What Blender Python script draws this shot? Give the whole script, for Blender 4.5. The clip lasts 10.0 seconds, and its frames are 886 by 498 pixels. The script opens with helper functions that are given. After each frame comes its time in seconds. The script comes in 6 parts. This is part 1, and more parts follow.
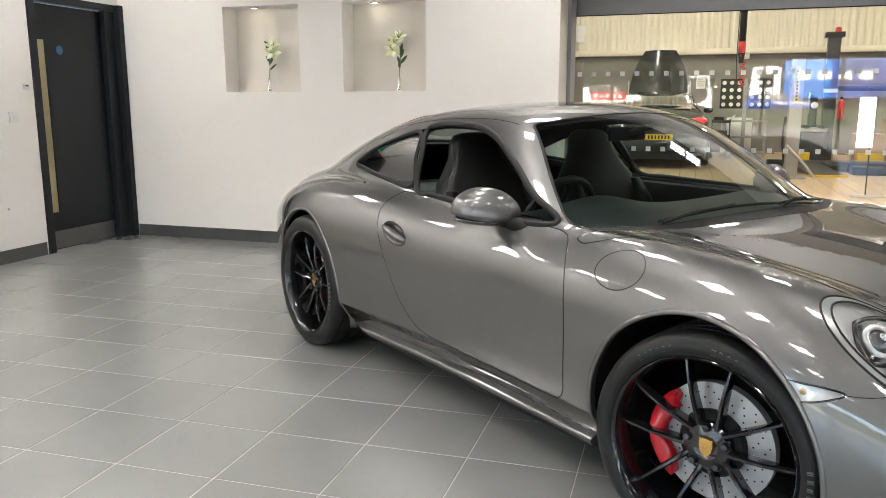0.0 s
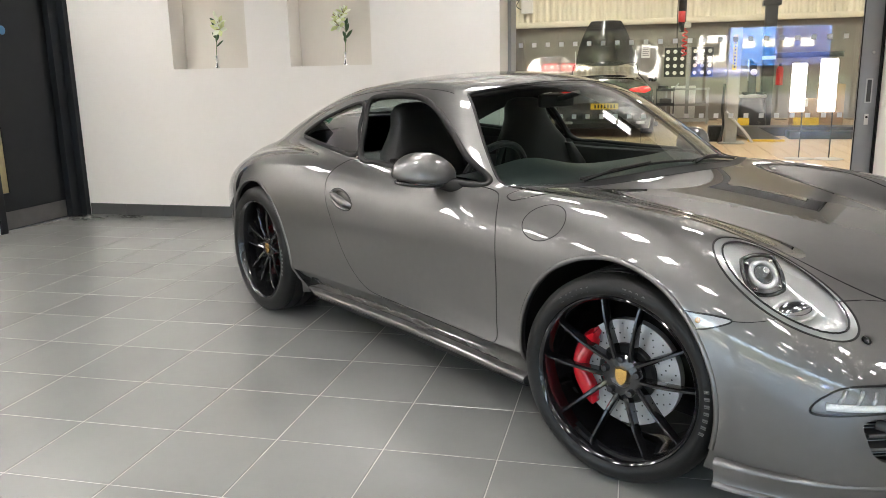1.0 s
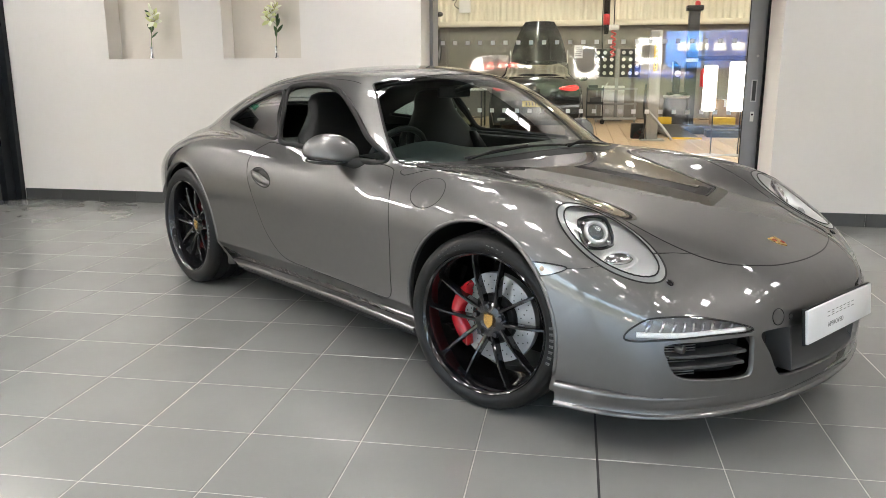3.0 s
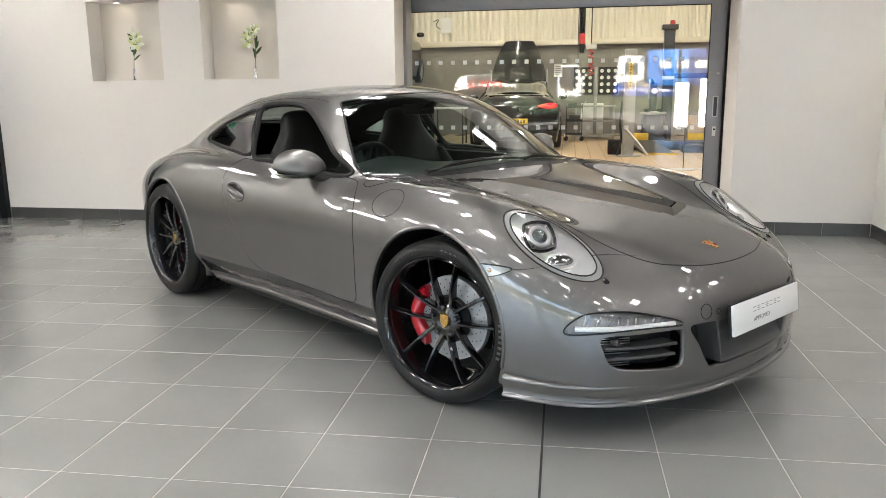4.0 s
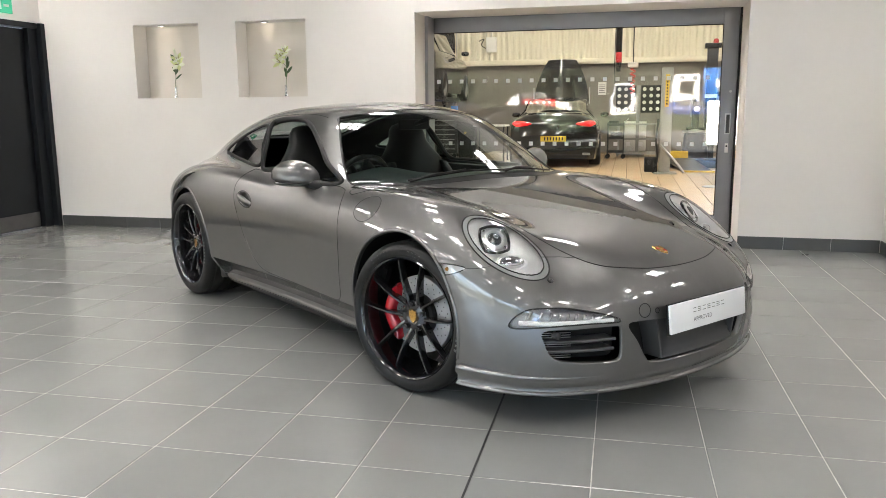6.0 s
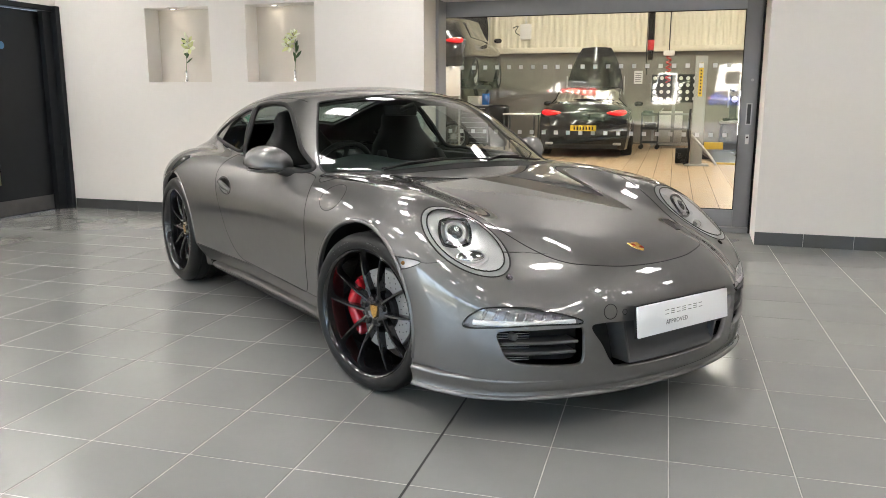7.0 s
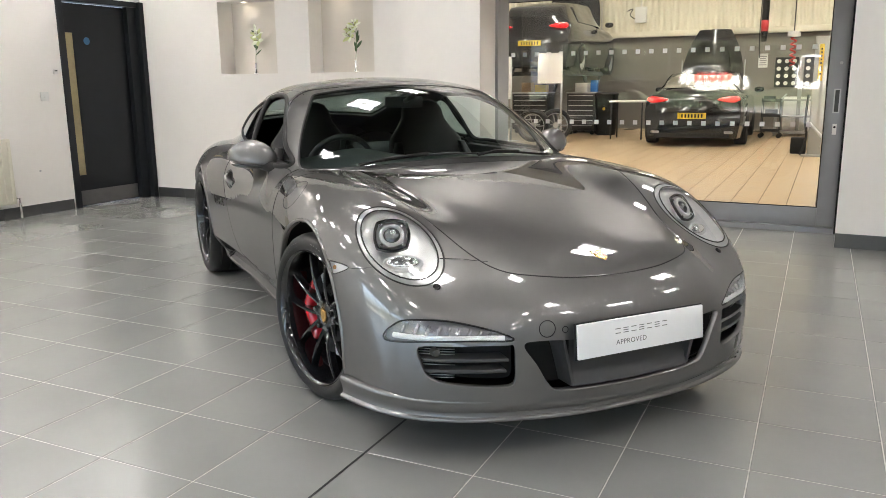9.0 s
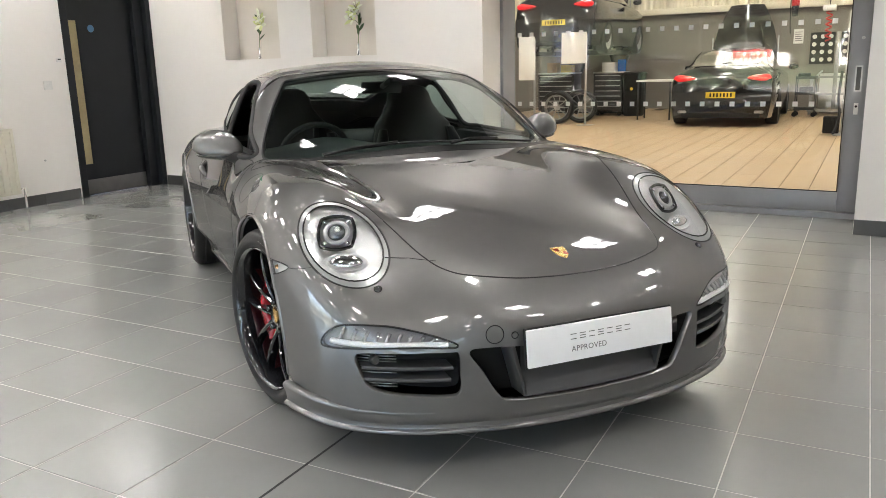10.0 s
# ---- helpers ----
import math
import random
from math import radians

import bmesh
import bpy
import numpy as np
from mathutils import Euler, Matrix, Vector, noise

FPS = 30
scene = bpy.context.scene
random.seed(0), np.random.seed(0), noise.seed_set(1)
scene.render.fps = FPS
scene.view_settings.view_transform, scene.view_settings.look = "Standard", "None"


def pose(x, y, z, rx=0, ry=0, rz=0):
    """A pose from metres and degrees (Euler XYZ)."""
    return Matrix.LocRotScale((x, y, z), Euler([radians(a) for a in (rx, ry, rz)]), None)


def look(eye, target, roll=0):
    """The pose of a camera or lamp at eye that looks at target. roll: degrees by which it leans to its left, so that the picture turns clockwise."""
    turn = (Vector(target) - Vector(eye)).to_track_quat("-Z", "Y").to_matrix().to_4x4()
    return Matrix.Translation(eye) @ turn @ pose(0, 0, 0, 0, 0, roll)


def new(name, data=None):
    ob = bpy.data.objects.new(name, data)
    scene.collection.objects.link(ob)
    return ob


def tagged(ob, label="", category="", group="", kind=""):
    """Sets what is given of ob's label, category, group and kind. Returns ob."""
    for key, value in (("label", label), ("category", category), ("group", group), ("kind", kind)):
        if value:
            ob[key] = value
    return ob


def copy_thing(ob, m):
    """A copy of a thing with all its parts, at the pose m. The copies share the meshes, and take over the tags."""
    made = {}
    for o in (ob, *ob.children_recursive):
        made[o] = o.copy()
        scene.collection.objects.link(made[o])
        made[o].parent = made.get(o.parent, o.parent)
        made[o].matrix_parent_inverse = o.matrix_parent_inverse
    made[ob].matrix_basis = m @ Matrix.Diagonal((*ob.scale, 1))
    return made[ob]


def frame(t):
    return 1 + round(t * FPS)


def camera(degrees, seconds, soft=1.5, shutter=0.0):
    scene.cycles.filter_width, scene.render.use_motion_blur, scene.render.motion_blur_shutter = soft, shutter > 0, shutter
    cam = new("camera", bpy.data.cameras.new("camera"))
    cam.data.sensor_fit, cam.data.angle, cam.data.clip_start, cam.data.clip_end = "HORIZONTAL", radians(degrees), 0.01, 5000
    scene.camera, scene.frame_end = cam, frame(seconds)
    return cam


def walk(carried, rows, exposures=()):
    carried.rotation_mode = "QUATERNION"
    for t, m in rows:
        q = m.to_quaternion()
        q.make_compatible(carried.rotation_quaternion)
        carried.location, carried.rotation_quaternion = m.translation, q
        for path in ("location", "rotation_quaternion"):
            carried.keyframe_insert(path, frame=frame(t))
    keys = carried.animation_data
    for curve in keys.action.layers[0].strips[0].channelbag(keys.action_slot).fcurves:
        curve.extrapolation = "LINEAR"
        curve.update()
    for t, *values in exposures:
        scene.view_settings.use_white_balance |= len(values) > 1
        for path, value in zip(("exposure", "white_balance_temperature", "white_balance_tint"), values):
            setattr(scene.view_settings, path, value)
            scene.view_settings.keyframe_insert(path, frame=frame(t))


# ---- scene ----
cam = camera(58.9, 10.0, soft=0.6)
PATH = [
    (0, (2.262, -6.183, 1.278), (1.632, -4.321, 0.905), -0.1),
    (0.5, (2.346, -6.257, 1.268), (1.749, -4.396, 0.84), -0.9),
    (1, (2.388, -6.383, 1.265), (1.865, -4.503, 0.829), -1.2),
    (1.5, (2.414, -6.525, 1.261), (1.96, -4.623, 0.843), -1.1),
    (2, (2.452, -6.637, 1.268), (2.04, -4.724, 0.853), -1.0),
    (2.5, (2.553, -6.697, 1.246), (2.162, -4.785, 0.809), -0.7),
    (3, (2.688, -6.793, 1.243), (2.3, -4.882, 0.799), -0.1),
    (4.3, (2.876, -7.068, 1.236), (2.521, -5.135, 0.867), -0.5),
    (4.5, (2.889, -7.126, 1.22), (2.532, -5.19, 0.868), -0.0),
    (5, (2.945, -7.219, 1.222), (2.562, -5.286, 0.878), 0.1),
    (6.3, (3.366, -7.197, 1.23), (2.833, -5.304, 0.869), -0.2),
    (6.5, (3.413, -7.122, 1.217), (2.864, -5.235, 0.849), 0.1),
    (7, (3.537, -6.952, 1.214), (2.937, -5.082, 0.832), 0.1),
    (7.5, (3.667, -6.806, 1.225), (3.012, -4.956, 0.837), -0.2),
    (8, (3.839, -6.689, 1.227), (3.105, -4.868, 0.846), -0.6),
    (8.5, (3.997, -6.596, 1.242), (3.166, -4.818, 0.855), -0.7),
    (9, (4.1, -6.462, 1.227), (3.196, -4.726, 0.816), -0.6),
    (9.5, (4.187, -6.285, 1.234), (3.248, -4.573, 0.797), -0.9),
    (10, (4.266, -6.146, 1.232), (3.284, -4.464, 0.779), -1.5),
]
walk(cam, [(t, look(eye, target, roll)) for t, eye, target, roll in PATH], exposures=[(0.0, 4.51, 6670, 11), (10.0, 4.51, 6670, 11)])

# ---- world and light ----
world = bpy.data.worlds.new("world")
scene.world = world
world.use_nodes = True
sky = world.node_tree.nodes.new("ShaderNodeTexSky")
sky.sky_type, sky.sun_disc = "NISHITA", False
sky.sun_elevation, sky.sun_rotation = radians(42), radians(20)
sky.air_density, sky.dust_density, sky.ozone_density = 0.8, 7.0, 0.3
world.node_tree.nodes["Background"].inputs[1].default_value = 0.15
world.node_tree.links.new(sky.outputs[0], world.node_tree.nodes["Background"].inputs[0])

sun = new("sun", bpy.data.lights.new("sun", "SUN"))
sun.data.energy, sun.data.angle, sun.data.color = 2.6, radians(1), (1.0, 0.95, 0.88)
sun.matrix_world = look((6, 17, 16), (0, 0, 0))


# sky light through the side window
day = new("window_daylight", bpy.data.lights.new("window_daylight", "AREA"))
day.data.shape, day.data.size, day.data.size_y = "RECTANGLE", 4.4, 2.2
day.data.energy, day.data.color = 1.9, (1.0, 0.945, 0.87)
day.matrix_world = look((-3.16, -9.95, 1.2), (-2.0, -9.95, 1.2))


# ---- materials ----
def mat(name, color, rough=0.5, metal=0.0, var=0.0, scale=8.0, bump=0.0, bscale=60.0, coat=0.0, spec=0.5,
        emit=None, power=0.0, edge=1.0, rvar=0.0, island=0.0, placed=False, fine=0.4):
    """A procedural surface: colour varied at two scales, roughness variation and a fine relief."""
    m = bpy.data.materials.new(name)
    m.use_nodes = True
    nt = m.node_tree
    b = nt.nodes["Principled BSDF"]
    b.inputs["Base Color"].default_value = (*color, 1)
    b.inputs["Roughness"].default_value = rough
    b.inputs["Metallic"].default_value = metal
    b.inputs["Coat Weight"].default_value = coat
    b.inputs["Coat Roughness"].default_value = 0.012
    b.inputs["Specular IOR Level"].default_value = spec
    b.inputs["Specular Tint"].default_value = (edge, edge, edge, 1)
    if emit:
        b.inputs["Emission Color"].default_value = (*emit, 1)
        b.inputs["Emission Strength"].default_value = power
    co = nt.nodes.new("ShaderNodeTexCoord")
    where = nt.nodes.new("ShaderNodeNewGeometry").outputs["Position"] if placed else co.outputs["Object"]
    if var or rvar:
        n1 = nt.nodes.new("ShaderNodeTexNoise")
        n1.inputs["Scale"].default_value, n1.inputs["Detail"].default_value = scale, 3
        n2 = nt.nodes.new("ShaderNodeTexNoise")
        n2.inputs["Scale"].default_value, n2.inputs["Detail"].default_value = scale * 14, 4
        nt.links.new(where, n1.inputs["Vector"])
        nt.links.new(where, n2.inputs["Vector"])
        add = nt.nodes.new("ShaderNodeMath")
        add.operation = "MULTIPLY_ADD"
        add.inputs[1].default_value = fine
        nt.links.new(n2.outputs["Fac"], add.inputs[0])
        nt.links.new(n1.outputs["Fac"], add.inputs[2])
        src = add.outputs[0]
        if island:
            oi = nt.nodes.new("ShaderNodeObjectInfo")
            mx = nt.nodes.new("ShaderNodeMath")
            mx.operation = "MULTIPLY_ADD"
            mx.inputs[1].default_value = island
            nt.links.new(oi.outputs["Random"], mx.inputs[0])
            nt.links.new(src, mx.inputs[2])
            src = mx.outputs[0]
        if var:
            r = nt.nodes.new("ShaderNodeMapRange")
            r.inputs["From Min"].default_value, r.inputs["From Max"].default_value = 0.35, 1.05 + island
            r.inputs["To Min"].default_value, r.inputs["To Max"].default_value = 1 - var, 1 + var
            nt.links.new(src, r.inputs["Value"])
            v = nt.nodes.new("ShaderNodeVectorMath")
            v.operation = "SCALE"
            v.inputs[0].default_value = color
            nt.links.new(r.outputs[0], v.inputs["Scale"])
            nt.links.new(v.outputs[0], b.inputs["Base Color"])
        if rvar:
            r2 = nt.nodes.new("ShaderNodeMapRange")
            r2.inputs["From Min"].default_value, r2.inputs["From Max"].default_value = 0.4, 1.0
            r2.inputs["To Min"].default_value, r2.inputs["To Max"].default_value = max(rough - rvar, 0.01), rough + rvar
            nt.links.new(add.outputs[0], r2.inputs["Value"])
            nt.links.new(r2.outputs[0], b.inputs["Roughness"])
    if bump:
        n3 = nt.nodes.new("ShaderNodeTexNoise")
        n3.inputs["Scale"].default_value, n3.inputs["Detail"].default_value = bscale, 5
        nt.links.new(where, n3.inputs["Vector"])
        bp = nt.nodes.new("ShaderNodeBump")
        bp.inputs["Strength"].default_value, bp.inputs["Distance"].default_value = bump, 0.004
        nt.links.new(n3.outputs["Fac"], bp.inputs["Height"])
        nt.links.new(bp.outputs[0], b.inputs["Normal"])
    return m


def glass(name, tint=(0.9, 0.95, 0.93), see=0.85, rough=0.0, gain=1.7):
    """Thin pane: straight transmission with a mirror coat at the strength that Fresnel gives."""
    m = bpy.data.materials.new(name)
    m.use_nodes = True
    nt = m.node_tree
    nt.nodes.remove(nt.nodes["Principled BSDF"])
    tr = nt.nodes.new("ShaderNodeBsdfTransparent")
    tr.inputs[0].default_value = (*[c * see for c in tint], 1)
    gl = nt.nodes.new("ShaderNodeBsdfGlossy")
    gl.inputs["Roughness"].default_value = rough
    lw = nt.nodes.new("ShaderNodeLayerWeight")
    lw.inputs["Blend"].default_value = 0.5
    rise = nt.nodes.new("ShaderNodeMath")
    rise.operation = "POWER"
    rise.inputs[1].default_value = 5.0
    mul = nt.nodes.new("ShaderNodeMath")
    mul.operation = "MULTIPLY_ADD"
    mul.inputs[1].default_value, mul.inputs[2].default_value = 0.96 * gain, 0.04 * gain
    mul.use_clamp = True
    mx = nt.nodes.new("ShaderNodeMixShader")
    nt.links.new(lw.outputs["Facing"], rise.inputs[0])
    nt.links.new(rise.outputs[0], mul.inputs[0])
    nt.links.new(mul.outputs[0], mx.inputs[0])
    nt.links.new(tr.outputs[0], mx.inputs[1])
    nt.links.new(gl.outputs[0], mx.inputs[2])
    nt.links.new(mx.outputs[0], nt.nodes["Material Output"].inputs[0])
    return m


PAINT = mat("metallic_grey_paint", (0.170, 0.167, 0.162), 0.46, 0.95, var=0.03, scale=30, coat=1.0, edge=0.15)
PAINT.node_tree.nodes["Principled BSDF"].inputs["Coat IOR"].default_value = 1.62
PAINT_DARK = mat("satin_dark_grey_plastic", (0.05, 0.05, 0.05), 0.45, 0.0, var=0.08, scale=20)
BLACK_GLOSS = mat("gloss_black", (0.008, 0.008, 0.009), 0.08, 0.0, coat=0.6, rvar=0.02)
BLACK_TRIM = mat("black_rubber_trim", (0.010, 0.010, 0.010), 0.55, spec=0.3, var=0.2, scale=20)
VOID = mat("dark_plastic", (0.009, 0.009, 0.009), 0.6, spec=0.25, var=0.2, scale=15)
TYRE = mat("tyre_rubber", (0.009, 0.009, 0.009), 0.46, spec=0.32, var=0.25, scale=12, bump=0.15, bscale=150)
TYRE_TEXT = mat("tyre_wall_print", (0.11, 0.11, 0.11), 0.5, var=0.1)
LEATHER = mat("black_leather", (0.014, 0.0145, 0.0145), 0.42, spec=0.3, var=0.25, scale=10, bump=0.3, bscale=220)
DASH = mat("dashboard_black", (0.016, 0.020, 0.0195), 0.40, spec=0.35, var=0.2, scale=10, bump=0.2, bscale=300)
CHROME = mat("polished_metal", (0.8, 0.8, 0.8), 0.06, 1.0, rvar=0.03)
DISC = mat("brake_disc_steel", (0.44, 0.44, 0.44), 0.38, 0.5, var=0.12, scale=20, bump=0.15, bscale=120)
RED = mat("red_caliper_enamel", (0.46, 0.008, 0.016), 0.15, 0.0, coat=0.8, var=0.1, scale=30)
GOLD = mat("gold_badge", (0.62, 0.36, 0.10), 0.25, 0.8, var=0.15, scale=60)
LAMP_SILVER = mat("lamp_housing_silver", (0.69, 0.69, 0.69), 0.28, 0.25, var=0.06, scale=20)
LAMP_RIM = mat("lamp_rim_grey", (0.30, 0.305, 0.30), 0.3, 0.3, var=0.05, scale=20)
LAMP_CHROME = mat("lamp_reflector", (0.78, 0.78, 0.78), 0.10, 1.0, rvar=0.05)
LAMP_CLEAR = glass("clear_lamp_lens", (1, 1, 1), 0.96)
CAR_GLASS = glass("car_glass", (0.84, 0.96, 0.92), 0.78, gain=1.3)
TINT_GLASS = glass("tinted_car_glass", (0.80, 0.94, 0.89), 0.66, gain=1.6)
WHITE_PLATE = mat("white_plate_acrylic", (0.82, 0.82, 0.82), 0.15, var=0.02, coat=0.5)
GREY_PRINT = mat("grey_print", (0.12, 0.12, 0.12), 0.5, var=0.05)
LAMP_DARK = mat("projector_glass", (0.16, 0.165, 0.17), 0.05, 0.9, rvar=0.02)
AMBER = mat("amber_lamp", (0.45, 0.22, 0.06), 0.2, var=0.1)
LAMP_MID = mat("lamp_chamber_grey", (0.46, 0.46, 0.47), 0.25, 0.5, var=0.05, scale=20)
LAMP_GREY = mat("lamp_interior_grey", (0.24, 0.24, 0.25), 0.35, 0.35, var=0.05, scale=20)
RED_LENS = mat("red_lamp_lens", (0.55, 0.01, 0.02), 0.12, coat=0.8, var=0.1, emit=(0.8, 0.02, 0.02), power=0.04)
WALL = mat("white_wall_paint", (0.82, 0.787, 0.748), 0.75, var=0.025, scale=1.5, bump=0.08, bscale=180)
WALL_NICHE = mat("cream_niche_paint", (0.74, 0.69, 0.62), 0.75, var=0.03, scale=2, bump=0.08, bscale=180)
CEIL = mat("ceiling_paint", (0.10, 0.10, 0.10), 0.8, var=0.03, scale=2, bump=0.1, bscale=100)
TILE = mat("slate_grey_porcelain", (0.226, 0.229, 0.216), 0.24, spec=1.0, var=0.13, scale=1.7, bump=0.02, bscale=9, rvar=0.04, island=0.30, placed=True, fine=0.16)
GROUT = mat("pale_grout", (0.40, 0.385, 0.35), 0.85, var=0.25, scale=12, bump=0.3, bscale=90)
SKIRT = mat("dark_tile_skirting", (0.075, 0.076, 0.074), 0.35, var=0.12, scale=8, rvar=0.08)
DOOR = mat("charcoal_door_laminate", (0.012, 0.014, 0.017), 0.42, spec=0.3, var=0.15, scale=6, bump=0.05)
ALU = mat("grey_powder_coated_aluminium", (0.30, 0.305, 0.32), 0.42, 0.25, var=0.05, scale=10)
STEEL = mat("brushed_steel", (0.5, 0.5, 0.5), 0.35, 0.85, var=0.12, scale=10, bump=0.05)
PANE = glass("door_pane", (0.98, 1.0, 0.985), 0.96, gain=1.1)
LED = mat("ceiling_panel_light", (0.9, 0.9, 0.9), 0.5, emit=(1.0, 0.985, 0.96), power=3.15)
LED_SHOP = mat("workshop_tube_light", (0.9, 0.9, 0.9), 0.5, emit=(1.0, 0.96, 0.88), power=2.9)


# ---- mesh helpers ----
def link(name, mesh, material, parent=None, label="", smooth=True):
    if material:
        mesh.materials.append(material)
    if smooth:
        mesh.polygons.foreach_set("use_smooth", [True] * len(mesh.polygons))
    ob = new(name, mesh)
    if parent:
        ob.parent = parent
    if label:
        tagged(ob, label)
    return ob


def part(name, bm, material, parent=None, label="", smooth=True, angle=35):
    """Links a bmesh as one mesh object, under a thing or a part."""
    me = bpy.data.meshes.new(name)
    if smooth:
        lim = radians(angle)
        for e in bm.edges:
            if len(e.link_faces) == 2 and e.calc_face_angle(0) > lim:
                e.smooth = False
    bm.to_mesh(me)
    bm.free()
    return link(name, me, material, parent, label, smooth)


def box(bm, lo, hi, bevel=0.0, m=None):
    r = bmesh.ops.create_cube(bm, size=1)
    vs = r["verts"]
    c = [(a + b) / 2 for a, b in zip(lo, hi)]
    d = [b - a for a, b in zip(lo, hi)]
    for v in vs:
        v.co = Vector((c[i] + v.co[i] * d[i] for i in range(3)))
    if bevel:
        es = list({e for v in vs for e in v.link_edges})
        g = bmesh.ops.bevel(bm, geom=es, offset=bevel, segments=2, affect="EDGES", profile=0.5)
        vs = list({v for f in g["faces"] for v in f.verts} | {v for v in vs if v.is_valid})
    if m:
        for v in vs:
            v.co = m @ v.co
    return vs


def boxes(*spec, bevel=0.0, m=None):
    bm = bmesh.new()
    for lo, hi in spec:
        box(bm, lo, hi, bevel, m)
    return bm


def lathe(profile, seg=48, axis="Y", bm=None, m=None, close=False):
    """Turns (radius, height) pairs round an axis."""
    bm = bm or bmesh.new()
    rings = []
    for i in range(seg):
        a = 2 * math.pi * i / seg
        ring = []
        for r, h in profile:
            c, s = r * math.cos(a), r * math.sin(a)
            p = Vector((c, h, s)) if axis == "Y" else Vector((c, s, h)) if axis == "Z" else Vector((h, c, s))
            ring.append(bm.verts.new(m @ p if m else p))
        rings.append(ring)
    n = len(profile)
    for i in range(seg):
        a, b = rings[i], rings[(i + 1) % seg]
        for j in range(n if close else n - 1):
            k = (j + 1) % n
            try:
                bm.faces.new((a[j], b[j], b[k], a[k]))
            except ValueError:
                pass
    bmesh.ops.remove_doubles(bm, verts=bm.verts[:], dist=1e-5)
    bmesh.ops.recalc_face_normals(bm, faces=bm.faces[:])
    return bm


def tube(points, radius, seg=8, bm=None, closed=False, taper=None):
    bm = bm or bmesh.new()
    pts = [Vector(p) for p in points]
    n = len(pts)
    rings, up = [], None
    for i, p in enumerate(pts):
        a, b = pts[(i - 1) % n if closed else max(i - 1, 0)], pts[(i + 1) % n if closed else min(i + 1, n - 1)]
        t = (b - a).normalized()
        if up is None:
            up = t.orthogonal().normalized()
        up = (up - t * up.dot(t)).normalized()
        s = t.cross(up)
        r = radius * (taper(i / max(n - 1, 1)) if taper else 1)
        rings.append([bm.verts.new(p + (up * math.cos(2 * math.pi * k / seg) + s * math.sin(2 * math.pi * k / seg)) * r) for k in range(seg)])
    for i in range(n if closed else n - 1):
        a, b = rings[i], rings[(i + 1) % n]
        for k in range(seg):
            bm.faces.new((a[k], a[(k + 1) % seg], b[(k + 1) % seg], b[k]))
    if not closed:
        bm.faces.new(rings[0][::-1])
        bm.faces.new(rings[-1])
    return bm


def spline(points, per=8, closed=False):
    """A smooth line (Catmull-Rom) through points."""
    P = [Vector(p) for p in points]
    n, out = len(P), []
    for i in range(n if closed else n - 1):
        a, b, c, d = (P[(i + k) % n] if closed else P[min(max(i + k, 0), n - 1)] for k in (-1, 0, 1, 2))
        for k in range(per):
            t = k / per
            out.append(0.5 * ((2 * b) + (c - a) * t + (2 * a - 5 * b + 4 * c - d) * t * t + (3 * b - a - 3 * c + d) * t ** 3))
    if not closed:
        out.append(P[-1])
    return out


def empty(name, m, label, category, group="", kind=""):
    ob = new(name)
    ob.empty_display_size = 0.1
    ob.matrix_world = m
    return tagged(ob, label, category, group, kind)


def letters(text, size, m, material, name, parent=None, thick=0.001, spacing=1.0, align="LEFT", squeeze=1.0):
    """Raised lettering with the built-in font, as a mesh."""
    cu = bpy.data.curves.new(name, "FONT")
    cu.body, cu.size, cu.extrude, cu.align_x, cu.space_character = text, size, thick, align, spacing
    ob = bpy.data.objects.new(name, cu)
    me = bpy.data.meshes.new_from_object(ob)
    bpy.data.objects.remove(ob)
    me.transform(m @ Matrix.Diagonal((squeeze, 1, 1, 1)))
    return link(name, me, material, parent, smooth=False)

# ---- room ----
CEIL_Z = 3.3
WX0, WX1, WY0 = -3.0, 9.5, -12.5       # side walls and the wall behind
OX0, OX1, OZ = 1.12, 4.04, 2.105       # the opening to the workshop
GLASS_Y = 0.62


def wall(name, spec, label, material=WALL):
    ob = part(name, boxes(*spec), material, smooth=False)
    return tagged(ob, label, "wall", kind="structure")


# back wall with two niches: built from blocks so that the niches are real recesses
N1, N2, NZ = (-1.88, -1.13), (-0.72, 0.025), (1.352, 2.085)
wall("wall_north", [
    ((WX0 - 0.2, 0, 0), (N1[0], 0.56, CEIL_Z)),
    ((N1[0], 0, 0), (N1[1], 0.56, NZ[0])), ((N1[0], 0, NZ[1]), (N1[1], 0.56, CEIL_Z)),
    ((N1[1], 0, 0), (N2[0], 0.56, CEIL_Z)),
    ((N2[0], 0, 0), (N2[1], 0.56, NZ[0])), ((N2[0], 0, NZ[1]), (N2[1], 0.56, CEIL_Z)),
    ((N2[1], 0, 0), (OX0, 0.56, CEIL_Z)),
    ((OX0, 0, OZ), (OX1, 0.56, CEIL_Z)),
    ((OX1, 0, 0), (WX1 + 0.2, 0.56, CEIL_Z)),
    ((N1[0], 0.22, NZ[0]), (N1[1], 0.56, NZ[1])), ((N2[0], 0.22, NZ[0]), (N2[1], 0.56, NZ[1])),
], "white painted plaster wall with two square display niches and a wide glazed opening")
for n in (N1, N2):
    tagged(part("trim", boxes(((n[0] + 0.002, 0.214, NZ[0] + 0.002), (n[1] - 0.002, 0.218, NZ[1] - 0.002))), WALL_NICHE, smooth=False),
           "cream painted back of a square wall niche", "niche", kind="structure")
DY0, DY1, DZ = -1.06, -0.012, 2.135
SW0, SW1, SWZ = -12.2, -7.7, 2.35    # glazing in the side wall, behind the walk
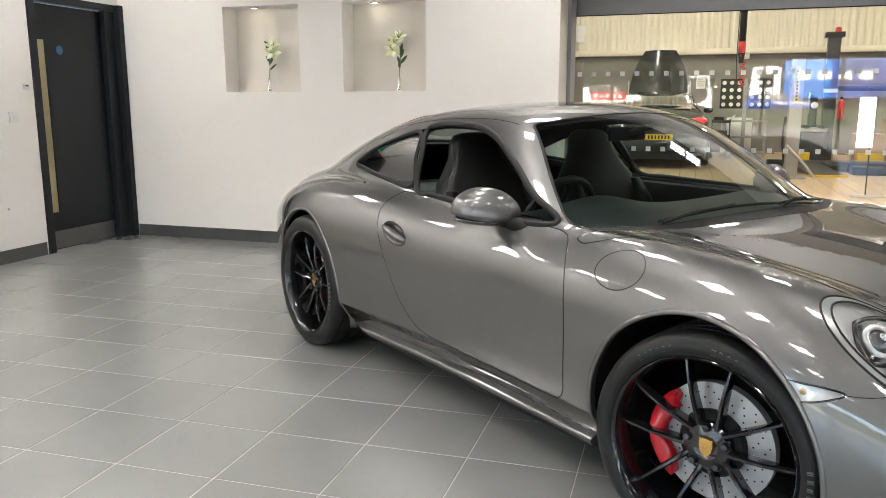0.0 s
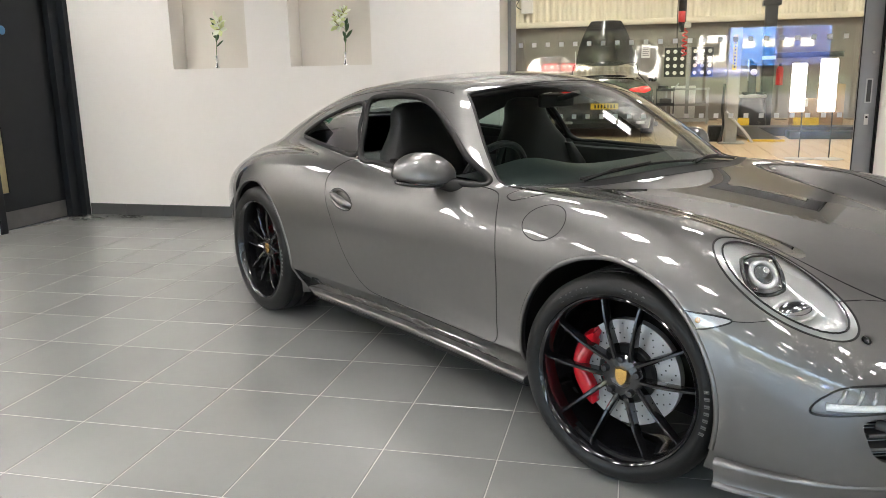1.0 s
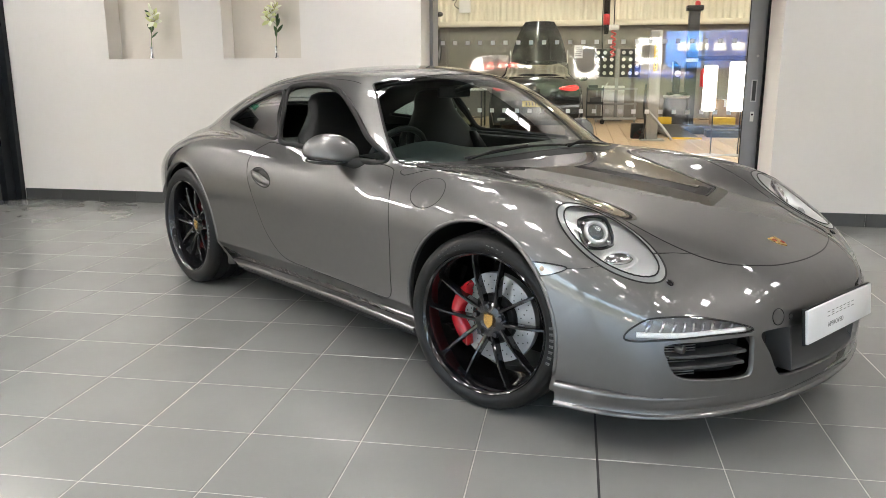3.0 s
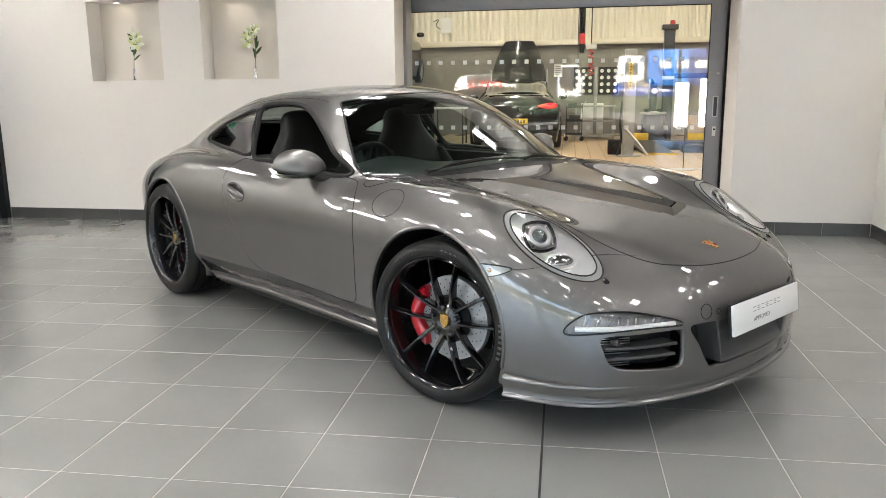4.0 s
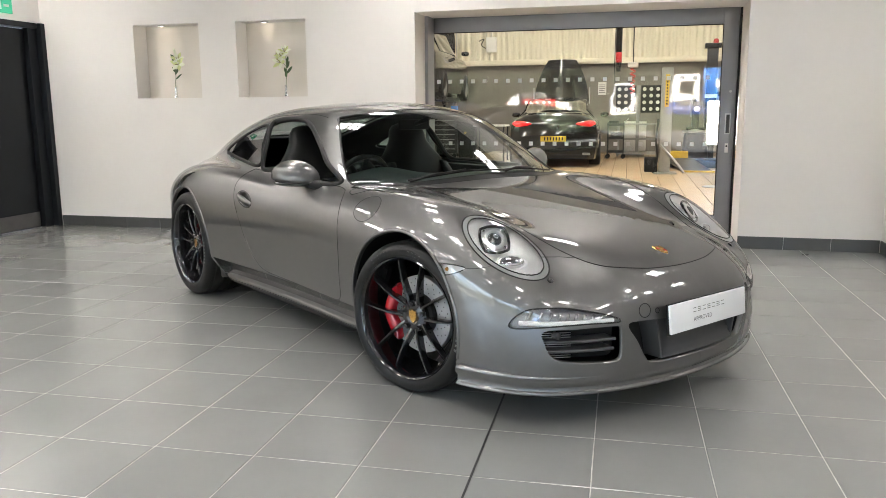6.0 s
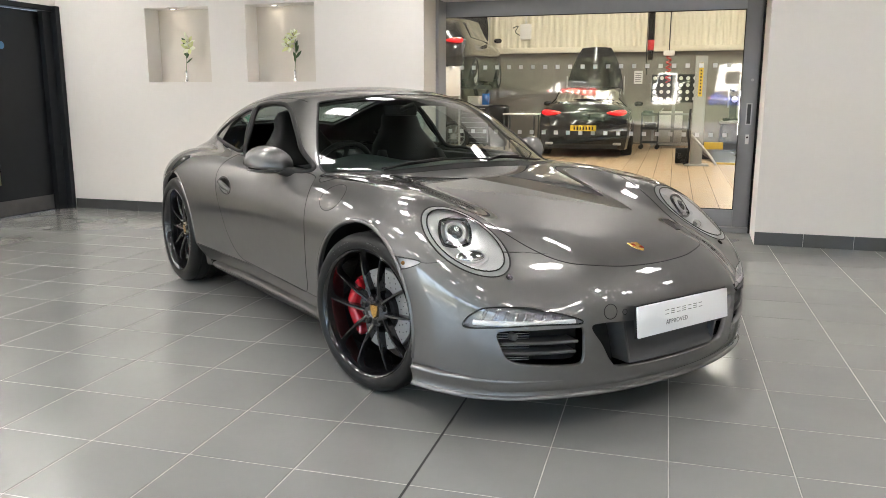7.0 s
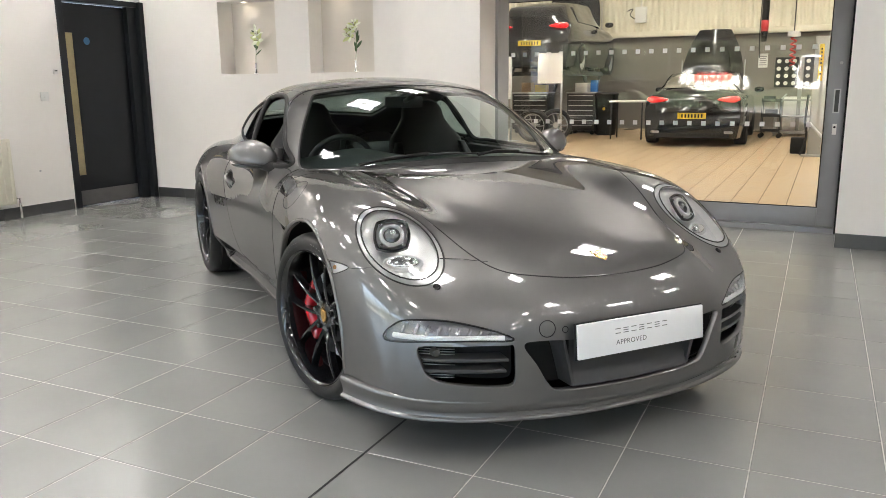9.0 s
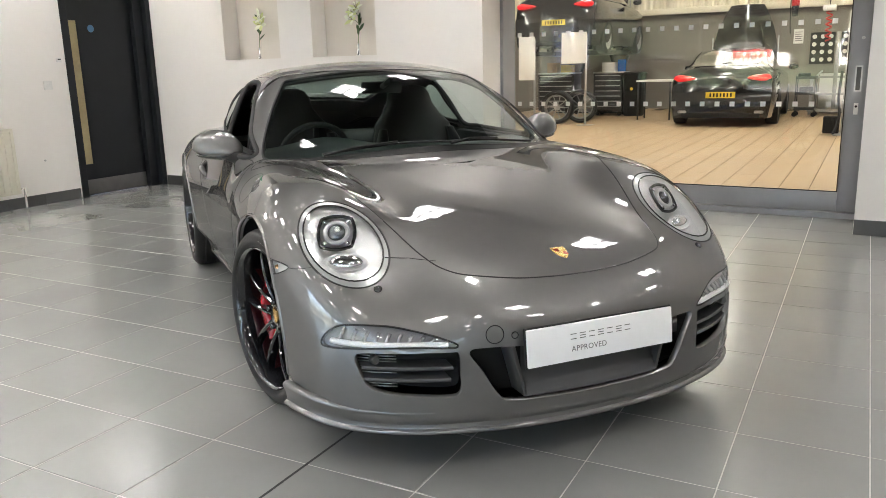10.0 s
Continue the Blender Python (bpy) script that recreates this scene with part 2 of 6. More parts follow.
wall("wall_west", [((WX0 - 0.2, WY0, 0), (WX0, SW0, CEIL_Z)), ((WX0 - 0.2, SW1, 0), (WX0, DY0, CEIL_Z)), ((WX0 - 0.2, SW0, SWZ), (WX0, SW1, CEIL_Z)), ((WX0 - 0.2, DY0, DZ), (WX0, 0, CEIL_Z)), ((WX0 - 0.2, DY1, 0), (WX0, 0, DZ))],
     "white painted side wall with a dark door beside the corner")
wall("wall_east", [((WX1, WY0, 0), (WX1 + 0.2, 0, CEIL_Z)), ((5.18, -0.42, 0), (WX1, 0, CEIL_Z))],
     "white painted side wall with a deep boxed pier in the corner")

ceiling = part("ceiling", boxes(((WX0 - 0.2, WY0 - 0.2, CEIL_Z), (WX1 + 0.2, 0.56, CEIL_Z + 0.1))), CEIL, smooth=False)
tagged(ceiling, "plain grey painted showroom ceiling", "ceiling", kind="structure")

floor = part("floor", boxes(((WX0 - 0.2, WY0 - 0.2, -0.2), (WX1 + 0.2, 0.72, -0.0014))), GROUT, smooth=False)
tagged(floor, "floor of square dark grey porcelain tiles with pale grout", "floor", kind="structure")

# ---- sports coupe: the skin is one smooth solid, described by its profiles and cut into panels ----
# car axes: x ahead from the front axle, y to the left, z up from the floor
CAR = pose(2.782, -3.367, 0, 0, 0, -37.0)


def cubic(points):
    """A natural cubic spline through (x, value) pairs, straight beyond its ends."""
    P = np.array(sorted(points), float)
    x, y = P[:, 0], P[:, 1]
    n = len(x)
    h = np.diff(x)
    A, r = np.eye(n), np.zeros(n)
    for i in range(1, n - 1):
        A[i, i - 1], A[i, i], A[i, i + 1] = h[i - 1], 2 * (h[i - 1] + h[i]), h[i]
        r[i] = 6 * ((y[i + 1] - y[i]) / h[i] - (y[i] - y[i - 1]) / h[i - 1])
    m = np.linalg.solve(A, r)
    s0 = (y[1] - y[0]) / h[0] - h[0] * m[1] / 6
    s1 = (y[-1] - y[-2]) / h[-1] + h[-1] * m[-2] / 6

    def f(q):
        q = np.asarray(q, float)
        c = np.clip(q, x[0], x[-1])
        i = np.clip(np.searchsorted(x, c) - 1, 0, n - 2)
        a, b, hh = x[i + 1] - c, c - x[i], h[i]
        v = (m[i] * a ** 3 + m[i + 1] * b ** 3) / (6 * hh) + (y[i] / hh - m[i] * hh / 6) * a + (y[i + 1] / hh - m[i + 1] * hh / 6) * b
        return v + np.where(q < x[0], (q - x[0]) * s0, 0) + np.where(q > x[-1], (q - x[-1]) * s1, 0)
    return f


def smax(a, b, k):
    h = np.clip(0.5 + 0.5 * (a - b) / k, 0, 1)
    return b + (a - b) * h + k * h * (1 - h)


def smin(a, b, k):
    return -smax(-a, -b, k)


def step(a, b, v):
    t = np.clip((v - a) / (b - a), 0, 1)
    return t * t * t * (t * (6 * t - 15) + 10)


half_width = cubic([(1.0, .80), (.6, .865), (.3, .893), (0, .905), (-.4, .893), (-.8, .878), (-1.2, .872), (-1.6, .880),
                    (-2.0, .900), (-2.45, .912), (-2.8, .866), (-3.1, .768), (-3.35, .67), (-3.6, .55)])
bonnet_line = cubic([(1.0, .475), (.85, .565), (.694, .627), (.4, .710), (0, .792), (-.3, .841), (-.6, .876), (-1.0, .885), (-1.6, .90),
                     (-2.2, .92), (-2.6, .93), (-2.9, .90), (-3.2, .83), (-3.4, .75), (-3.6, .62)])
wing_line = cubic([(1.0, .30), (.8, .455), (.64, .572), (.5, .655), (.38, .728), (.25, .784), (.1, .820), (-.1, .842), (-.4, .856), (-.8, .856),
                   (-1.3, .862), (-1.8, .878), (-2.2, .888), (-2.5, .878), (-2.8, .835), (-3.1, .75), (-3.4, .63)])
nose_plan = cubic([(0, .912), (.25, .893), (.45, .843), (.6, .779), (.713, .70), (.79, .606), (.85, .47), (.9, .25), (.95, -.2)])
nose_rake = cubic([(.05, -.02), (.2, .0), (.3, .006), (.43, .0), (.52, -.02), (.6, -.07), (.7, -.19), (.9, -.6)])
roof_line = cubic([(0, .66), (-.2, .778), (-.35, .866), (-.55, .99), (-.75, 1.105), (-.95, 1.20), (-1.18, 1.256), (-1.5, 1.271), (-1.75, 1.261), (-2.0, 1.230),
                   (-2.3, 1.163), (-2.6, 1.076), (-2.9, .985), (-3.2, .866), (-3.5, .70)])
cabin_plan = cubic([(0, -.05), (-.4, .034), (-.7, .072), (-1.0, .057), (-1.3, .020), (-1.6, 0), (-2.0, -.025), (-2.44, -.095), (-2.8, -.19), (-3.2, -.32), (-3.6, -.46)])
cabin_lean = cubic([(.6, .80), (.8, .748), (.9, .712), (1.0, .668), (1.1, .616), (1.18, .566), (1.25, .51), (1.35, .41)])
tail_plan = cubic([(0, -3.50), (.3, -3.475), (.6, -3.38), (.8, -3.2), (.9, -2.9)])


ridge_plan = cubic([(1.0, .48), (.6, .48), (.35, .485), (.1, .50), (-.1, .525), (-.4, .56), (-.8, .58), (-3.6, .58)])
ridge_width = cubic([(1.0, .18), (.6, .18), (.3, .17), (.1, .15), (-.1, .135), (-.4, .125), (-3.6, .125)])


def swept(x, a):
    """Windscreen and cowl are swept back towards the pillars."""
    return x + .38 * a * a * step(-1.75, -1.25, x)


def body_parts(p):
    x, a, z = p[:, 0], np.sqrt(p[:, 1] ** 2 + 1e-6), p[:, 2]
    up = np.clip(z - .58, 0, None)
    dn = np.clip(.55 - z, 0, None)
    side = a - (half_width(x) - .75 * up ** 2 - .30 * dn ** 2 - .55 * np.clip(.315 - z, 0, None) * step(.36, .46, np.abs(x + 1.225) * -1 + 1.30))
    mid_, wide = ridge_plan(x), ridge_width(x)
    ridge = step(mid_ - wide, mid_ + wide, a)
    top = z - (bonnet_line(x) * (1 - ridge) + wing_line(x) * ridge - .042 * a * a * (1 - ridge) - 1.2 * np.clip(a - .66, 0, None) ** 2)
    front = (x - (nose_plan(a) + nose_rake(z))) * .72
    rear = (tail_plan(a) + .25 * np.clip(z - .62, 0, None) + .12 * np.clip(.45 - z, 0, None) - x) * .8
    low = smax(smax(side, top * .9, .13), smax(front, rear, .02), .09)
    low = smax(low, .15 - z, .05)
    return low


def cabin(p):
    x, a, z = p[:, 0], np.sqrt(p[:, 1] ** 2 + 1e-6), p[:, 2]
    side = (a - (cabin_lean(z) + cabin_plan(x))) * .88
    top = (z - (roof_line(swept(x, a)) - .17 * a * a)) * .85
    return side, top


def skin(p):
    s, t = cabin(p)
    return smin(body_parts(p), smax(smax(s, t, .085), .66 - p[:, 2], .06), .035)


def grad(f, p, e=2e-4):
    g = np.empty_like(p)
    for i in range(3):
        d = np.zeros(3)
        d[i] = e
        g[:, i] = (f(p + d) - f(p - d)) / (2 * e)
    return g


def skin_grid(cell):
    """A grid over a box round the car, drawn in along rays until it lies on the skin."""
    lo, hi = np.array((-3.75, -1.12, .10)), np.array((1.2, 1.12, 1.45))
    n = np.round((hi - lo) / cell).astype(int)
    V, F, ids = [], [], {}

    def vid(i, j, k):
        key = (i, j, k)
        if key not in ids:
            ids[key] = len(V)
            V.append(key)
        return ids[key]
    nx, ny, nz = n
    for i in range(nx):
        for j in range(ny):
            F.append((vid(i, j, nz), vid(i + 1, j, nz), vid(i + 1, j + 1, nz), vid(i, j + 1, nz)))
        for k in range(nz):
            F.append((vid(i, 0, k), vid(i + 1, 0, k), vid(i + 1, 0, k + 1), vid(i, 0, k + 1)))
            F.append((vid(i + 1, ny, k), vid(i, ny, k), vid(i, ny, k + 1), vid(i + 1, ny, k + 1)))
    for j in range(ny):
        for k in range(nz):
            F.append((vid(nx, j, k), vid(nx, j + 1, k), vid(nx, j + 1, k + 1), vid(nx, j, k + 1)))
            F.append((vid(0, j + 1, k), vid(0, j, k), vid(0, j, k + 1), vid(0, j + 1, k + 1)))
    P = lo + np.array(V, float) * (hi - lo) / n
    S = np.stack([np.clip(P[:, 0], -2.75, .2), np.clip(P[:, 1] * .75, -.45, .45), np.clip(P[:, 2], .16, .55)], 1)
    a, b = np.zeros(len(P)), np.ones(len(P))
    for _ in range(24):
        m = (a + b) / 2
        inside = skin(S + (P - S) * m[:, None]) < 0
        a, b = np.where(inside, m, a), np.where(inside, b, m)
    return S + (P - S) * b[:, None], np.array(F)


def settle(p, rounds=3):
    for _ in range(rounds):
        g = grad(skin, p)
        p = p - g * (skin(p) / np.maximum((g * g).sum(1), .05))[:, None]
    return p


def polygon(points, axes, side=0, per=6, smooth=True):
    """Signed distance to an outline drawn in two axes (0 x, 1 |y|, 2 z); side -1 right, +1 left, 0 both."""
    L = [tuple(q)[:2] for q in spline([(u, v, 0) for u, v in points], per, True)] if smooth else points
    L = np.array(L)
    A, B = L, np.roll(L, -1, 0)

    def f(p):
        q = np.stack([np.abs(p[:, 1]) if k == 1 else p[:, k] for k in axes], 1)
        best, inside = np.full(len(q), 9.0), np.zeros(len(q), bool)
        for a, b in zip(A, B):
            d = b - a
            t = np.clip(((q - a) @ d) / max(d @ d, 1e-12), 0, 1)
            best = np.minimum(best, ((q - a - t[:, None] * d) ** 2).sum(1))
            hit = (a[1] > q[:, 1]) != (b[1] > q[:, 1])
            inside ^= hit & (q[:, 0] < a[0] + (q[:, 1] - a[1]) * d[0] / (d[1] if d[1] else 1e-9))
        r = np.sqrt(best) * np.where(inside, -1, 1)
        return np.maximum(r, .3 - p[:, 1] * side) if side else r
    return f


def both(f, g):
    return lambda p: np.maximum(f(p), g(p))


# outlines of panels and openings
FRONT_R, REAR_R = .374, .380
arch_f = lambda p: np.maximum(np.hypot(p[:, 0], p[:, 2] - .342) - FRONT_R, .55 - np.abs(p[:, 1]))
arch_r = lambda p: np.maximum(np.hypot(p[:, 0] + 2.45, p[:, 2] - .345) - REAR_R, .55 - np.abs(p[:, 1]))
ahead = lambda p: -p[:, 0] + .45


def windscreen(p):
    s, t = cabin(p)
    a = np.abs(p[:, 1])
    w = swept(p[:, 0], a)
    return np.maximum(np.maximum(s + .078 + .06 * np.clip(p[:, 2] - .86, 0, .4), w + .385), np.maximum(-1.024 - w, .835 - p[:, 2]))


def rear_glass(p):
    s, t = cabin(p)
    return np.maximum(np.maximum(np.maximum(s + .075, p[:, 0] + 2.03 - .25 * p[:, 1] ** 2), -2.72 + .12 * p[:, 1] ** 2 - p[:, 0]), .94 - p[:, 2])


DOOR_WIN = [(-.700, .861), (-.860, .957), (-.998, 1.043), (-1.172, 1.124), (-1.352, 1.168), (-1.56, 1.177), (-1.70, 1.169), (-1.757, 1.147), (-1.70, 1.03), (-1.632, .892), (-1.45, .882), (-1.2, .871), (-.95, .863)]
QUARTER = [(-1.800, 1.135), (-1.74, 1.02), (-1.68, .902), (-1.95, .914), (-2.24, .938), (-2.385, .955), (-2.26, 1.015), (-2.05, 1.083)]
BONNET = [(.797, 0), (.787, .15), (.766, .25), (.725, .355), (.665, .41), (.575, .443), (.43, .478), (.28, .522), (.10, .575), (-.08, .630), (-.31, .657), (-.60, .695)]
DOOR_CUT = [(-.645, .842), (-.575, .806), (-.513, .70), (-.492, .556), (-.498, .40), (-.505, .335), (-.56, .308), (-.83, .310), (-1.17, .318), (-1.36, .328), (-1.46, .372), (-1.548, .459), (-1.612, .56), (-1.665, .64), (-1.728, .735), (-1.762, .81), (-1.725, .872), (-1.62, .876), (-1.2, .864), (-.80, .856)]
LAMP = Vector((.433, .665, .690))


def headlight(p):
    q = np.stack([p[:, 0], np.abs(p[:, 1]), p[:, 2]], 1) - np.array(LAMP)
    d = np.array(Vector((.352, -.042, -.20)).normalized())
    n = np.array(Vector((.50, .38, .78)).normalized())
    d = d - n * (d @ n)
    d /= np.linalg.norm(d)
    e = np.cross(n, d)
    s, t = q @ d, q @ e
    return np.maximum((np.sqrt((s / .221) ** 2 + (t / .130) ** 2) - 1) * .15, .35 - np.abs(p[:, 1]))


drl = both(polygon([(.795, .418), (.776, .455), (.735, .482), (.635, .482), (.536, .462), (.478, .445), (.436, .421), (.545, .420), (.649, .419), (.73, .412), (.785, .405)], (1, 2)), ahead)
side_intake = both(polygon([(.712, .398), (.60, .404), (.47, .406), (.442, .400), (.440, .34), (.440, .285), (.462, .266), (.55, .268), (.645, .278), (.69, .296), (.712, .345)], (1, 2)), ahead)
mid_intake = both(polygon([(.412, .402), (.372, .335), (.328, .262), (.275, .238), (0, .234), (-.275, .238), (-.328, .262), (-.2, .40), (0, .41), (.2, .408), (.36, .414)], (1, 2)), ahead)
turn_lamp = polygon([(.225, .613), (.298, .618), (.353, .618), (.394, .611), (.36, .591), (.316, .576), (.25, .568), (.20, .585)], (0, 2))
fuel_flap = both(polygon([(-.318 + .092 * math.cos(a), .777 + .054 * math.sin(a)) for a in np.linspace(0, 2 * math.pi, 16, endpoint=False)], (0, 2), -1), lambda p: p[:, 1] + .70)
handle_cup = polygon([(-1.586 + .098 * math.cos(a), .717 + .040 * math.sin(a) - .022 * math.cos(a)) for a in np.linspace(0, 2 * math.pi, 14, endpoint=False)], (0, 2))
b_pillar = both(polygon([(-1.735, 1.160), (-1.830, 1.140), (-1.700, .890), (-1.612, .880)], (0, 2), smooth=False), lambda p: .45 - np.abs(p[:, 1]))
door_win, quarter = polygon(DOOR_WIN, (0, 2)), polygon(QUARTER, (0, 2))
bonnet = both(polygon(BONNET + [(u, -v) for u, v in BONNET[:0:-1]], (0, 1), per=6), lambda p: -.348 - swept(p[:, 0], np.abs(p[:, 1])))
door_cut = polygon(DOOR_CUT, (0, 2), per=4)

PANELS = [("arch", arch_f), ("arch", arch_r), ("windscreen", windscreen), ("rear_window", rear_glass), ("door_window", door_win),
          ("quarter_window", quarter), ("b_pillar", b_pillar), ("headlight", headlight), ("drl", drl), ("side_intake", side_intake), ("mid_intake", mid_intake),
          ("turn_lamp", turn_lamp), ("handle_cup", handle_cup), ("fuel_flap", fuel_flap), ("bonnet", bonnet), ("door", door_cut)]


def refine(P, F, which):
    """Splits the chosen quads into four; the new corners are set on the skin."""
    keep, cut = F[~which], F[which]
    edges = np.sort(np.concatenate([cut[:, [0, 1]], cut[:, [1, 2]], cut[:, [2, 3]], cut[:, [3, 0]]]), 1)
    uniq, inv = np.unique(edges, axis=0, return_inverse=True)
    inv = inv.reshape(4, len(cut)).T
    n = len(P)
    P = np.concatenate([P, settle(P[uniq].mean(1), 2), settle(P[cut].mean(1), 2)])
    e, c = n + inv, n + len(uniq) + np.arange(len(cut))
    parts = [np.stack([cut[:, k], e[:, k], c, e[:, (k + 3) % 4]], 1) for k in range(4)]
    # neighbours that keep one large face get the new corners too, as a fan of triangles
    middle = {(int(a), int(b)): n + i for i, (a, b) in enumerate(uniq)}
    plain, fan = [], []
    for f in keep.tolist():
        ring_, first = [], -1
        for a, b in zip(f, f[1:] + f[:1]):
            ring_.append(a)
            m = middle.get((min(a, b), max(a, b)))
            if m is not None:
                first = len(ring_)
                ring_.append(m)
        if first < 0:
            plain.append(f)
            continue
        ring_ = ring_[first:] + ring_[:first]
        fan += [(ring_[0], ring_[i], ring_[i + 1], ring_[i + 1]) for i in range(1, len(ring_) - 1)]
    return P, np.concatenate([np.array(plain), np.array(fan)] + parts)


def cut_skin(cell=.0115):
    P, F = skin_grid(cell)
    m = P[F].mean(1)
    P, F = refine(P, F, (m[:, 0] > .22) & (m[:, 2] < .86))
    E = np.unique(np.sort(np.concatenate([F[:, [0, 1]], F[:, [1, 2]], F[:, [2, 3]], F[:, [3, 0]]]), 1), axis=0)
    owner = np.full(len(F), -1)
    fixed = np.zeros(len(P), bool)
    for n, (name, f) in enumerate(PANELS):
        r = f(P)
        cross = E[(r[E[:, 0]] < 0) != (r[E[:, 1]] < 0)]
        near = np.where(np.abs(r[cross[:, 0]]) < np.abs(r[cross[:, 1]]), cross[:, 0], cross[:, 1])
        near = np.unique(near)
        near = near[~fixed[near]]
        q = P[near]
        for _ in range(4):
            g, N = grad(f, q, 5e-4), grad(skin, q)
            N /= np.linalg.norm(N, axis=1)[:, None] + 1e-9
            g = g - N * (g * N).sum(1)[:, None]
            move = g * (f(q) / np.maximum((g * g).sum(1), .08))[:, None]
            size = np.linalg.norm(move, axis=1)[:, None]
            q = q - move * np.minimum(1, .02 / np.maximum(size, 1e-9))
            q = settle(q, 1)
        P[near] = q
        fixed[near] = True
        rr = f(P)
        rr[near] = 0
        # quads that the outline crosses from corner to corner become two triangles
        v = rr[F]
        c0 = (v[:, 0] * v[:, 2] < 0) & (v[:, 1] == 0) & (v[:, 3] == 0) & (F[:, 2] != F[:, 3])
        c1 = (v[:, 1] * v[:, 3] < 0) & (v[:, 0] == 0) & (v[:, 2] == 0) & (F[:, 2] != F[:, 3])
        A, B = F[c0], F[c1]
        own = np.concatenate([owner[~(c0 | c1)], owner[c0], owner[c0], owner[c1], owner[c1]])
        F = np.concatenate([F[~(c0 | c1)], A[:, [0, 1, 3, 3]], A[:, [1, 2, 3, 3]], B[:, [0, 1, 2, 2]], B[:, [0, 2, 3, 3]]])
        E = np.concatenate([E, A[:, [1, 3]], B[:, [0, 2]]])
        owner = own
        inside = rr[F].sum(1) < 0
        owner[inside & (owner < 0)] = n
    P = settle(P, 2)
    N = grad(skin, P)
    N /= np.linalg.norm(N, axis=1)[:, None] + 1e-9
    return P, F, N, owner


def skin_mesh(name, P, N, faces, material, parent, label="", inset=None, edge_in=0.0, edge_dir=None, keep=None):
    """One panel with exact normals; edge_in turns its rim inwards so that it has thickness."""
    used = np.unique(faces)
    back = np.full(len(P), -1)
    back[used] = np.arange(len(used))
    V, NV = P[used].copy(), N[used].copy()
    if inset is not None:
        V = V - NV * (inset(V)[:, None] if callable(inset) else inset)
    Fl = [list(dict.fromkeys(f)) for f in back[faces].tolist()]
    VL, NL = V.tolist(), NV.tolist()
    if edge_in:
        ed = {}
        for f in Fl:
            for a, b in zip(f, f[1:] + f[:1]):
                ed[(a, b)] = 1
        new_id = {}
        for a, b in list(ed):
            if (b, a) in ed:
                continue
            for v in (a, b):
                if v not in new_id:
                    new_id[v] = (len(VL), len(VL) + 1)
                    d = edge_dir(V[v], NV[v]) if edge_dir else -NV[v]
                    VL += [V[v].tolist(), (V[v] + np.array(d) * edge_in).tolist()]
                    NL += [None, None]
            Fl.append([b, a, new_id[a][1], new_id[b][1]])
    me = bpy.data.meshes.new(name)
    me.from_pydata(VL, [], Fl)
    me.polygons.foreach_set("use_smooth", [True] * len(me.polygons))
    if edge_in:
        ns = []
        for poly in me.polygons:
            rim = any(NL[v] is None for v in poly.vertices)
            for v in poly.vertices:
                ns.append((0, 0, 0) if rim or NL[v] is None else NL[v])
        me.normals_split_custom_set(ns)
    else:
        me.normals_split_custom_set_from_vertices(NL)
    return link(name, me, material, parent, label)


coupe = empty("sports_car", CAR, "metallic grey two-door sports coupe parked on the tiled showroom floor", "car")
SKIN_P, SKIN_F, SKIN_N, OWNER = cut_skin()
index = {}
for n, (name, f) in enumerate(PANELS):
    index.setdefault(name, []).append(n)
mid = SKIN_P[SKIN_F].mean(1)


def faces_of(name, side=0):
    m = np.isin(OWNER, index[name]) if name else OWNER < 0
    if side:
        m &= mid[:, 1] * side > 0
    return SKIN_F[m]


skin_mesh("body", SKIN_P, SKIN_N, faces_of(""), PAINT, coupe, "metallic grey bodyshell", edge_in=.022)
bonnet_ob = skin_mesh("bonnet", SKIN_P, SKIN_N, faces_of("bonnet"), PAINT, coupe, edge_in=.012)
skin_mesh("windscreen", SKIN_P, SKIN_N, faces_of("windscreen"), CAR_GLASS, coupe, "curved laminated windscreen")
skin_mesh("rear_window", SKIN_P, SKIN_N, faces_of("rear_window"), TINT_GLASS, coupe, "sloping rear window")
skin_mesh("fuel_flap", SKIN_P, SKIN_N, faces_of("fuel_flap"), PAINT, coupe, edge_in=.008)
DOORS = {}
for s in (-1, 1):
    DOORS[s] = skin_mesh("door", SKIN_P, SKIN_N, faces_of("door", s), PAINT, coupe, edge_in=.012)
    skin_mesh("b_pillar", SKIN_P, SKIN_N, faces_of("b_pillar", s), BLACK_GLOSS, coupe, "gloss black door pillar trim", inset=.001)
    skin_mesh("quarter_window", SKIN_P, SKIN_N, faces_of("quarter_window", s), TINT_GLASS, coupe, "tinted rear side window")


def loops_of(faces):
    """The rims of a set of faces, as closed chains of vertices."""
    nxt = {}
    seen = set()
    for f in faces.tolist():
        f = list(dict.fromkeys(f))
        for a, b in zip(f, f[1:] + f[:1]):
            seen.add((a, b))
    for a, b in seen:
        if (b, a) not in seen:
            nxt[a] = b
    out = []
    while nxt:
        a = next(iter(nxt))
        loop = []
        while a in nxt:
            loop.append(a)
            a = nxt.pop(a)
        if len(loop) > 8:
            out.append(loop)
    return out


def seam(name, panel, radius, material, side=0, parent=None, sink=.0, label=""):
    """A gap or gasket along the rim of a panel."""
    bm = bmesh.new()
    for loop in loops_of(faces_of(panel, side)):
        q = SKIN_P[loop] - SKIN_N[loop] * sink
        for _ in range(4):
            q = .5 * q + .25 * (np.roll(q, 1, 0) + np.roll(q, -1, 0))
        tube(q.tolist(), radius, 6, bm, True)
    return part(name, bm, material, parent or coupe, label)


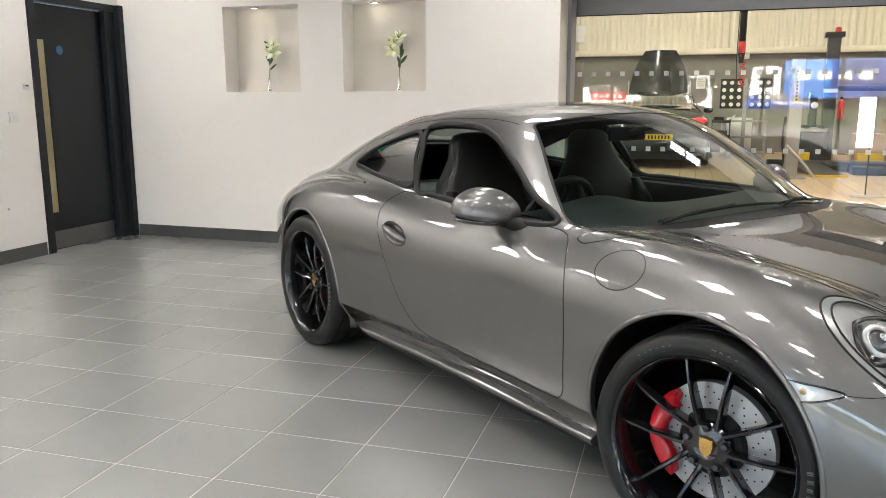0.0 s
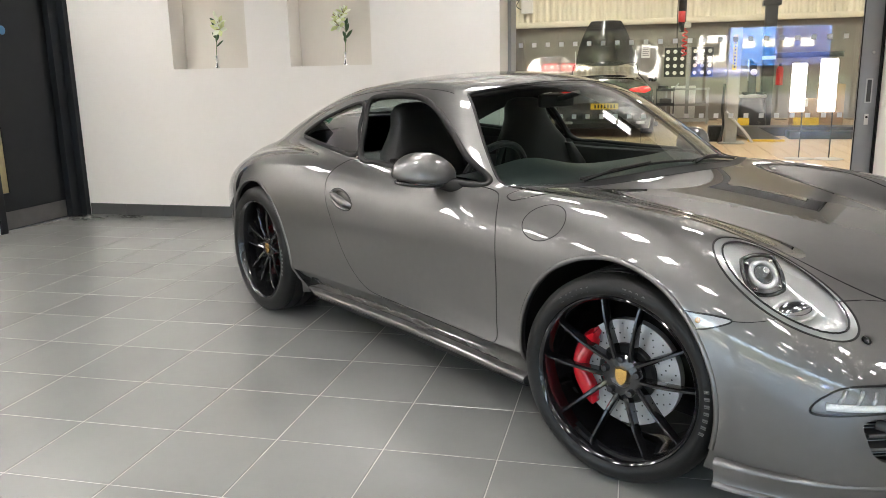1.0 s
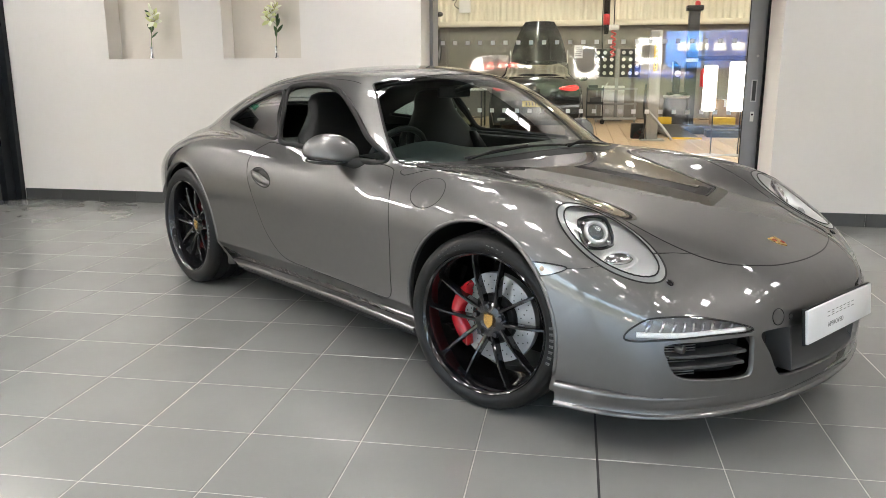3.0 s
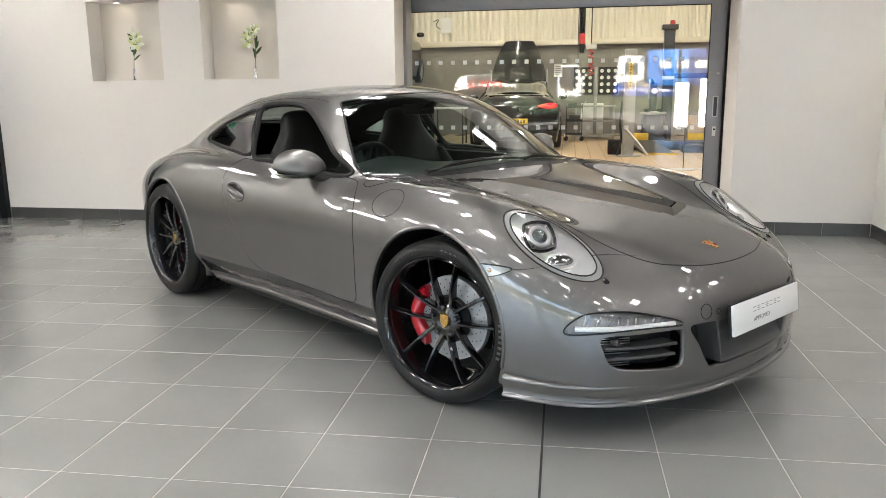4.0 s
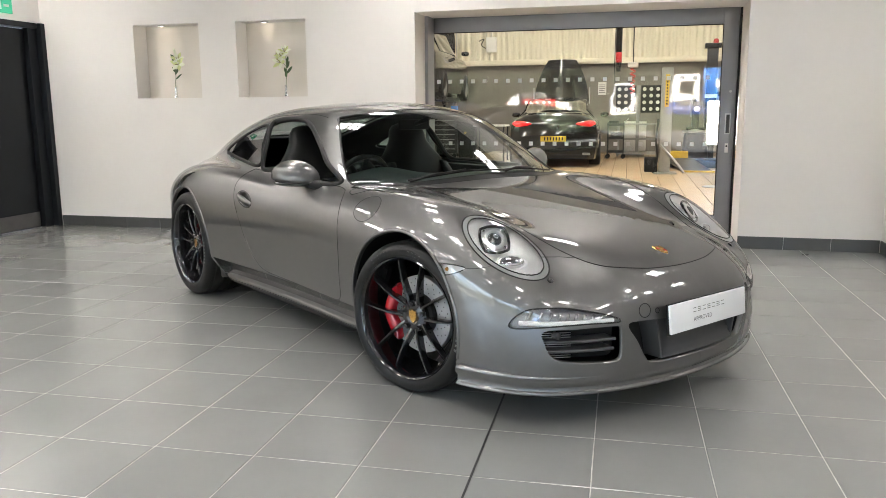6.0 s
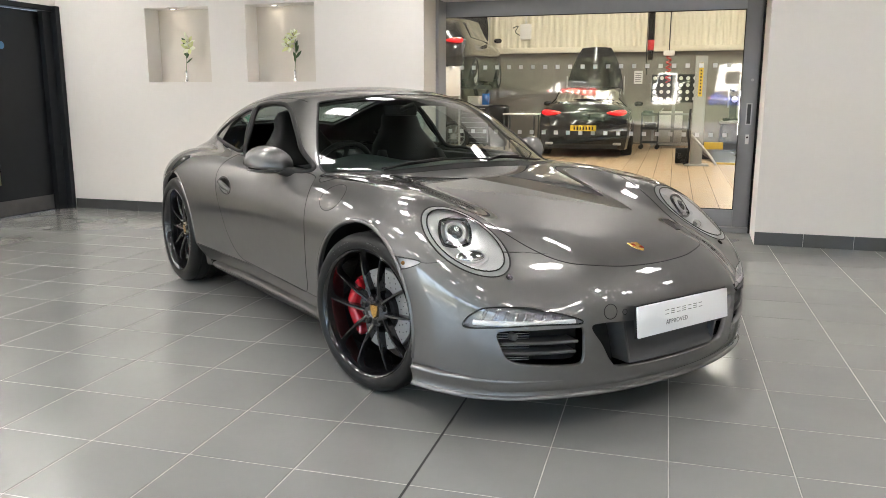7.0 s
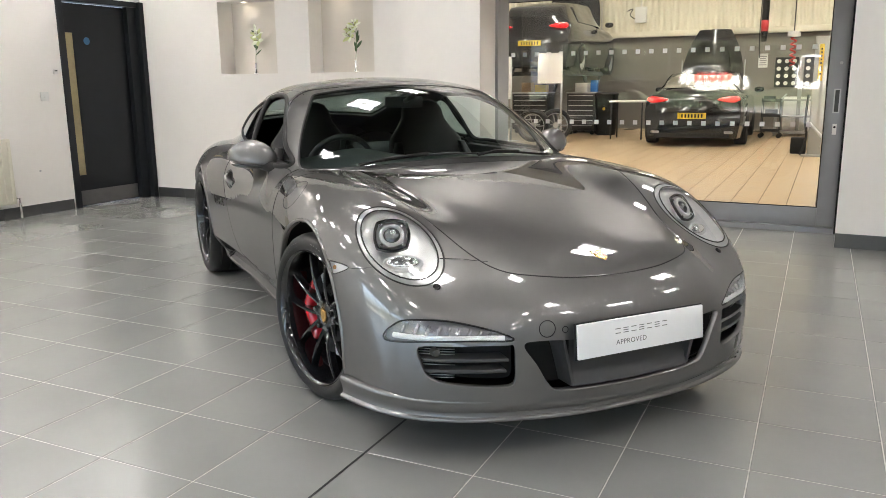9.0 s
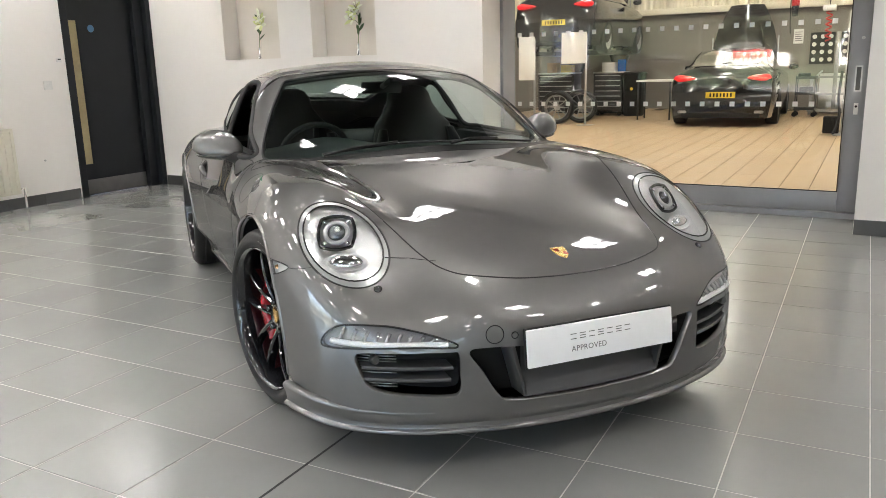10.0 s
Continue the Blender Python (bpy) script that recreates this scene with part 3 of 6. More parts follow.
def meet(start, way, reach=1.6):
    """Where a ray from outside first meets the skin, with the normal there."""
    s, d = np.array(start, float), np.array(way, float)
    d /= np.linalg.norm(d)
    t = np.linspace(0, reach, 400)
    v = skin(s + t[:, None] * d)
    i = int(np.argmax(v < 0))
    a, b = t[max(i - 1, 0)], t[i]
    for _ in range(20):
        m = (a + b) / 2
        if skin((s + m * d)[None])[0] < 0:
            b = m
        else:
            a = m
    p = s + b * d
    n = grad(skin, p[None])[0]
    return Vector(p), Vector(n).normalized()


def on_side(x, z, side=-1):
    return meet((x, side * 1.6, z), (0, -side, 0))


def on_front(y, z):
    return meet((1.6, y, z), (-1, 0, 0))


def line_on(points, radius, material, name, parent=None, sink=0.0):
    bm = tube([p - n * sink for p, n in points], radius, 6)
    return part(name, bm, material, parent or coupe)


# gaps and gaskets
seam("bonnet_gap", "bonnet", .0036, BLACK_TRIM, sink=.0015)
seam("bonnet_edge", "bonnet", .012, PAINT, sink=.0107)
for s in (-1, 1):
    seam("door_gap", "door", .0034, BLACK_TRIM, s, sink=.0015, parent=DOORS[s])
    seam("door_edge", "door", .012, PAINT, s, sink=.0107, parent=DOORS[s])
    seam("window_seal", "door_window", .014, BLACK_TRIM, s, sink=.004, parent=DOORS[s])
    seam("window_seal", "quarter_window", .012, BLACK_TRIM, s, sink=.003)
seam("fuel_flap_gap", "fuel_flap", .0027, BLACK_TRIM, sink=.0014)
seam("windscreen_seal", "windscreen", .008, BLACK_TRIM, sink=.005)
seam("rear_window_seal", "rear_window", .007, BLACK_TRIM, sink=.004)
for s in (-1, 1):
    line_on([on_side(x, z, s) for x, z in ((.390, .610), (.415, .611), (.437, .614), (.46, .619), (.482, .626))], .002, BLACK_TRIM, "bumper_gap", sink=.0012)
    line_on([on_side(x, .212 + .02 * (x - .4), s) for x in np.linspace(.40, .70, 14)], .0018, BLACK_TRIM, "lip_gap", sink=.001)
skin_mesh("cabin_lining", SKIN_P, SKIN_N, SKIN_F[(OWNER < 0) & (mid[:, 2] > .90) & (mid[:, 0] < -.62) & (mid[:, 0] > -2.95)], LEATHER, coupe, "dark cabin lining", inset=.03)


# lamps
def headlight_inset(v):
    h = np.clip(-headlight(v) / .15, 0, 1)
    return .010 + .085 * step(.10, .75, h)


def lamp_frame(s):
    n = Vector((.72, .28 * s, .56)).normalized()
    u = Vector((0, 0, 1))
    u = (u - n * u.dot(n)).normalized()
    r = u.cross(n)
    return Matrix((r, u, n)).transposed().to_4x4()


def ring(bm, R, r, m, seg=40):
    prof = [(R + r * math.cos(a), r * math.sin(a)) for a in np.linspace(0, 2 * math.pi, 10, endpoint=False)]
    return lathe(prof, seg, "Z", bm, m, True)


def dome(bm, R, h, m, seg=28):
    return lathe([(R * math.cos(a), h * math.sin(a)) for a in np.linspace(0, math.pi / 2, 8)], seg, "Z", bm, m)


for s in (-1, 1):
    F = faces_of("headlight", s)
    hv = -headlight(SKIN_P[F].mean(1)) / .15
    lamp = skin_mesh("headlight", SKIN_P, SKIN_N, F, LAMP_SILVER, coupe, "oval headlight with silver housing under a clear lens", inset=headlight_inset)
    skin_mesh("rim_band", SKIN_P, SKIN_N, F[hv < .13], LAMP_RIM, lamp, inset=.001)
    skin_mesh("lens", SKIN_P, SKIN_N, F[hv >= .11], LAMP_CLEAR, lamp, "clear curved lamp lens", inset=-.001)
    seam("gasket", "headlight", .004, BLACK_TRIM, s, lamp, .002)
    bm = bmesh.new()
    q = F[hv >= .13]
    for loop in loops_of(q):
        pts = SKIN_P[loop]
        for _ in range(6):
            pts = .5 * pts + .25 * (np.roll(pts, 1, 0) + np.roll(pts, -1, 0))
        tube(pts.tolist(), .0028, 6, bm, True)
    part("inner_line", bm, BLACK_TRIM, lamp)
    m0 = lamp_frame(s)
    c = Vector((.368, .665 * s, .702))
    m = Matrix.Translation(c) @ m0
    frame_line = []
    for k in range(48):
        a = 2 * math.pi * k / 48
        q = .060 / (abs(math.cos(a)) ** 2.7 + abs(math.sin(a)) ** 2.7) ** .37 + .005 * max(0, math.cos(4 * a + math.pi)) ** 6
        frame_line.append(m @ Vector((q * math.cos(a), q * math.sin(a), .002)))
    part("lamp_bezel", tube(frame_line, .0062, 8, None, True), BLACK_GLOSS, lamp)
    part("lamp_well", lathe([(.068, .0), (.056, -.016), (.046, -.022), (.0, -.028)], 40, "Z", None, m), LAMP_SILVER, lamp)
    b = ring(bmesh.new(), .037, .0075, m @ pose(0, 0, .004))
    part("projector_ring", b, LAMP_SILVER, lamp)
    part("projector", dome(bmesh.new(), .033, .024, m @ pose(0, 0, -.006)), LAMP_DARK, lamp, "round glass projector lens")
    part("projector_pupil", dome(bmesh.new(), .010, .004, m @ pose(.004, .006, .0165)), LAMP_CHROME, lamp)
    for k in range(4):
        a = math.pi / 4 + k * math.pi / 2
        bm = bmesh.new()
        box(bm, (-.012, -.005, -.01), (.000, .005, .008), .002, m @ pose(0, 0, 0, 0, 0, math.degrees(a)) @ pose(.060, 0, 0))
        part("led_point", bm, LAMP_CHROME, lamp)
    c2 = Vector((.470, .668 * s, .622))
    m2 = Matrix.Translation(c2) @ m0 @ Matrix.Diagonal((1.48, .70, 1, 1))
    part("main_beam", dome(bmesh.new(), .040, .020, m2), LAMP_CHROME, lamp)
    part("main_beam_ring", ring(bmesh.new(), .044, .006, m2), LAMP_SILVER, lamp)

    # daytime running lamp
    F = faces_of("drl", s)
    run = skin_mesh("running_lamp", SKIN_P, SKIN_N, F, LAMP_GREY, coupe, "slim clear running lamp with a row of light chambers", inset=.016)
    skin_mesh("lens", SKIN_P, SKIN_N, F, LAMP_CLEAR, run, inset=-.001)
    seam("gasket", "drl", .0035, BLACK_TRIM, s, run, .002)
    for k in range(9):
        a0 = .50 + .03 * k
        bm = bmesh.new()
        p, n = on_front(s * a0, .450 + .003 * k)
        q, _ = on_front(s * (a0 + .018), .432)
        tube([p - n * .012, (p + q) / 2 - n * .008, q - n * .012], .0062, 8, bm)
        part("light_chamber", bm, LAMP_MID, run)
    pts = [on_front(s * a, .429 - .008 * (a - .45)) for a in np.linspace(.47, .775, 22)]
    part("light_bar", tube([p - n * .008 for p, n in pts], .0095, 8), mat("frosted_light_bar", (.85, .85, .85), .3, var=.03), run)

    F = faces_of("turn_lamp", s)
    turn = skin_mesh("turn_lamp", SKIN_P, SKIN_N, F, LAMP_SILVER, coupe, "clear side turn lamp", inset=.014)
    skin_mesh("lens", SKIN_P, SKIN_N, F, LAMP_CLEAR, turn, inset=-.001)
    seam("gasket", "turn_lamp", .003, BLACK_TRIM, s, turn, .002)
    p, n = on_side(.302, .598, s)
    part("amber_bulb", dome(bmesh.new(), .008, .008, Matrix.Translation(p - n * .0135) @ n.to_track_quat("Z", "Y").to_matrix().to_4x4()), AMBER, turn)
    p, n = meet((.618 + .3, s * (.607 + .15), .554 + .25), (-.3, -s * .15, -.25))
    m = Matrix.Translation(p) @ n.to_track_quat("Z", "Y").to_matrix().to_4x4()
    part("washer_jet", lathe([(.013, -.004), (.013, .003), (.007, .006), (0, .007)], 16, "Z", None, m), BLACK_GLOSS, coupe)

    # air intake with blades
    F = faces_of("side_intake", s)
    duct = skin_mesh("side_intake", SKIN_P, SKIN_N, F, VOID, coupe, "black air intake with horizontal blades", inset=.075)
    for zz, a0, a1 in ((.352, .455, .70), (.315, .462, .695)):
        bm = bmesh.new()
        rows = []
        for a in np.linspace(a0, a1, 14):
            x = float(nose_plan(a) + nose_rake(zz)) - .012
            rows.append([bm.verts.new(v) for v in ((x, s * a, zz), (x - .003, s * a, zz + .006), (x - .06, s * a, zz + .010), (x - .06, s * a, zz - .006), (x - .003, s * a, zz - .005))])
        for u, v in zip(rows, rows[1:]):
            for k in range(5):
                bm.faces.new((u[k], u[(k + 1) % 5], v[(k + 1) % 5], v[k]))
        bmesh.ops.recalc_face_normals(bm, faces=bm.faces[:])
        part("blade", bm, PAINT_DARK, duct)
    bm = bmesh.new()
    for k in range(12):
        zz = .285 + .0088 * k
        a = np.linspace(.60, .705, 6)
        tube([(float(nose_plan(v) + nose_rake(zz)) - .05, s * v, zz) for v in a], .0018, 5, bm)
    tagged(part("cooler_grille", bm, STEEL, duct), kind="stuff")
    a = .665
    p = Vector((float(nose_plan(a)) - .012, s * a, .378))
    part("sensor", lathe([(.014, -.02), (.014, .004), (.010, .008), (0, .009)], 18, "X", None, Matrix.Translation(p)), PAINT_DARK, duct)

F = faces_of("mid_intake")
grille = skin_mesh("centre_intake", SKIN_P, SKIN_N, F, VOID, coupe, "dark recessed centre intake", inset=.085)
bm = bmesh.new()
rows = []
for y in np.linspace(-.245, .245, 16):
    x = float(nose_plan(abs(y)))
    rows.append([bm.verts.new(v) for v in ((x - .030, y, .400), (x - .028, y, .290), (x - .018, y, .284), (x - .016, y, .272), (x - .004, y, .262), (x + .0, y, .246))])
for u, v in zip(rows, rows[1:]):
    for k in range(5):
        bm.faces.new((u[k], v[k], v[k + 1], u[k + 1]))
part("centre_panel", bm, PAINT_DARK, grille, "satin dark grey panel behind the plate")
for s in (-1, 1):
    bm = bmesh.new()
    box(bm, (.80, -.006, -.085), (.905, .006, .085), .003, pose(0, 0, 0))
    m = Matrix.Translation((-.012, s * .262, .328)) @ Matrix.Rotation(s * radians(-14), 4, "X")
    for v in bm.verts:
        v.co = m @ v.co
    part("fin", bm, PAINT_DARK, grille)
    p, n = on_front(s * .335, .452)
    m = Matrix.Translation(p) @ n.to_track_quat("Z", "Y").to_matrix().to_4x4()
    if s < 0:
        line_on([meet((x + .3, y, z + .5), (-.3, 0, -.5)) for x, y, z in ((.53, -.555, .64), (.562, -.485, .638), (.602, -.437, .634), (.62, -.415, .632))], .002, BLACK_TRIM, "bumper_gap", sink=.0012)
        part("tow_cap_gap", ring(bmesh.new(), .027, .0016, m @ pose(0, 0, -.0008)), BLACK_TRIM, coupe)
    p, n = on_front(s * .275, .445)
    m = Matrix.Translation(p) @ n.to_track_quat("Z", "Y").to_matrix().to_4x4()
    part("parking_sensor", ring(bmesh.new(), .010, .0014, m @ pose(0, 0, -.0006)), BLACK_TRIM, coupe)

# show plate: a brand drawn as plain strokes, one word lettered
pm = pose(.938, 0, .412, 0, 0, 90) @ pose(0, 0, 0, 84, 0, 0)
plate = part("number_plate", boxes(((-.262, -.058, -.008), (.262, .058, .004)), bevel=.004, m=pm), WHITE_PLATE, coupe, "white show plate with a grey printed word")
part("plate_holder", boxes(((-.266, -.062, -.016), (.266, .062, -.006)), bevel=.003, m=pm), BLACK_TRIM, plate)
for k in range(7):
    w = .021
    x = -.115 + k * .0325
    for z in (.009, .0165, .024):
        if z != .0165 or k % 2:
            part("print_bar", boxes(((x, z, .0042), (x + w, z + .0025, .0048)), m=pm), GREY_PRINT, plate, smooth=False)
letters("APPROVED", .024, pm @ pose(-.113, -.028, .0045), GREY_PRINT, "lettering", plate, .0003, 1.08)

# bonnet badge: a plain shield
p, n = meet((.694, 0, 1.2), (0, 0, -1))
m = Matrix.Translation(p) @ n.to_track_quat("Z", "X").to_matrix().to_4x4()


def shield(bm, w, h, t, m):
    pts = [(0, .52), (.30, .46), (.46, .52), (.48, .1), (.38, -.25), (.18, -.45), (0, -.55)]
    pts = pts + [(-x, y) for x, y in pts[-2:0:-1]]
    top = [bm.verts.new(m @ Vector((x * w * .92, y * h * .92, t))) for x, y in pts]
    low = [bm.verts.new(m @ Vector((x * w, y * h, 0))) for x, y in pts]
    bm.faces.new(top[::-1])
    for i in range(len(pts)):
        j = (i + 1) % len(pts)
        bm.faces.new((low[i], low[j], top[j], top[i]))
    bmesh.ops.recalc_face_normals(bm, faces=bm.faces[:])
    return bm


ux = Vector((0, 1, 0)).cross(n).normalized()
mb = Matrix.Translation(p) @ Matrix((Vector((0, 1, 0)), -ux, n)).transposed().to_4x4()
badge = part("badge", shield(bmesh.new(), .052, .066, .003, mb), GOLD, bonnet_ob, "small gold shield badge")
part("badge_stripes", boxes(((-.020, .004, .002), (-.004, .020, .0036)), ((.004, -.018, .002), (.018, -.002, .0036)), m=mb), mat("badge_enamel", (.25, .03, .02), .2, var=.1), badge, smooth=False)


# lip, sills, underside
def sweep(path, normals, profile, material, name, parent, label="", ends=True):
    bm = bmesh.new()
    rows = []
    for p, n in zip(path, normals):
        rows.append([bm.verts.new((p[0] + n[0] * o, p[1] + n[1] * o, z)) for o, z in profile])
    k = len(profile)
    for a, b in zip(rows, rows[1:]):
        for i in range(k):
            bm.faces.new((a[i], a[(i + 1) % k], b[(i + 1) % k], b[i]))
    bm.faces.new(rows[0])
    bm.faces.new(rows[-1][::-1])
    bmesh.ops.recalc_face_normals(bm, faces=bm.faces[:])
    return part(name, bm, material, parent, label, angle=50)


aa = np.concatenate([np.linspace(-.872, -.80, 10), np.linspace(-.78, .78, 60), np.linspace(.80, .872, 10)])
path = np.stack([nose_plan(np.abs(aa)) - .012, aa], 1)
tan = np.gradient(path, axis=0)
nor = np.stack([tan[:, 1], -tan[:, 0]], 1)
nor /= np.linalg.norm(nor, axis=1)[:, None]
sweep(path, nor, [(.000, .226), (.010, .219), (.0125, .214), (.0115, .208), (.003, .184), (.0005, .166), (.002, .158), (.010, .154), (.0125, .150), (.011, .144), (-.004, .138), (-.10, .140), (-.10, .2)], PAINT, "front_lip", coupe, "grey front spoiler lip")
for s in (-1, 1):
    xs = np.linspace(-.415, -2.05, 36)
    off = half_width(xs) - .100 - .03 * (1 - step(-2.06, -1.92, xs))
    path = np.stack([xs, s * off], 1)
    nn = np.tile(np.array([[0, s]]), (36, 1))
    flare = [(-.04, .232), (-.004, .218), (.030, .204), (.038, .197), (.038, .190), (.030, .176), (.012, .166), (-.06, .164)]
    sweep(path, nn, flare, PAINT, "side_skirt", coupe, "grey sill panel")
part("underbody", boxes(((-2.0, -.78, .145), (-.45, .78, .165)), ((-3.35, -.55, .15), (.72, .55, .20)), ((.42, -.76, .143), (.60, .76, .155))), VOID, coupe, smooth=False)
for x, R in ((0, FRONT_R), (-2.45, REAR_R)):
    for s in (-1, 1):
        bm = bmesh.new()
        rows = []
        for t in np.linspace(radians(-22), radians(202), 40):
            c, z = math.cos(t), math.sin(t)
            rows.append([bm.verts.new((x + (R + .008) * c, s * y, .342 + (R + .008) * z)) for y in (.885, .62, .40)] + [bm.verts.new((x, s * .40, .342))])
        for a, b in zip(rows, rows[1:]):
            for i in range(3):
                bm.faces.new((a[i], a[i + 1], b[i + 1], b[i]))
        for r in rows:
            for v in r[:1]:
                hit = skin(np.array([[v.co.x, v.co.y, v.co.z]]))[0]
                if hit > -.01:
                    v.co.y -= s * (hit + .014)
        bmesh.ops.remove_doubles(bm, verts=bm.verts[:], dist=1e-5)
        part("wheel_liner", bm, VOID, coupe)


for x, zc, R in ((0, .342, FRONT_R), (-2.45, .345, REAR_R)):
    for s in (-1, 1):
        pts = []
        for t in np.linspace(radians(-16), radians(196), 60):
            p, n = on_side(x + (R + .003) * math.cos(t), zc + (R + .003) * math.sin(t), s)
            pts.append(p - n * .003)
        part("arch_flange", tube(pts, .0085, 8), PAINT, coupe)


# wheels: the axle runs along y, the outer face looks to +y
def spoke_pair(k, lift):
    out = []
    for sgn in (-1, 1):
        bm = bmesh.new()
        base = radians(72 * k) + math.pi / 2
        rr = np.linspace(.055, .262, 12)
        rows = []
        for r in rr:
            t = (r - .055) / .207
            lat = sgn * (.024 + .042 * t)
            w = .0092 - .0030 * t
            y0 = .066 + .018 * t + .012 * math.sin(t * math.pi)
            dep = .040 - .012 * t
            u = Vector((math.cos(base), 0, math.sin(base)))
            v = Vector((-math.sin(base), 0, math.cos(base)))
            c = u * math.sqrt(max(r * r - lat * lat, 1e-4)) + v * lat
            rows.append([bm.verts.new(c + v * a + Vector((0, y, 0))) for a, y in ((-w, y0 - dep), (-w, y0 - .006), (-w * .45, y0), (w * .45, y0), (w, y0 - .006), (w, y0 - dep))])
        for a, b in zip(rows, rows[1:]):
            for i in range(6):
                bm.faces.new((a[i], b[i], b[(i + 1) % 6], a[(i + 1) % 6]))
        for v in bm.verts:
            if v.co.x ** 2 + v.co.z ** 2 < .231 ** 2:
                v.co.y += lift
        bmesh.ops.recalc_face_normals(bm, faces=bm.faces[:])
        out.append(bm)
    return out


def wheel(name, R, W, rearward, m, steer_label):
    q = W / 2
    bm = lathe([(.268, q - .014), (.272, q - .004), (.267, q + .001), (.261, q - .004), (.256, q - .012), (.251, q - .05), (.244, 0), (.242, -.06), (.250, -q + .02), (.268, -q + .012)], 72)
    hub = lathe([(.070, .03), (.070, .058), (.062, .066), (.036, .070), (.030, .066), (0, .066)], 40, "Y", None, Matrix.Translation((0, q - .1225, 0)))
    rim = part(name, bm, BLACK_GLOSS, coupe, steer_label)
    rim.matrix_local = m
    part("hub", hub, BLACK_GLOSS, rim)
    for k in range(5):
        for b in spoke_pair(k, q - .1225):
            part("spoke", b, BLACK_GLOSS, rim)
    g = .006
    prof = [(.260, q - .016), (.269, q - .005), (.278, q + .003), (.294, q + .006), (R - .028, q + .002), (R - .016, q - .006), (R - .006, q - .018), (R - .001, q - .034)]
    tread = []
    for y0, y1 in ((q - .052, q - .060), (.034, .026), (-.026, -.034), (-q + .060, -q + .052)):
        tread += [(R, y0 + .001), (R - g, y0 - .001), (R - g, y1 + .001), (R, y1 - .001)]
    inner = [(r, -y) for r, y in prof[::-1]]
    tyre = part("tyre", lathe(prof + tread + inner, 96), TYRE, rim, "black low-profile road tyre", angle=50)
    bm = bmesh.new()
    for k in range(84):
        a = 2 * math.pi * k / 84
        mm = Matrix.Rotation(-a, 4, "Y")
        for sg in (-1, 1):
            y0, y1 = sorted((sg * (q - .036), sg * (q - .05)))
            box(bm, (R - .0065, y0, -.0022), (R + .0001, y1, .0022), 0, mm @ Matrix.Translation((-.0005, 0, 0)))
    tagged(part("tread_cut", bm, VOID, tyre, smooth=False), kind="stuff")
    # printing on the tyre wall: the size in raised figures, plain strokes opposite
    for word, a0 in (("245/35", 128), ("ZR20", 84)):
        for k, ch in enumerate(word):
            t = radians(a0 - 4.0 * k)
            c, e = math.cos(t), math.sin(t)
            mt = Matrix(((-e, -c, 0, -c * .286), (0, 0, 1, q + .0035), (-c, e, 0, e * .286), (0, 0, 0, 1)))
            letters(ch, .024, mt, TYRE_TEXT, "figure", tyre, .0012, 1.0, "CENTER", 1.0)
    bm = bmesh.new()
    for a0, n in ((172, 7),):
        for k in range(n):
            a = radians(a0 + k * 4.2)
            mm = Matrix.Rotation(-a, 4, "Y")
            box(bm, (.290, q + .0035, -.007), (.305, q + .0062, -.002), 0, mm)
            box(bm, (.290, q + .0035, .000), (.305, q + .0062, .0025), 0, mm)
    tagged(part("tyre_print", bm, TYRE_TEXT, tyre, smooth=False), kind="stuff")
    cap = part("centre_cap", shield(bmesh.new(), .044, .054, .004, Matrix(((-1, 0, 0, 0), (0, 0, 1, .067 + q - .1225), (0, 1, 0, 0), (0, 0, 0, 1)))), GOLD, rim, "small gold shield centre cap")
    for k in range(5):
        a = radians(72 * k) + math.pi / 2
        mm = Matrix.Translation((math.cos(a) * .058, .068 + q - .1225, math.sin(a) * .058)) @ pose(0, 0, 0, -90)
        part("wheel_bolt", lathe([(.0125, -.008), (.0125, .006), (.009, .011), (.0, .012)], 12, "Z", None, mm), BLACK_GLOSS, rim)
    y = .018
    disc = part("brake_disc", lathe([(.172, y), (.172, y - .03), (.095, y - .03), (.095, y), (.172, y)], 64), DISC, rim, "drilled steel brake disc")
    part("disc_hat", lathe([(.097, y - .03), (.097, y + .012), (.09, y + .02), (0, y + .02)], 40), VOID, disc)
    bm = bmesh.new()
    for k in range(40):
        a = 2 * math.pi * k / 40
        for i, r in enumerate((.112, .128, .144, .158)):
            if (k + i) % 2:
                lathe([(.0030, .0004), (0, .0006)], 7, "Y", bm, Matrix.Translation((r * math.cos(a + i * .05), y, r * math.sin(a + i * .05))))
    tagged(part("disc_holes", bm, VOID, disc, smooth=False), kind="stuff")
    bm = bmesh.new()
    rows = []
    c0 = math.pi if rearward < 0 else 0
    for t in np.linspace(-50, 50, 26):
        a = c0 + radians(t) * (-rearward)
        k = abs(t) / 50
        r0, r1 = .128 + .018 * k ** 4 + .008 * math.cos(math.radians(t) * 5.8), .186 - .016 * k ** 4
        hump = .010 * math.cos(math.radians(t) * 3.0) ** 2
        y1 = y + .036 + hump
        row = []
        for r, yy in ((r0, y + .006), (r0, y1 - .012), (r0 + .012, y1), (r1 - .014, y1), (r1, y1 - .016), (r1, y - .03)):
            row.append(bm.verts.new((r * math.cos(a), yy, r * math.sin(a))))
        rows.append(row)
    for a, b in zip(rows, rows[1:]):
        for i in range(6):
            bm.faces.new((a[i], a[(i + 1) % 6], b[(i + 1) % 6], b[i]))
    bm.faces.new(rows[0])
    bm.faces.new(rows[-1])
    bmesh.ops.recalc_face_normals(bm, faces=bm.faces[:])
    cal = part("caliper", bm, RED, rim, "glossy red brake caliper", angle=50)
    return rim


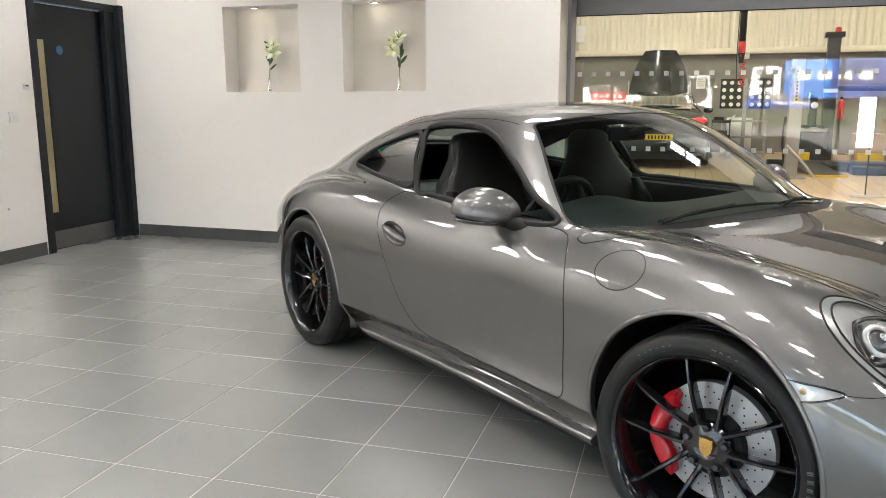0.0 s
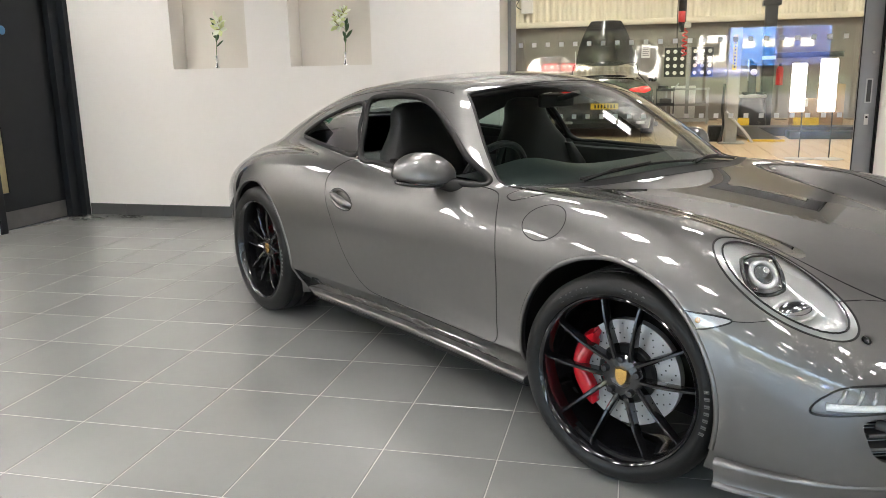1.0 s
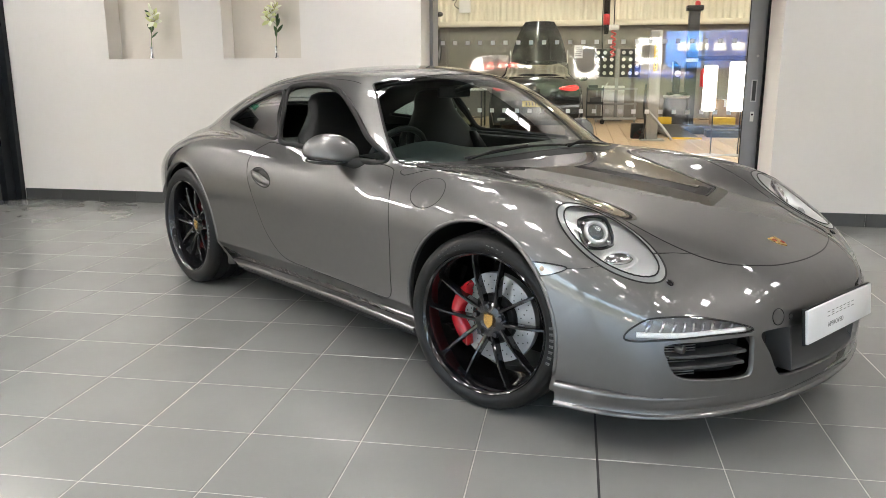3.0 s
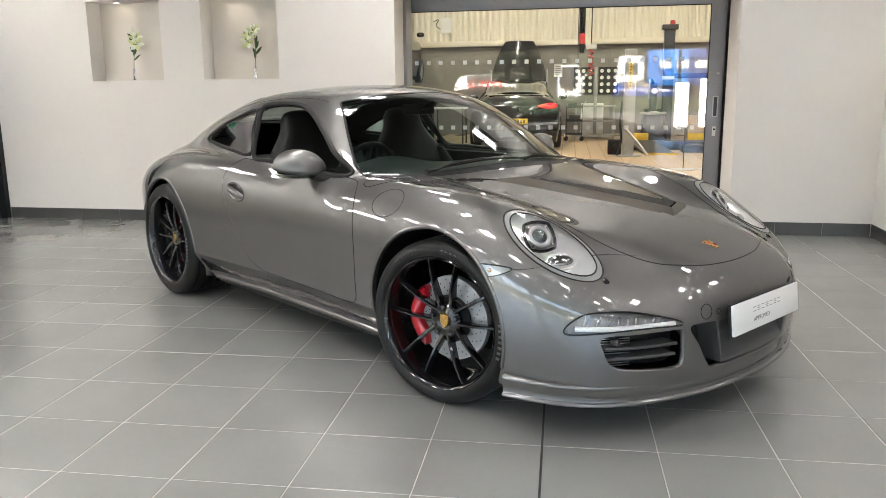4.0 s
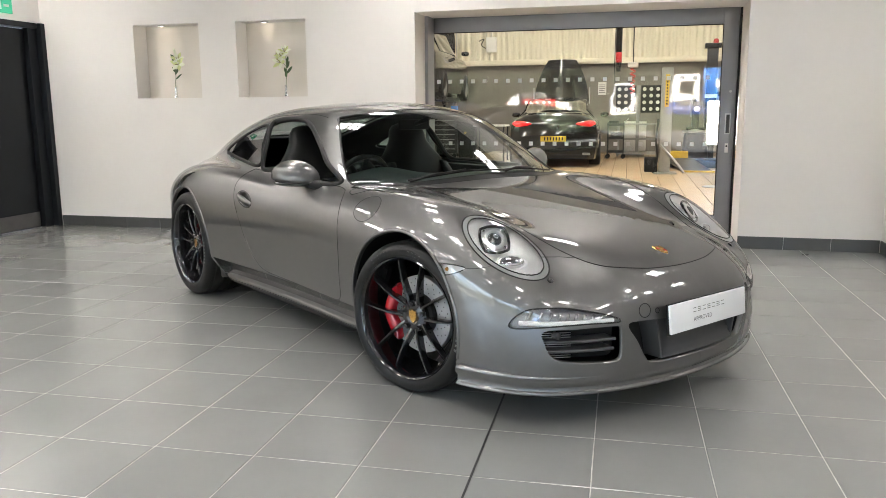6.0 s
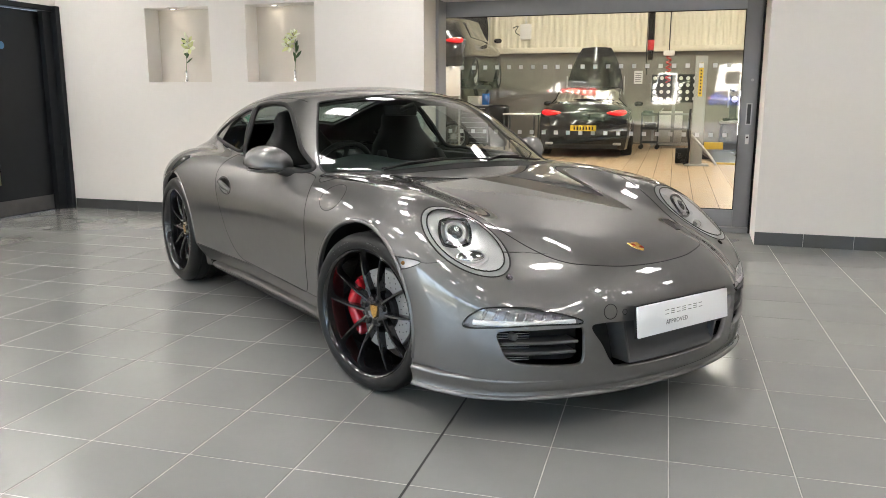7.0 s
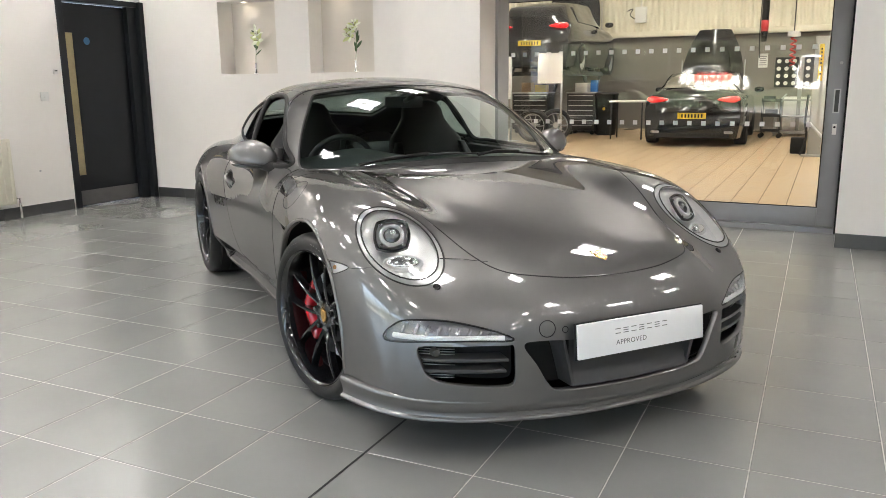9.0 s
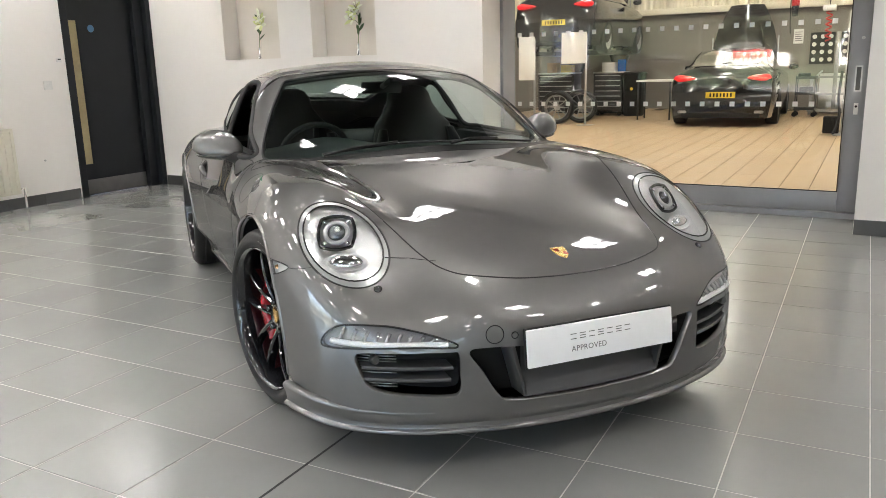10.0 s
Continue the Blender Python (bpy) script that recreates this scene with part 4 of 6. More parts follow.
STEER = 12.0
WL = "gloss black ten-spoke alloy wheel"
wheel("wheel", .335, .245, 1, pose(0, -.755, .335, 0, 0, 180 + STEER), WL)
wheel("wheel", .335, .245, -1, pose(0, .755, .335, 0, 0, STEER), WL)
wheel("wheel", .345, .30, -1, pose(-2.45, -.745, .345, 0, 0, 180), WL)
wheel("wheel", .345, .30, 1, pose(-2.45, .745, .345), WL)


# door mirrors, handles, wipers
def blob(bm, c, h, n=2.6, seg=28, rings=16, shape=None):
    """A rounded solid: a superellipsoid, reshaped by a function."""
    grid = []
    for i in range(rings + 1):
        v = -math.pi / 2 + math.pi * i / rings
        row = []
        for k in range(seg):
            u = 2 * math.pi * k / seg
            e = lambda w: math.copysign(abs(w) ** (2 / n), w)
            p = Vector((e(math.cos(v)) * e(math.cos(u)), e(math.cos(v)) * e(math.sin(u)), e(math.sin(v))))
            if shape:
                p = shape(p)
            row.append(bm.verts.new(Vector(c) + Vector((p.x * h[0], p.y * h[1], p.z * h[2]))))
        grid.append(row)
    for a, b in zip(grid, grid[1:]):
        for k in range(seg):
            bm.faces.new((a[k], a[(k + 1) % seg], b[(k + 1) % seg], b[k]))
    bmesh.ops.remove_doubles(bm, verts=bm.verts[:], dist=1e-5)
    bmesh.ops.recalc_face_normals(bm, faces=bm.faces[:])
    return bm


for s in (-1, 1):
    def cap_shape(p, s=s):
        q = Vector(p)
        out = q.y * s
        q.z *= .76 + .24 * math.cos(out * 1.35)
        if q.z < 0:
            q.z *= .40
        q.z += .06 * out - .10 * max(q.x, 0) ** 2
        q.x *= 1 - .16 * max(out, 0) ** 2
        q.x -= .42 * out + .10
        return q
    C = (-.930, s * .864, .884)
    mirror = part("door_mirror", blob(bmesh.new(), C, (.092, .110, .090), 2.3, shape=cap_shape), PAINT, DOORS[s], "grey painted door mirror on a black foot")
    part("band", blob(bmesh.new(), (C[0] - .004, C[1] - s * .008, C[2] - .030), (.086, .102, .020), 2.3, shape=lambda p, s=s: Vector((p.x - .42 * p.y * s - .1, p.y, p.z + .2 * p.y * s))), BLACK_GLOSS, mirror)
    bm = bmesh.new()
    path = [(-.770, s * .735, .832), (-.80, s * .765, .834), (-.850, s * .80, .848), (-.905, s * .845, .864)]
    tube(spline(path, 5), .034, 14, bm, taper=lambda t: 1.05 - .35 * t)
    part("foot", bm, BLACK_TRIM, mirror)
    part("glass", blob(bmesh.new(), (C[0] - .066, C[1] - s * .004, C[2] + .016), (.008, .074, .044), 3, shape=lambda p, s=s: Vector((p.x - 4.6 * p.y * s, p.y, p.z))), CHROME, mirror)
    # handle in its recess
    skin_mesh("handle_cup", SKIN_P, SKIN_N, faces_of("handle_cup", s), PAINT, DOORS[s], inset=lambda v: .004 + .030 * step(0, .026, -handle_cup(v)))
    pts = [on_side(x, .737 - .0052 * k, s) for k, x in enumerate(np.linspace(-1.685, -1.50, 9))]
    bm = tube([a + b * (-.004 + .016 * math.sin(math.pi * k / 8)) for k, (a, b) in enumerate(pts)], .0165, 12, taper=lambda t: .55 + .6 * math.sin(t * math.pi))
    part("handle", bm, PAINT, DOORS[s])
    # seals along the roof edge
    pts = []
    for x in np.linspace(-1.16, -2.0, 18):
        pts.append(meet((x, s * (.50 + .03), 1.6), (0, 0, -1)))
    line_on(pts, .0025, BLACK_TRIM, "roof_gap", sink=.0012)

# wipers and cowl
for y0, y1 in ((-.48, .10), (.08, .56)):
    pts = []
    for t in np.linspace(0, 1, 10):
        y = y0 + (y1 - y0) * t
        x = -.385 - .38 * y * y - .012 - .014 * math.sin(t * math.pi)
        p, n = meet((x, y, 1.6), (0, 0, -1))
        pts.append(p + n * .010)
    bm = tube(pts, .0052, 6)
    tube([pts[0] + Vector((.02, 0, -.005)), pts[2] + Vector((.012, 0, .009)), pts[5] + Vector((0, 0, .008))], .0056, 6, bm)
    part("wiper", bm, BLACK_TRIM, coupe)
bm = bmesh.new()
rows = []
for y in np.linspace(-.70, .70, 30):
    row = []
    for d in (.0, .035):
        p, n = meet((-.382 + d - .38 * y * y, y, 1.6), (0, 0, -1))
        row.append(bm.verts.new(p + n * .0015))
    rows.append(row)
for a, b in zip(rows, rows[1:]):
    bm.faces.new((a[0], b[0], b[1], a[1]))
part("cowl_strip", bm, BLACK_TRIM, coupe)


# cabin
def stack(levels, seg=22, n=3.0, m=None, bm=None):
    """A padded form from stacked rounded sections: (z, x, half depth, y, half width)."""
    bm = bm or bmesh.new()
    rows = []
    for z, x, d, y, w in levels:
        row = []
        for k in range(seg):
            u = 2 * math.pi * k / seg
            e = lambda v: math.copysign(abs(v) ** (2 / n), v)
            p = Vector((x + d * e(math.cos(u)), y + w * e(math.sin(u)), z))
            row.append(bm.verts.new(m @ p if m else p))
        rows.append(row)
    for a, b in zip(rows, rows[1:]):
        for k in range(seg):
            bm.faces.new((a[k], a[(k + 1) % seg], b[(k + 1) % seg], b[k]))
    bm.faces.new(rows[0][::-1])
    bm.faces.new(rows[-1])
    bmesh.ops.recalc_face_normals(bm, faces=bm.faces[:])
    return bm


for s in (-1, 1):
    y = s * .37
    back = [(.38, -1.50, .07, y, .20), (.42, -1.51, .10, y, .245), (.60, -1.545, .095, y, .265), (.78, -1.585, .085, y, .262), (.90, -1.62, .075, y, .235), (.97, -1.645, .068, y, .175),
            (1.02, -1.66, .062, y, .142), (1.08, -1.675, .055, y, .130), (1.115, -1.683, .042, y, .105), (1.13, -1.686, .02, y, .06)]
    seat = part("seat", stack(back), LEATHER, coupe, "black leather sports seat with fixed headrest", angle=70)
    part("cushion", stack([(.24, -1.25, .22, y, .22), (.30, -1.25, .25, y, .26), (.40, -1.24, .26, y, .26), (.43, -1.24, .23, y, .22)]), LEATHER, seat, angle=70)
    for k in (-1, 1):
        part("bolster", stack([(.44, -1.44, .05, y + k * .22, .035), (.60, -1.47, .06, y + k * .235, .042), (.78, -1.51, .055, y + k * .232, .038), (.88, -1.55, .03, y + k * .21, .02)]), LEATHER, seat, angle=70)
    part("rear_seat", stack([(.45, -2.05, .10, s * .27, .20), (.60, -2.12, .09, s * .27, .22), (.78, -2.22, .06, s * .27, .21), (.84, -2.25, .03, s * .27, .18)]), LEATHER, coupe, angle=70)
    part("door_lining", boxes(((-1.66, s * .70 - .03, .25), (-.78, s * .70 + .03, .855)), bevel=.02), LEATHER, DOORS[s])
    part("door_armrest", boxes(((-1.5, s * .655 - .03, .56), (-1.0, s * .655 + .03, .62)), bevel=.02), LEATHER, DOORS[s])
part("cabin_floor", boxes(((-2.5, -.72, .20), (-.55, .72, .26)), ((-2.75, -.60, .26), (-2.3, .60, .80)), ((-2.0, -.09, .26), (-.8, .09, .52))), VOID, coupe, smooth=False)
bm = bmesh.new()
rows = []
for y in np.linspace(-.70, .70, 26):
    sw = .42 * y * y
    hood = .052 * math.exp(-((y + .36) / .20) ** 2)
    rows.append([bm.verts.new((x - sw * k, y, z)) for x, z, k in ((-.445, .835, 1.0), (-.66, .858 + hood * .4, .8), (-.86, .862 + hood, .5), (-.955, .838 + hood, .3), (-.985, .79, .25), (-.95, .70, .2), (-.93, .45, .1))])
for a, b in zip(rows, rows[1:]):
    for k in range(6):
        bm.faces.new((a[k], b[k], b[k + 1], a[k + 1]))
part("dashboard", bm, DASH, coupe, "black leather-grained dashboard")
ms = Matrix.Translation((-1.10, -.365, .80)) @ Matrix.Rotation(radians(-68), 4, "Y")
helm = part("steering_wheel", ring(bmesh.new(), .178, .0155, ms), LEATHER, coupe, "black leather steering wheel")
bm = bmesh.new()
blob(bm, (0, 0, 0), (.058, .075, .028), 3)
for a in (0, 180, 270):
    box(bm, (.03, -.014, -.006), (.172, .014, .006), .004, pose(0, 0, 0, 0, 0, a + 90))
for v in bm.verts:
    v.co = ms @ v.co
part("hub", bm, DASH, helm)
part("column", tube([(-1.10, -.365, .80), (-.90, -.365, .72)], .04, 12), DASH, helm)
mm = part("rear_view_mirror", boxes(((-1.09, -.11, 1.105), (-1.065, .11, 1.165)), bevel=.012), BLACK_TRIM, coupe)
part("stem", tube([(-1.06, 0, 1.14), (-.94, 0, 1.17)], .014, 8), BLACK_TRIM, mm)
part("mirror_face", boxes(((-1.093, -.10, 1.112), (-1.0905, .10, 1.158))), CHROME, mm, smooth=False)
part("gear_lever", tube([(-1.10, 0, .5), (-1.12, 0, .62), (-1.12, 0, .66)], .02, 10), LEATHER, coupe)

# ---- showroom fittings ----
def skirting(name, spec):
    tagged(part(name, boxes(*spec, bevel=.0015), SKIRT, smooth=False), "dark grey tile skirting along the foot of the wall", "skirting", kind="structure")


def skirting_run(x0, x1, y0, y1):
    """Skirting made of single tiles with fine joints."""
    n = max(1, round(max(x1 - x0, y1 - y0) / .40))
    base = None
    for k in range(n):
        a, b = k / n, (k + 1) / n
        if x1 - x0 > y1 - y0:
            lo, hi = (x0 + (x1 - x0) * a + .0015, y0, 0), (x0 + (x1 - x0) * b - .0015, y1, .108)
        else:
            lo, hi = (x0, y0 + (y1 - y0) * a + .0015, 0), (x1, y0 + (y1 - y0) * b - .0015, .108)
        ob = part("baseboard" if base is None else "skirting_tile", boxes((lo, hi), bevel=.0015), SKIRT, smooth=False)
        if base is None:
            base = tagged(ob, "dark grey tile skirting along the foot of the wall", "skirting", kind="structure")
        else:
            ob.parent = base


skirting_run(WX0 + .065, OX0, -.010, -.0005)
skirting_run(OX1, 5.168, -.010, -.0005)
skirting_run(WX0 + .0005, WX0 + .010, SW1, DY0 - .02)
skirting_run(5.17, 8.0, -.430, -.4205)
skirting_run(5.17, 5.1795, -.42, -.012)

# small downlights in the niche heads
NICHE_LED = mat("warm_niche_lamp", (.9, .9, .9), .5, emit=(1.0, .90, .74), power=1.2)
for n in (N1, N2):
    e = empty("niche_downlight", pose(n[0] + .25, .125, NZ[1]), "small round downlight in the head of a wall niche", "light", "niche downlights")
    part("bezel", lathe([(.028, 0), (.040, -.001), (.041, -.006), (.030, -.008), (.028, 0)], 28, "Z"), ALU, e)
    part("lamp", lathe([(.027, -.002), (.026, -.004), (0, -.004)], 24, "Z"), NICHE_LED, e)

# door in the side wall
door = part("door_1", boxes(((WX0 - .115, DY0 + .075, .004), (WX0 - .070, DY1 - .062, DZ - .062)), bevel=.003), DOOR, smooth=False)
tagged(door, "closed charcoal door with a narrow vision panel and steel kick plate", "door", kind="structure")
part("door_frame", boxes(((WX0 - .12, DY0 - .0, 0), (WX0 + .018, DY0 + .068, DZ)), ((WX0 - .12, DY1 - .055, 0), (WX0 + .06, DY1 + .006, DZ)), ((WX0 - .12, DY0 + .068, DZ - .055), (WX0 + .018, DY1 - .055, DZ)), bevel=.003), DOOR, door, "charcoal door frame", smooth=False)
part("stop", boxes(((WX0 - .064, DY0 + .068, 0), (WX0 - .045, DY0 + .085, DZ - .055)), ((WX0 - .064, DY1 - .17, 0), (WX0 - .005, DY1 - .055, DZ - .055)), bevel=.002), DOOR, door, smooth=False)
# opaque gold pane: the corridor's warm light is put into its colour
VISION = mat("corridor_glow_gold", (.42, .34, .18), .25, var=.25, scale=3, coat=.4)
v = part("vision_panel", boxes(((WX0 - .069, DY0 + .125, .33), (WX0 - .0655, DY0 + .215, 1.78)), bevel=.001), VISION, door, "narrow tall pane coloured gold like a lit corridor", smooth=False)
part("vision_bead", boxes(((WX0 - .070, DY0 + .215, .315), (WX0 - .055, DY0 + .235, 1.795)), ((WX0 - .070, DY0 + .108, .315), (WX0 - .055, DY0 + .125, 1.795)), ((WX0 - .070, DY0 + .125, 1.78), (WX0 - .055, DY0 + .215, 1.795)), ((WX0 - .070, DY0 + .125, .315), (WX0 - .055, DY0 + .215, .33))), DOOR, door, smooth=False)
part("kick_plate", boxes(((WX0 - .069, DY0 + .10, .012), (WX0 - .066, DY1 - .175, .165))), mat("dull_steel_plate", (.16, .155, .15), .45, .6, var=.15, scale=8), door, "dull steel kick plate", smooth=False)
BLUE = mat("blue_sign_vinyl", (.05, .16, .32), .4, var=.05)
part("fire_door_disc", lathe([(.038, 0), (.036, .002), (0, .002)], 28, "X", None, Matrix.Translation((WX0 - .0695, DY0 + .385, 1.705))), BLUE, door, "small round blue door sign")

EXIT_GREEN = mat("green_exit_sign", (.02, .30, .16), .4, var=.05, emit=(.05, .5, .28), power=.035)
ex = empty("exit_sign", pose(WX0 + .004, -.53, 2.27), "green emergency exit sign on the wall above the door", "sign")
part("board", boxes(((0, -.16, -.075), (.004, .16, .075)), bevel=.001), EXIT_GREEN, ex, smooth=False)
part("arrow", boxes(((.004, -.02, -.04), (.0055, .02, .04)), ((.004, .05, -.012), (.0055, .12, .012))), WALL, ex, smooth=False)

PLASTIC = mat("white_plastic", (.75, .74, .71), .35, var=.03)
sw = empty("light_switch", pose(WX0, -1.285, 1.15), "white plastic light switch on the wall beside the door", "switch")
part("plate", boxes(((0, -.044, -.044), (.009, .044, .044)), bevel=.003), PLASTIC, sw)
part("rocker", boxes(((.009, -.012, -.016), (.0135, .012, .016)), bevel=.002), PLASTIC, sw)
th = empty("wall_sensor", pose(WX0, -1.135, 1.39), "small white wall sensor with a dark display", "sensor")
part("case", boxes(((0, -.026, -.022), (.012, .026, .022)), bevel=.003), PLASTIC, th)
part("display", boxes(((.012, -.014, .002), (.0128, .018, .012))), BLACK_TRIM, th, smooth=False)
RAD = mat("cream_radiator_enamel", (.70, .66, .55), .35, var=.04, scale=6)
rad = empty("radiator", pose(WX0 + .03, -2.35, .15), "cream panel radiator fixed low on the white wall", "radiator")
part("panel", boxes(((0, -.60, 0), (.05, .60, .62)), bevel=.012), RAD, rad)
for k in range(18):
    part("rib", boxes(((.05, -.555 + k * .0655, .03), (.058, -.525 + k * .0655, .59)), bevel=.003), RAD, rad)
part("valve", tube([(.03, .60, .05), (.03, .64, .05), (.03, .64, -.14)], .012, 10), CHROME, rad)
part("bracket", boxes(((-.0295, -.45, .1), (0, -.40, .5)), ((-.0295, .40, .1), (0, .45, .5))), RAD, rad, smooth=False)
hk = empty("wall_plug", pose(WX0, -1.42, .43), "small grey plug cap in the wall", "cap")
part("cap", lathe([(.010, 0), (.009, .006), (0, .007)], 12, "X"), STEEL, hk)
bx = empty("wall_cabinet", pose(5.08, -.42, .87), "plain white wall cabinet fixed to the corner pier", "cabinet")
part("body", boxes(((.0, -.11, 0), (.9, -.0005, .46)), bevel=.004), WALL, bx, smooth=False)
part("door", boxes(((.005, -.118, .005), (.895, -.111, .455)), bevel=.002), WALL, bx, smooth=False)

# glazed sliding door to the workshop
gd = part("sliding_door", boxes(((3.885, GLASS_Y - .03, .05), (4.02, GLASS_Y + .03, 2.11)), ((1.0, GLASS_Y - .03, 1.965), (3.885, GLASS_Y + .03, 2.11)), ((1.0, GLASS_Y - .03, .05), (3.885, GLASS_Y + .03, .205)), ((.98, GLASS_Y - .03, .205), (1.125, GLASS_Y + .03, 1.965)), bevel=.004), ALU, None)
tagged(gd, "wide grey aluminium framed glass sliding door, closed", "door", kind="structure")
pane = part("pane", boxes(((1.125, GLASS_Y - .004, .205), (3.885, GLASS_Y + .004, 1.965))), PANE, gd, "large clear glass pane with rows of small squares", smooth=False)
pane.visible_shadow = False
part("edge_seal", boxes(((1.125, GLASS_Y - .034, 1.957), (3.885, GLASS_Y - .0305, 1.965)), ((1.125, GLASS_Y - .034, .205), (3.885, GLASS_Y - .0305, .213)), ((3.877, GLASS_Y - .034, .213), (3.885, GLASS_Y - .0305, 1.957))), BLACK_TRIM, gd, smooth=False)
part("recess_pull", boxes(((3.935, GLASS_Y - .034, .97), (3.985, GLASS_Y - .0305, 1.16)), bevel=.001), STEEL, gd, smooth=False)
part("pull_well", boxes(((3.945, GLASS_Y - .0355, .98), (3.975, GLASS_Y - .0342, 1.15))), PAINT_DARK, gd, smooth=False)
part("lock_plate", boxes(((3.945, GLASS_Y - .034, .80), (3.975, GLASS_Y - .0305, .885)), bevel=.001), PLASTIC, gd, smooth=False)
part("lock", lathe([(.009, 0), (.009, .006), (0, .007)], 12, "Y", None, Matrix.Translation((3.96, GLASS_Y - .035, .86)) @ Matrix.Rotation(math.pi, 4, "Z")), BLACK_TRIM, gd)
part("bolt_cap", lathe([(.012, 0), (.010, .006), (0, .007)], 14, "Y", None, Matrix.Translation((3.97, GLASS_Y - .031, 1.36)) @ Matrix.Rotation(math.pi, 4, "Z")), STEEL, gd)
part("bottom_track", boxes(((.98, GLASS_Y - .05, -.002), (4.04, GLASS_Y + .05, .045)), bevel=.003), ALU, gd, smooth=False)
# black strip stands in for the shadow gap between frame and reveal
part("shadow_gap_strip", boxes(((4.021, GLASS_Y - .06, 0), (4.038, GLASS_Y + .06, 2.104))), BLACK_TRIM, gd, smooth=False)
part("fixed_jamb", boxes(((OX0 + .0, .34, 0), (OX0 + .03, .57, 2.104))), ALU, gd, smooth=False)
FROST = mat("frosted_vinyl", (.72, .73, .72), .5, var=.03)
dot_bm = boxes(((-.019, -.0012, -.019), (.019, 0, .019)))
dots = None
for z in (.876, 1.49):
    for k in range(23):
        x = 1.185 + k * .1175
        if dots is None:
            dots = part("vinyl_square", dot_bm, FROST, pane, smooth=False)
            dots.location = (x, GLASS_Y - .0042, z)
        else:
            o = new("vinyl_square", dots.data)
            o.parent = pane
            o.location = (x, GLASS_Y - .0042, z)

# lilies in the niches
STEM = mat("green_stem", (.07, .13, .035), .5, var=.2, scale=30)
LEAF = mat("dark_green_leaf", (.035, .075, .022), .45, var=.25, scale=30)
PETAL = mat("white_lily_petal", (.80, .82, .66), .5, var=.08, scale=25)
BUD = mat("pale_yellow_green_bud", (.62, .66, .32), .5, var=.1, scale=25)
STAMEN = mat("brown_stamen", (.12, .05, .02), .6, var=.1)


def petal_mesh(bm, m, length, width, curl, cup=.15, rows=8):
    vs = []
    for i in range(rows + 1):
        t = i / rows
        w = width * math.sin(math.pi * min(t * .92 + .08, 1)) ** .8
        z = length * t
        out = curl * t * t
        vs.append([bm.verts.new(m @ Vector((u * w, out + cup * abs(u) ** 2 * w, z))) for u in (-1, -.5, 0, .5, 1)])
    for a, b in zip(vs, vs[1:]):
        for k in range(4):
            bm.faces.new((a[k], a[k + 1], b[k + 1], b[k]))


def lily(x, seed, flowers, leaves):
    rng = random.Random(seed)
    e = empty("lily_vase", pose(x, .11, NZ[0]), "artificial white lily stem in a small chrome bud vase", "vase", "lilies in niches")
    part("vase", lathe([(0, 0), (.022, 0), (.024, .006), (.016, .02), (.0125, .05), (.0125, .105), (.014, .112), (.011, .112), (.010, .02)], 28, "Z"), CHROME, e, "slim chrome bud vase")
    stem = spline([(0, 0, .08), (.004, 0, .16), (.014, .0, .26), (.008, .005, .36), (.012, .01, .44)], 6)
    part("stem", tube(stem, .0032, 7), STEM, e)
    for k, (z, ang, ln) in enumerate(leaves):
        p = min(stem, key=lambda q: abs(q.z - z))
        bm = bmesh.new()
        petal_mesh(bm, Matrix.Translation(p) @ pose(0, 0, 0, 0, ang, 0) @ pose(0, 0, 0, 0, 0, rng.uniform(-30, 30)), ln, .013, .012)
        part("leaf", bm, LEAF, e)
    for fx, fz, size, tilt in flowers:
        p = min(stem, key=lambda q: abs(q.z - fz + .03))
        c = Vector((fx, -.025, fz))
        part("flower_stalk", tube([p, (p + c) / 2 + Vector((0, 0, .01)), c], .002, 6), STEM, e)
        for k in range(6):
            bm = bmesh.new()
            petal_mesh(bm, Matrix.Translation(c) @ pose(0, 0, 0, tilt[0], tilt[1], 0) @ pose(0, 0, 0, 0, 0, 60 * k + rng.uniform(-8, 8)) @ pose(0, 0, 0, -38), size, size * .26, size * .45)
            part("petal", bm, PETAL if k % 2 else BUD, e)
        bm = bmesh.new()
        for k in range(5):
            d = Matrix.Translation(c) @ pose(0, 0, 0, tilt[0] + rng.uniform(-25, 25), tilt[1] + rng.uniform(-25, 25), 0)
            tube([d @ Vector((0, 0, 0)), d @ Vector((0, 0, size * .8))], .0012, 5, bm)
        part("stamens", bm, STAMEN, e)
    part("bud", tube(spline([(.012, .01, .43), (.010, .0, .47), (.008, -.005, .50)], 5), .009, 8, taper=lambda t: .5 + math.sin(math.pi * t) * .9), PETAL, e)


lily(-1.50, 3, [(.062, .385, .075, (50, 25)), (.070, .335, .085, (70, 40))], [(.40, -62, .075), (.36, -40, .07), (.33, 38, .06), (.26, -38, .075), (.24, 20, .07), (.20, 48, .09), (.22, -15, .06)])
lily(-.255, 5, [(-.035, .33, .085, (70, -20)), (-.015, .39, .08, (55, 10)), (-.045, .40, .06, (50, -40)), (.01, .43, .07, (35, 20))], [(.31, 12, .09), (.28, 22, .08), (.23, 42, .095), (.23, -20, .07), (.20, -8, .06)])

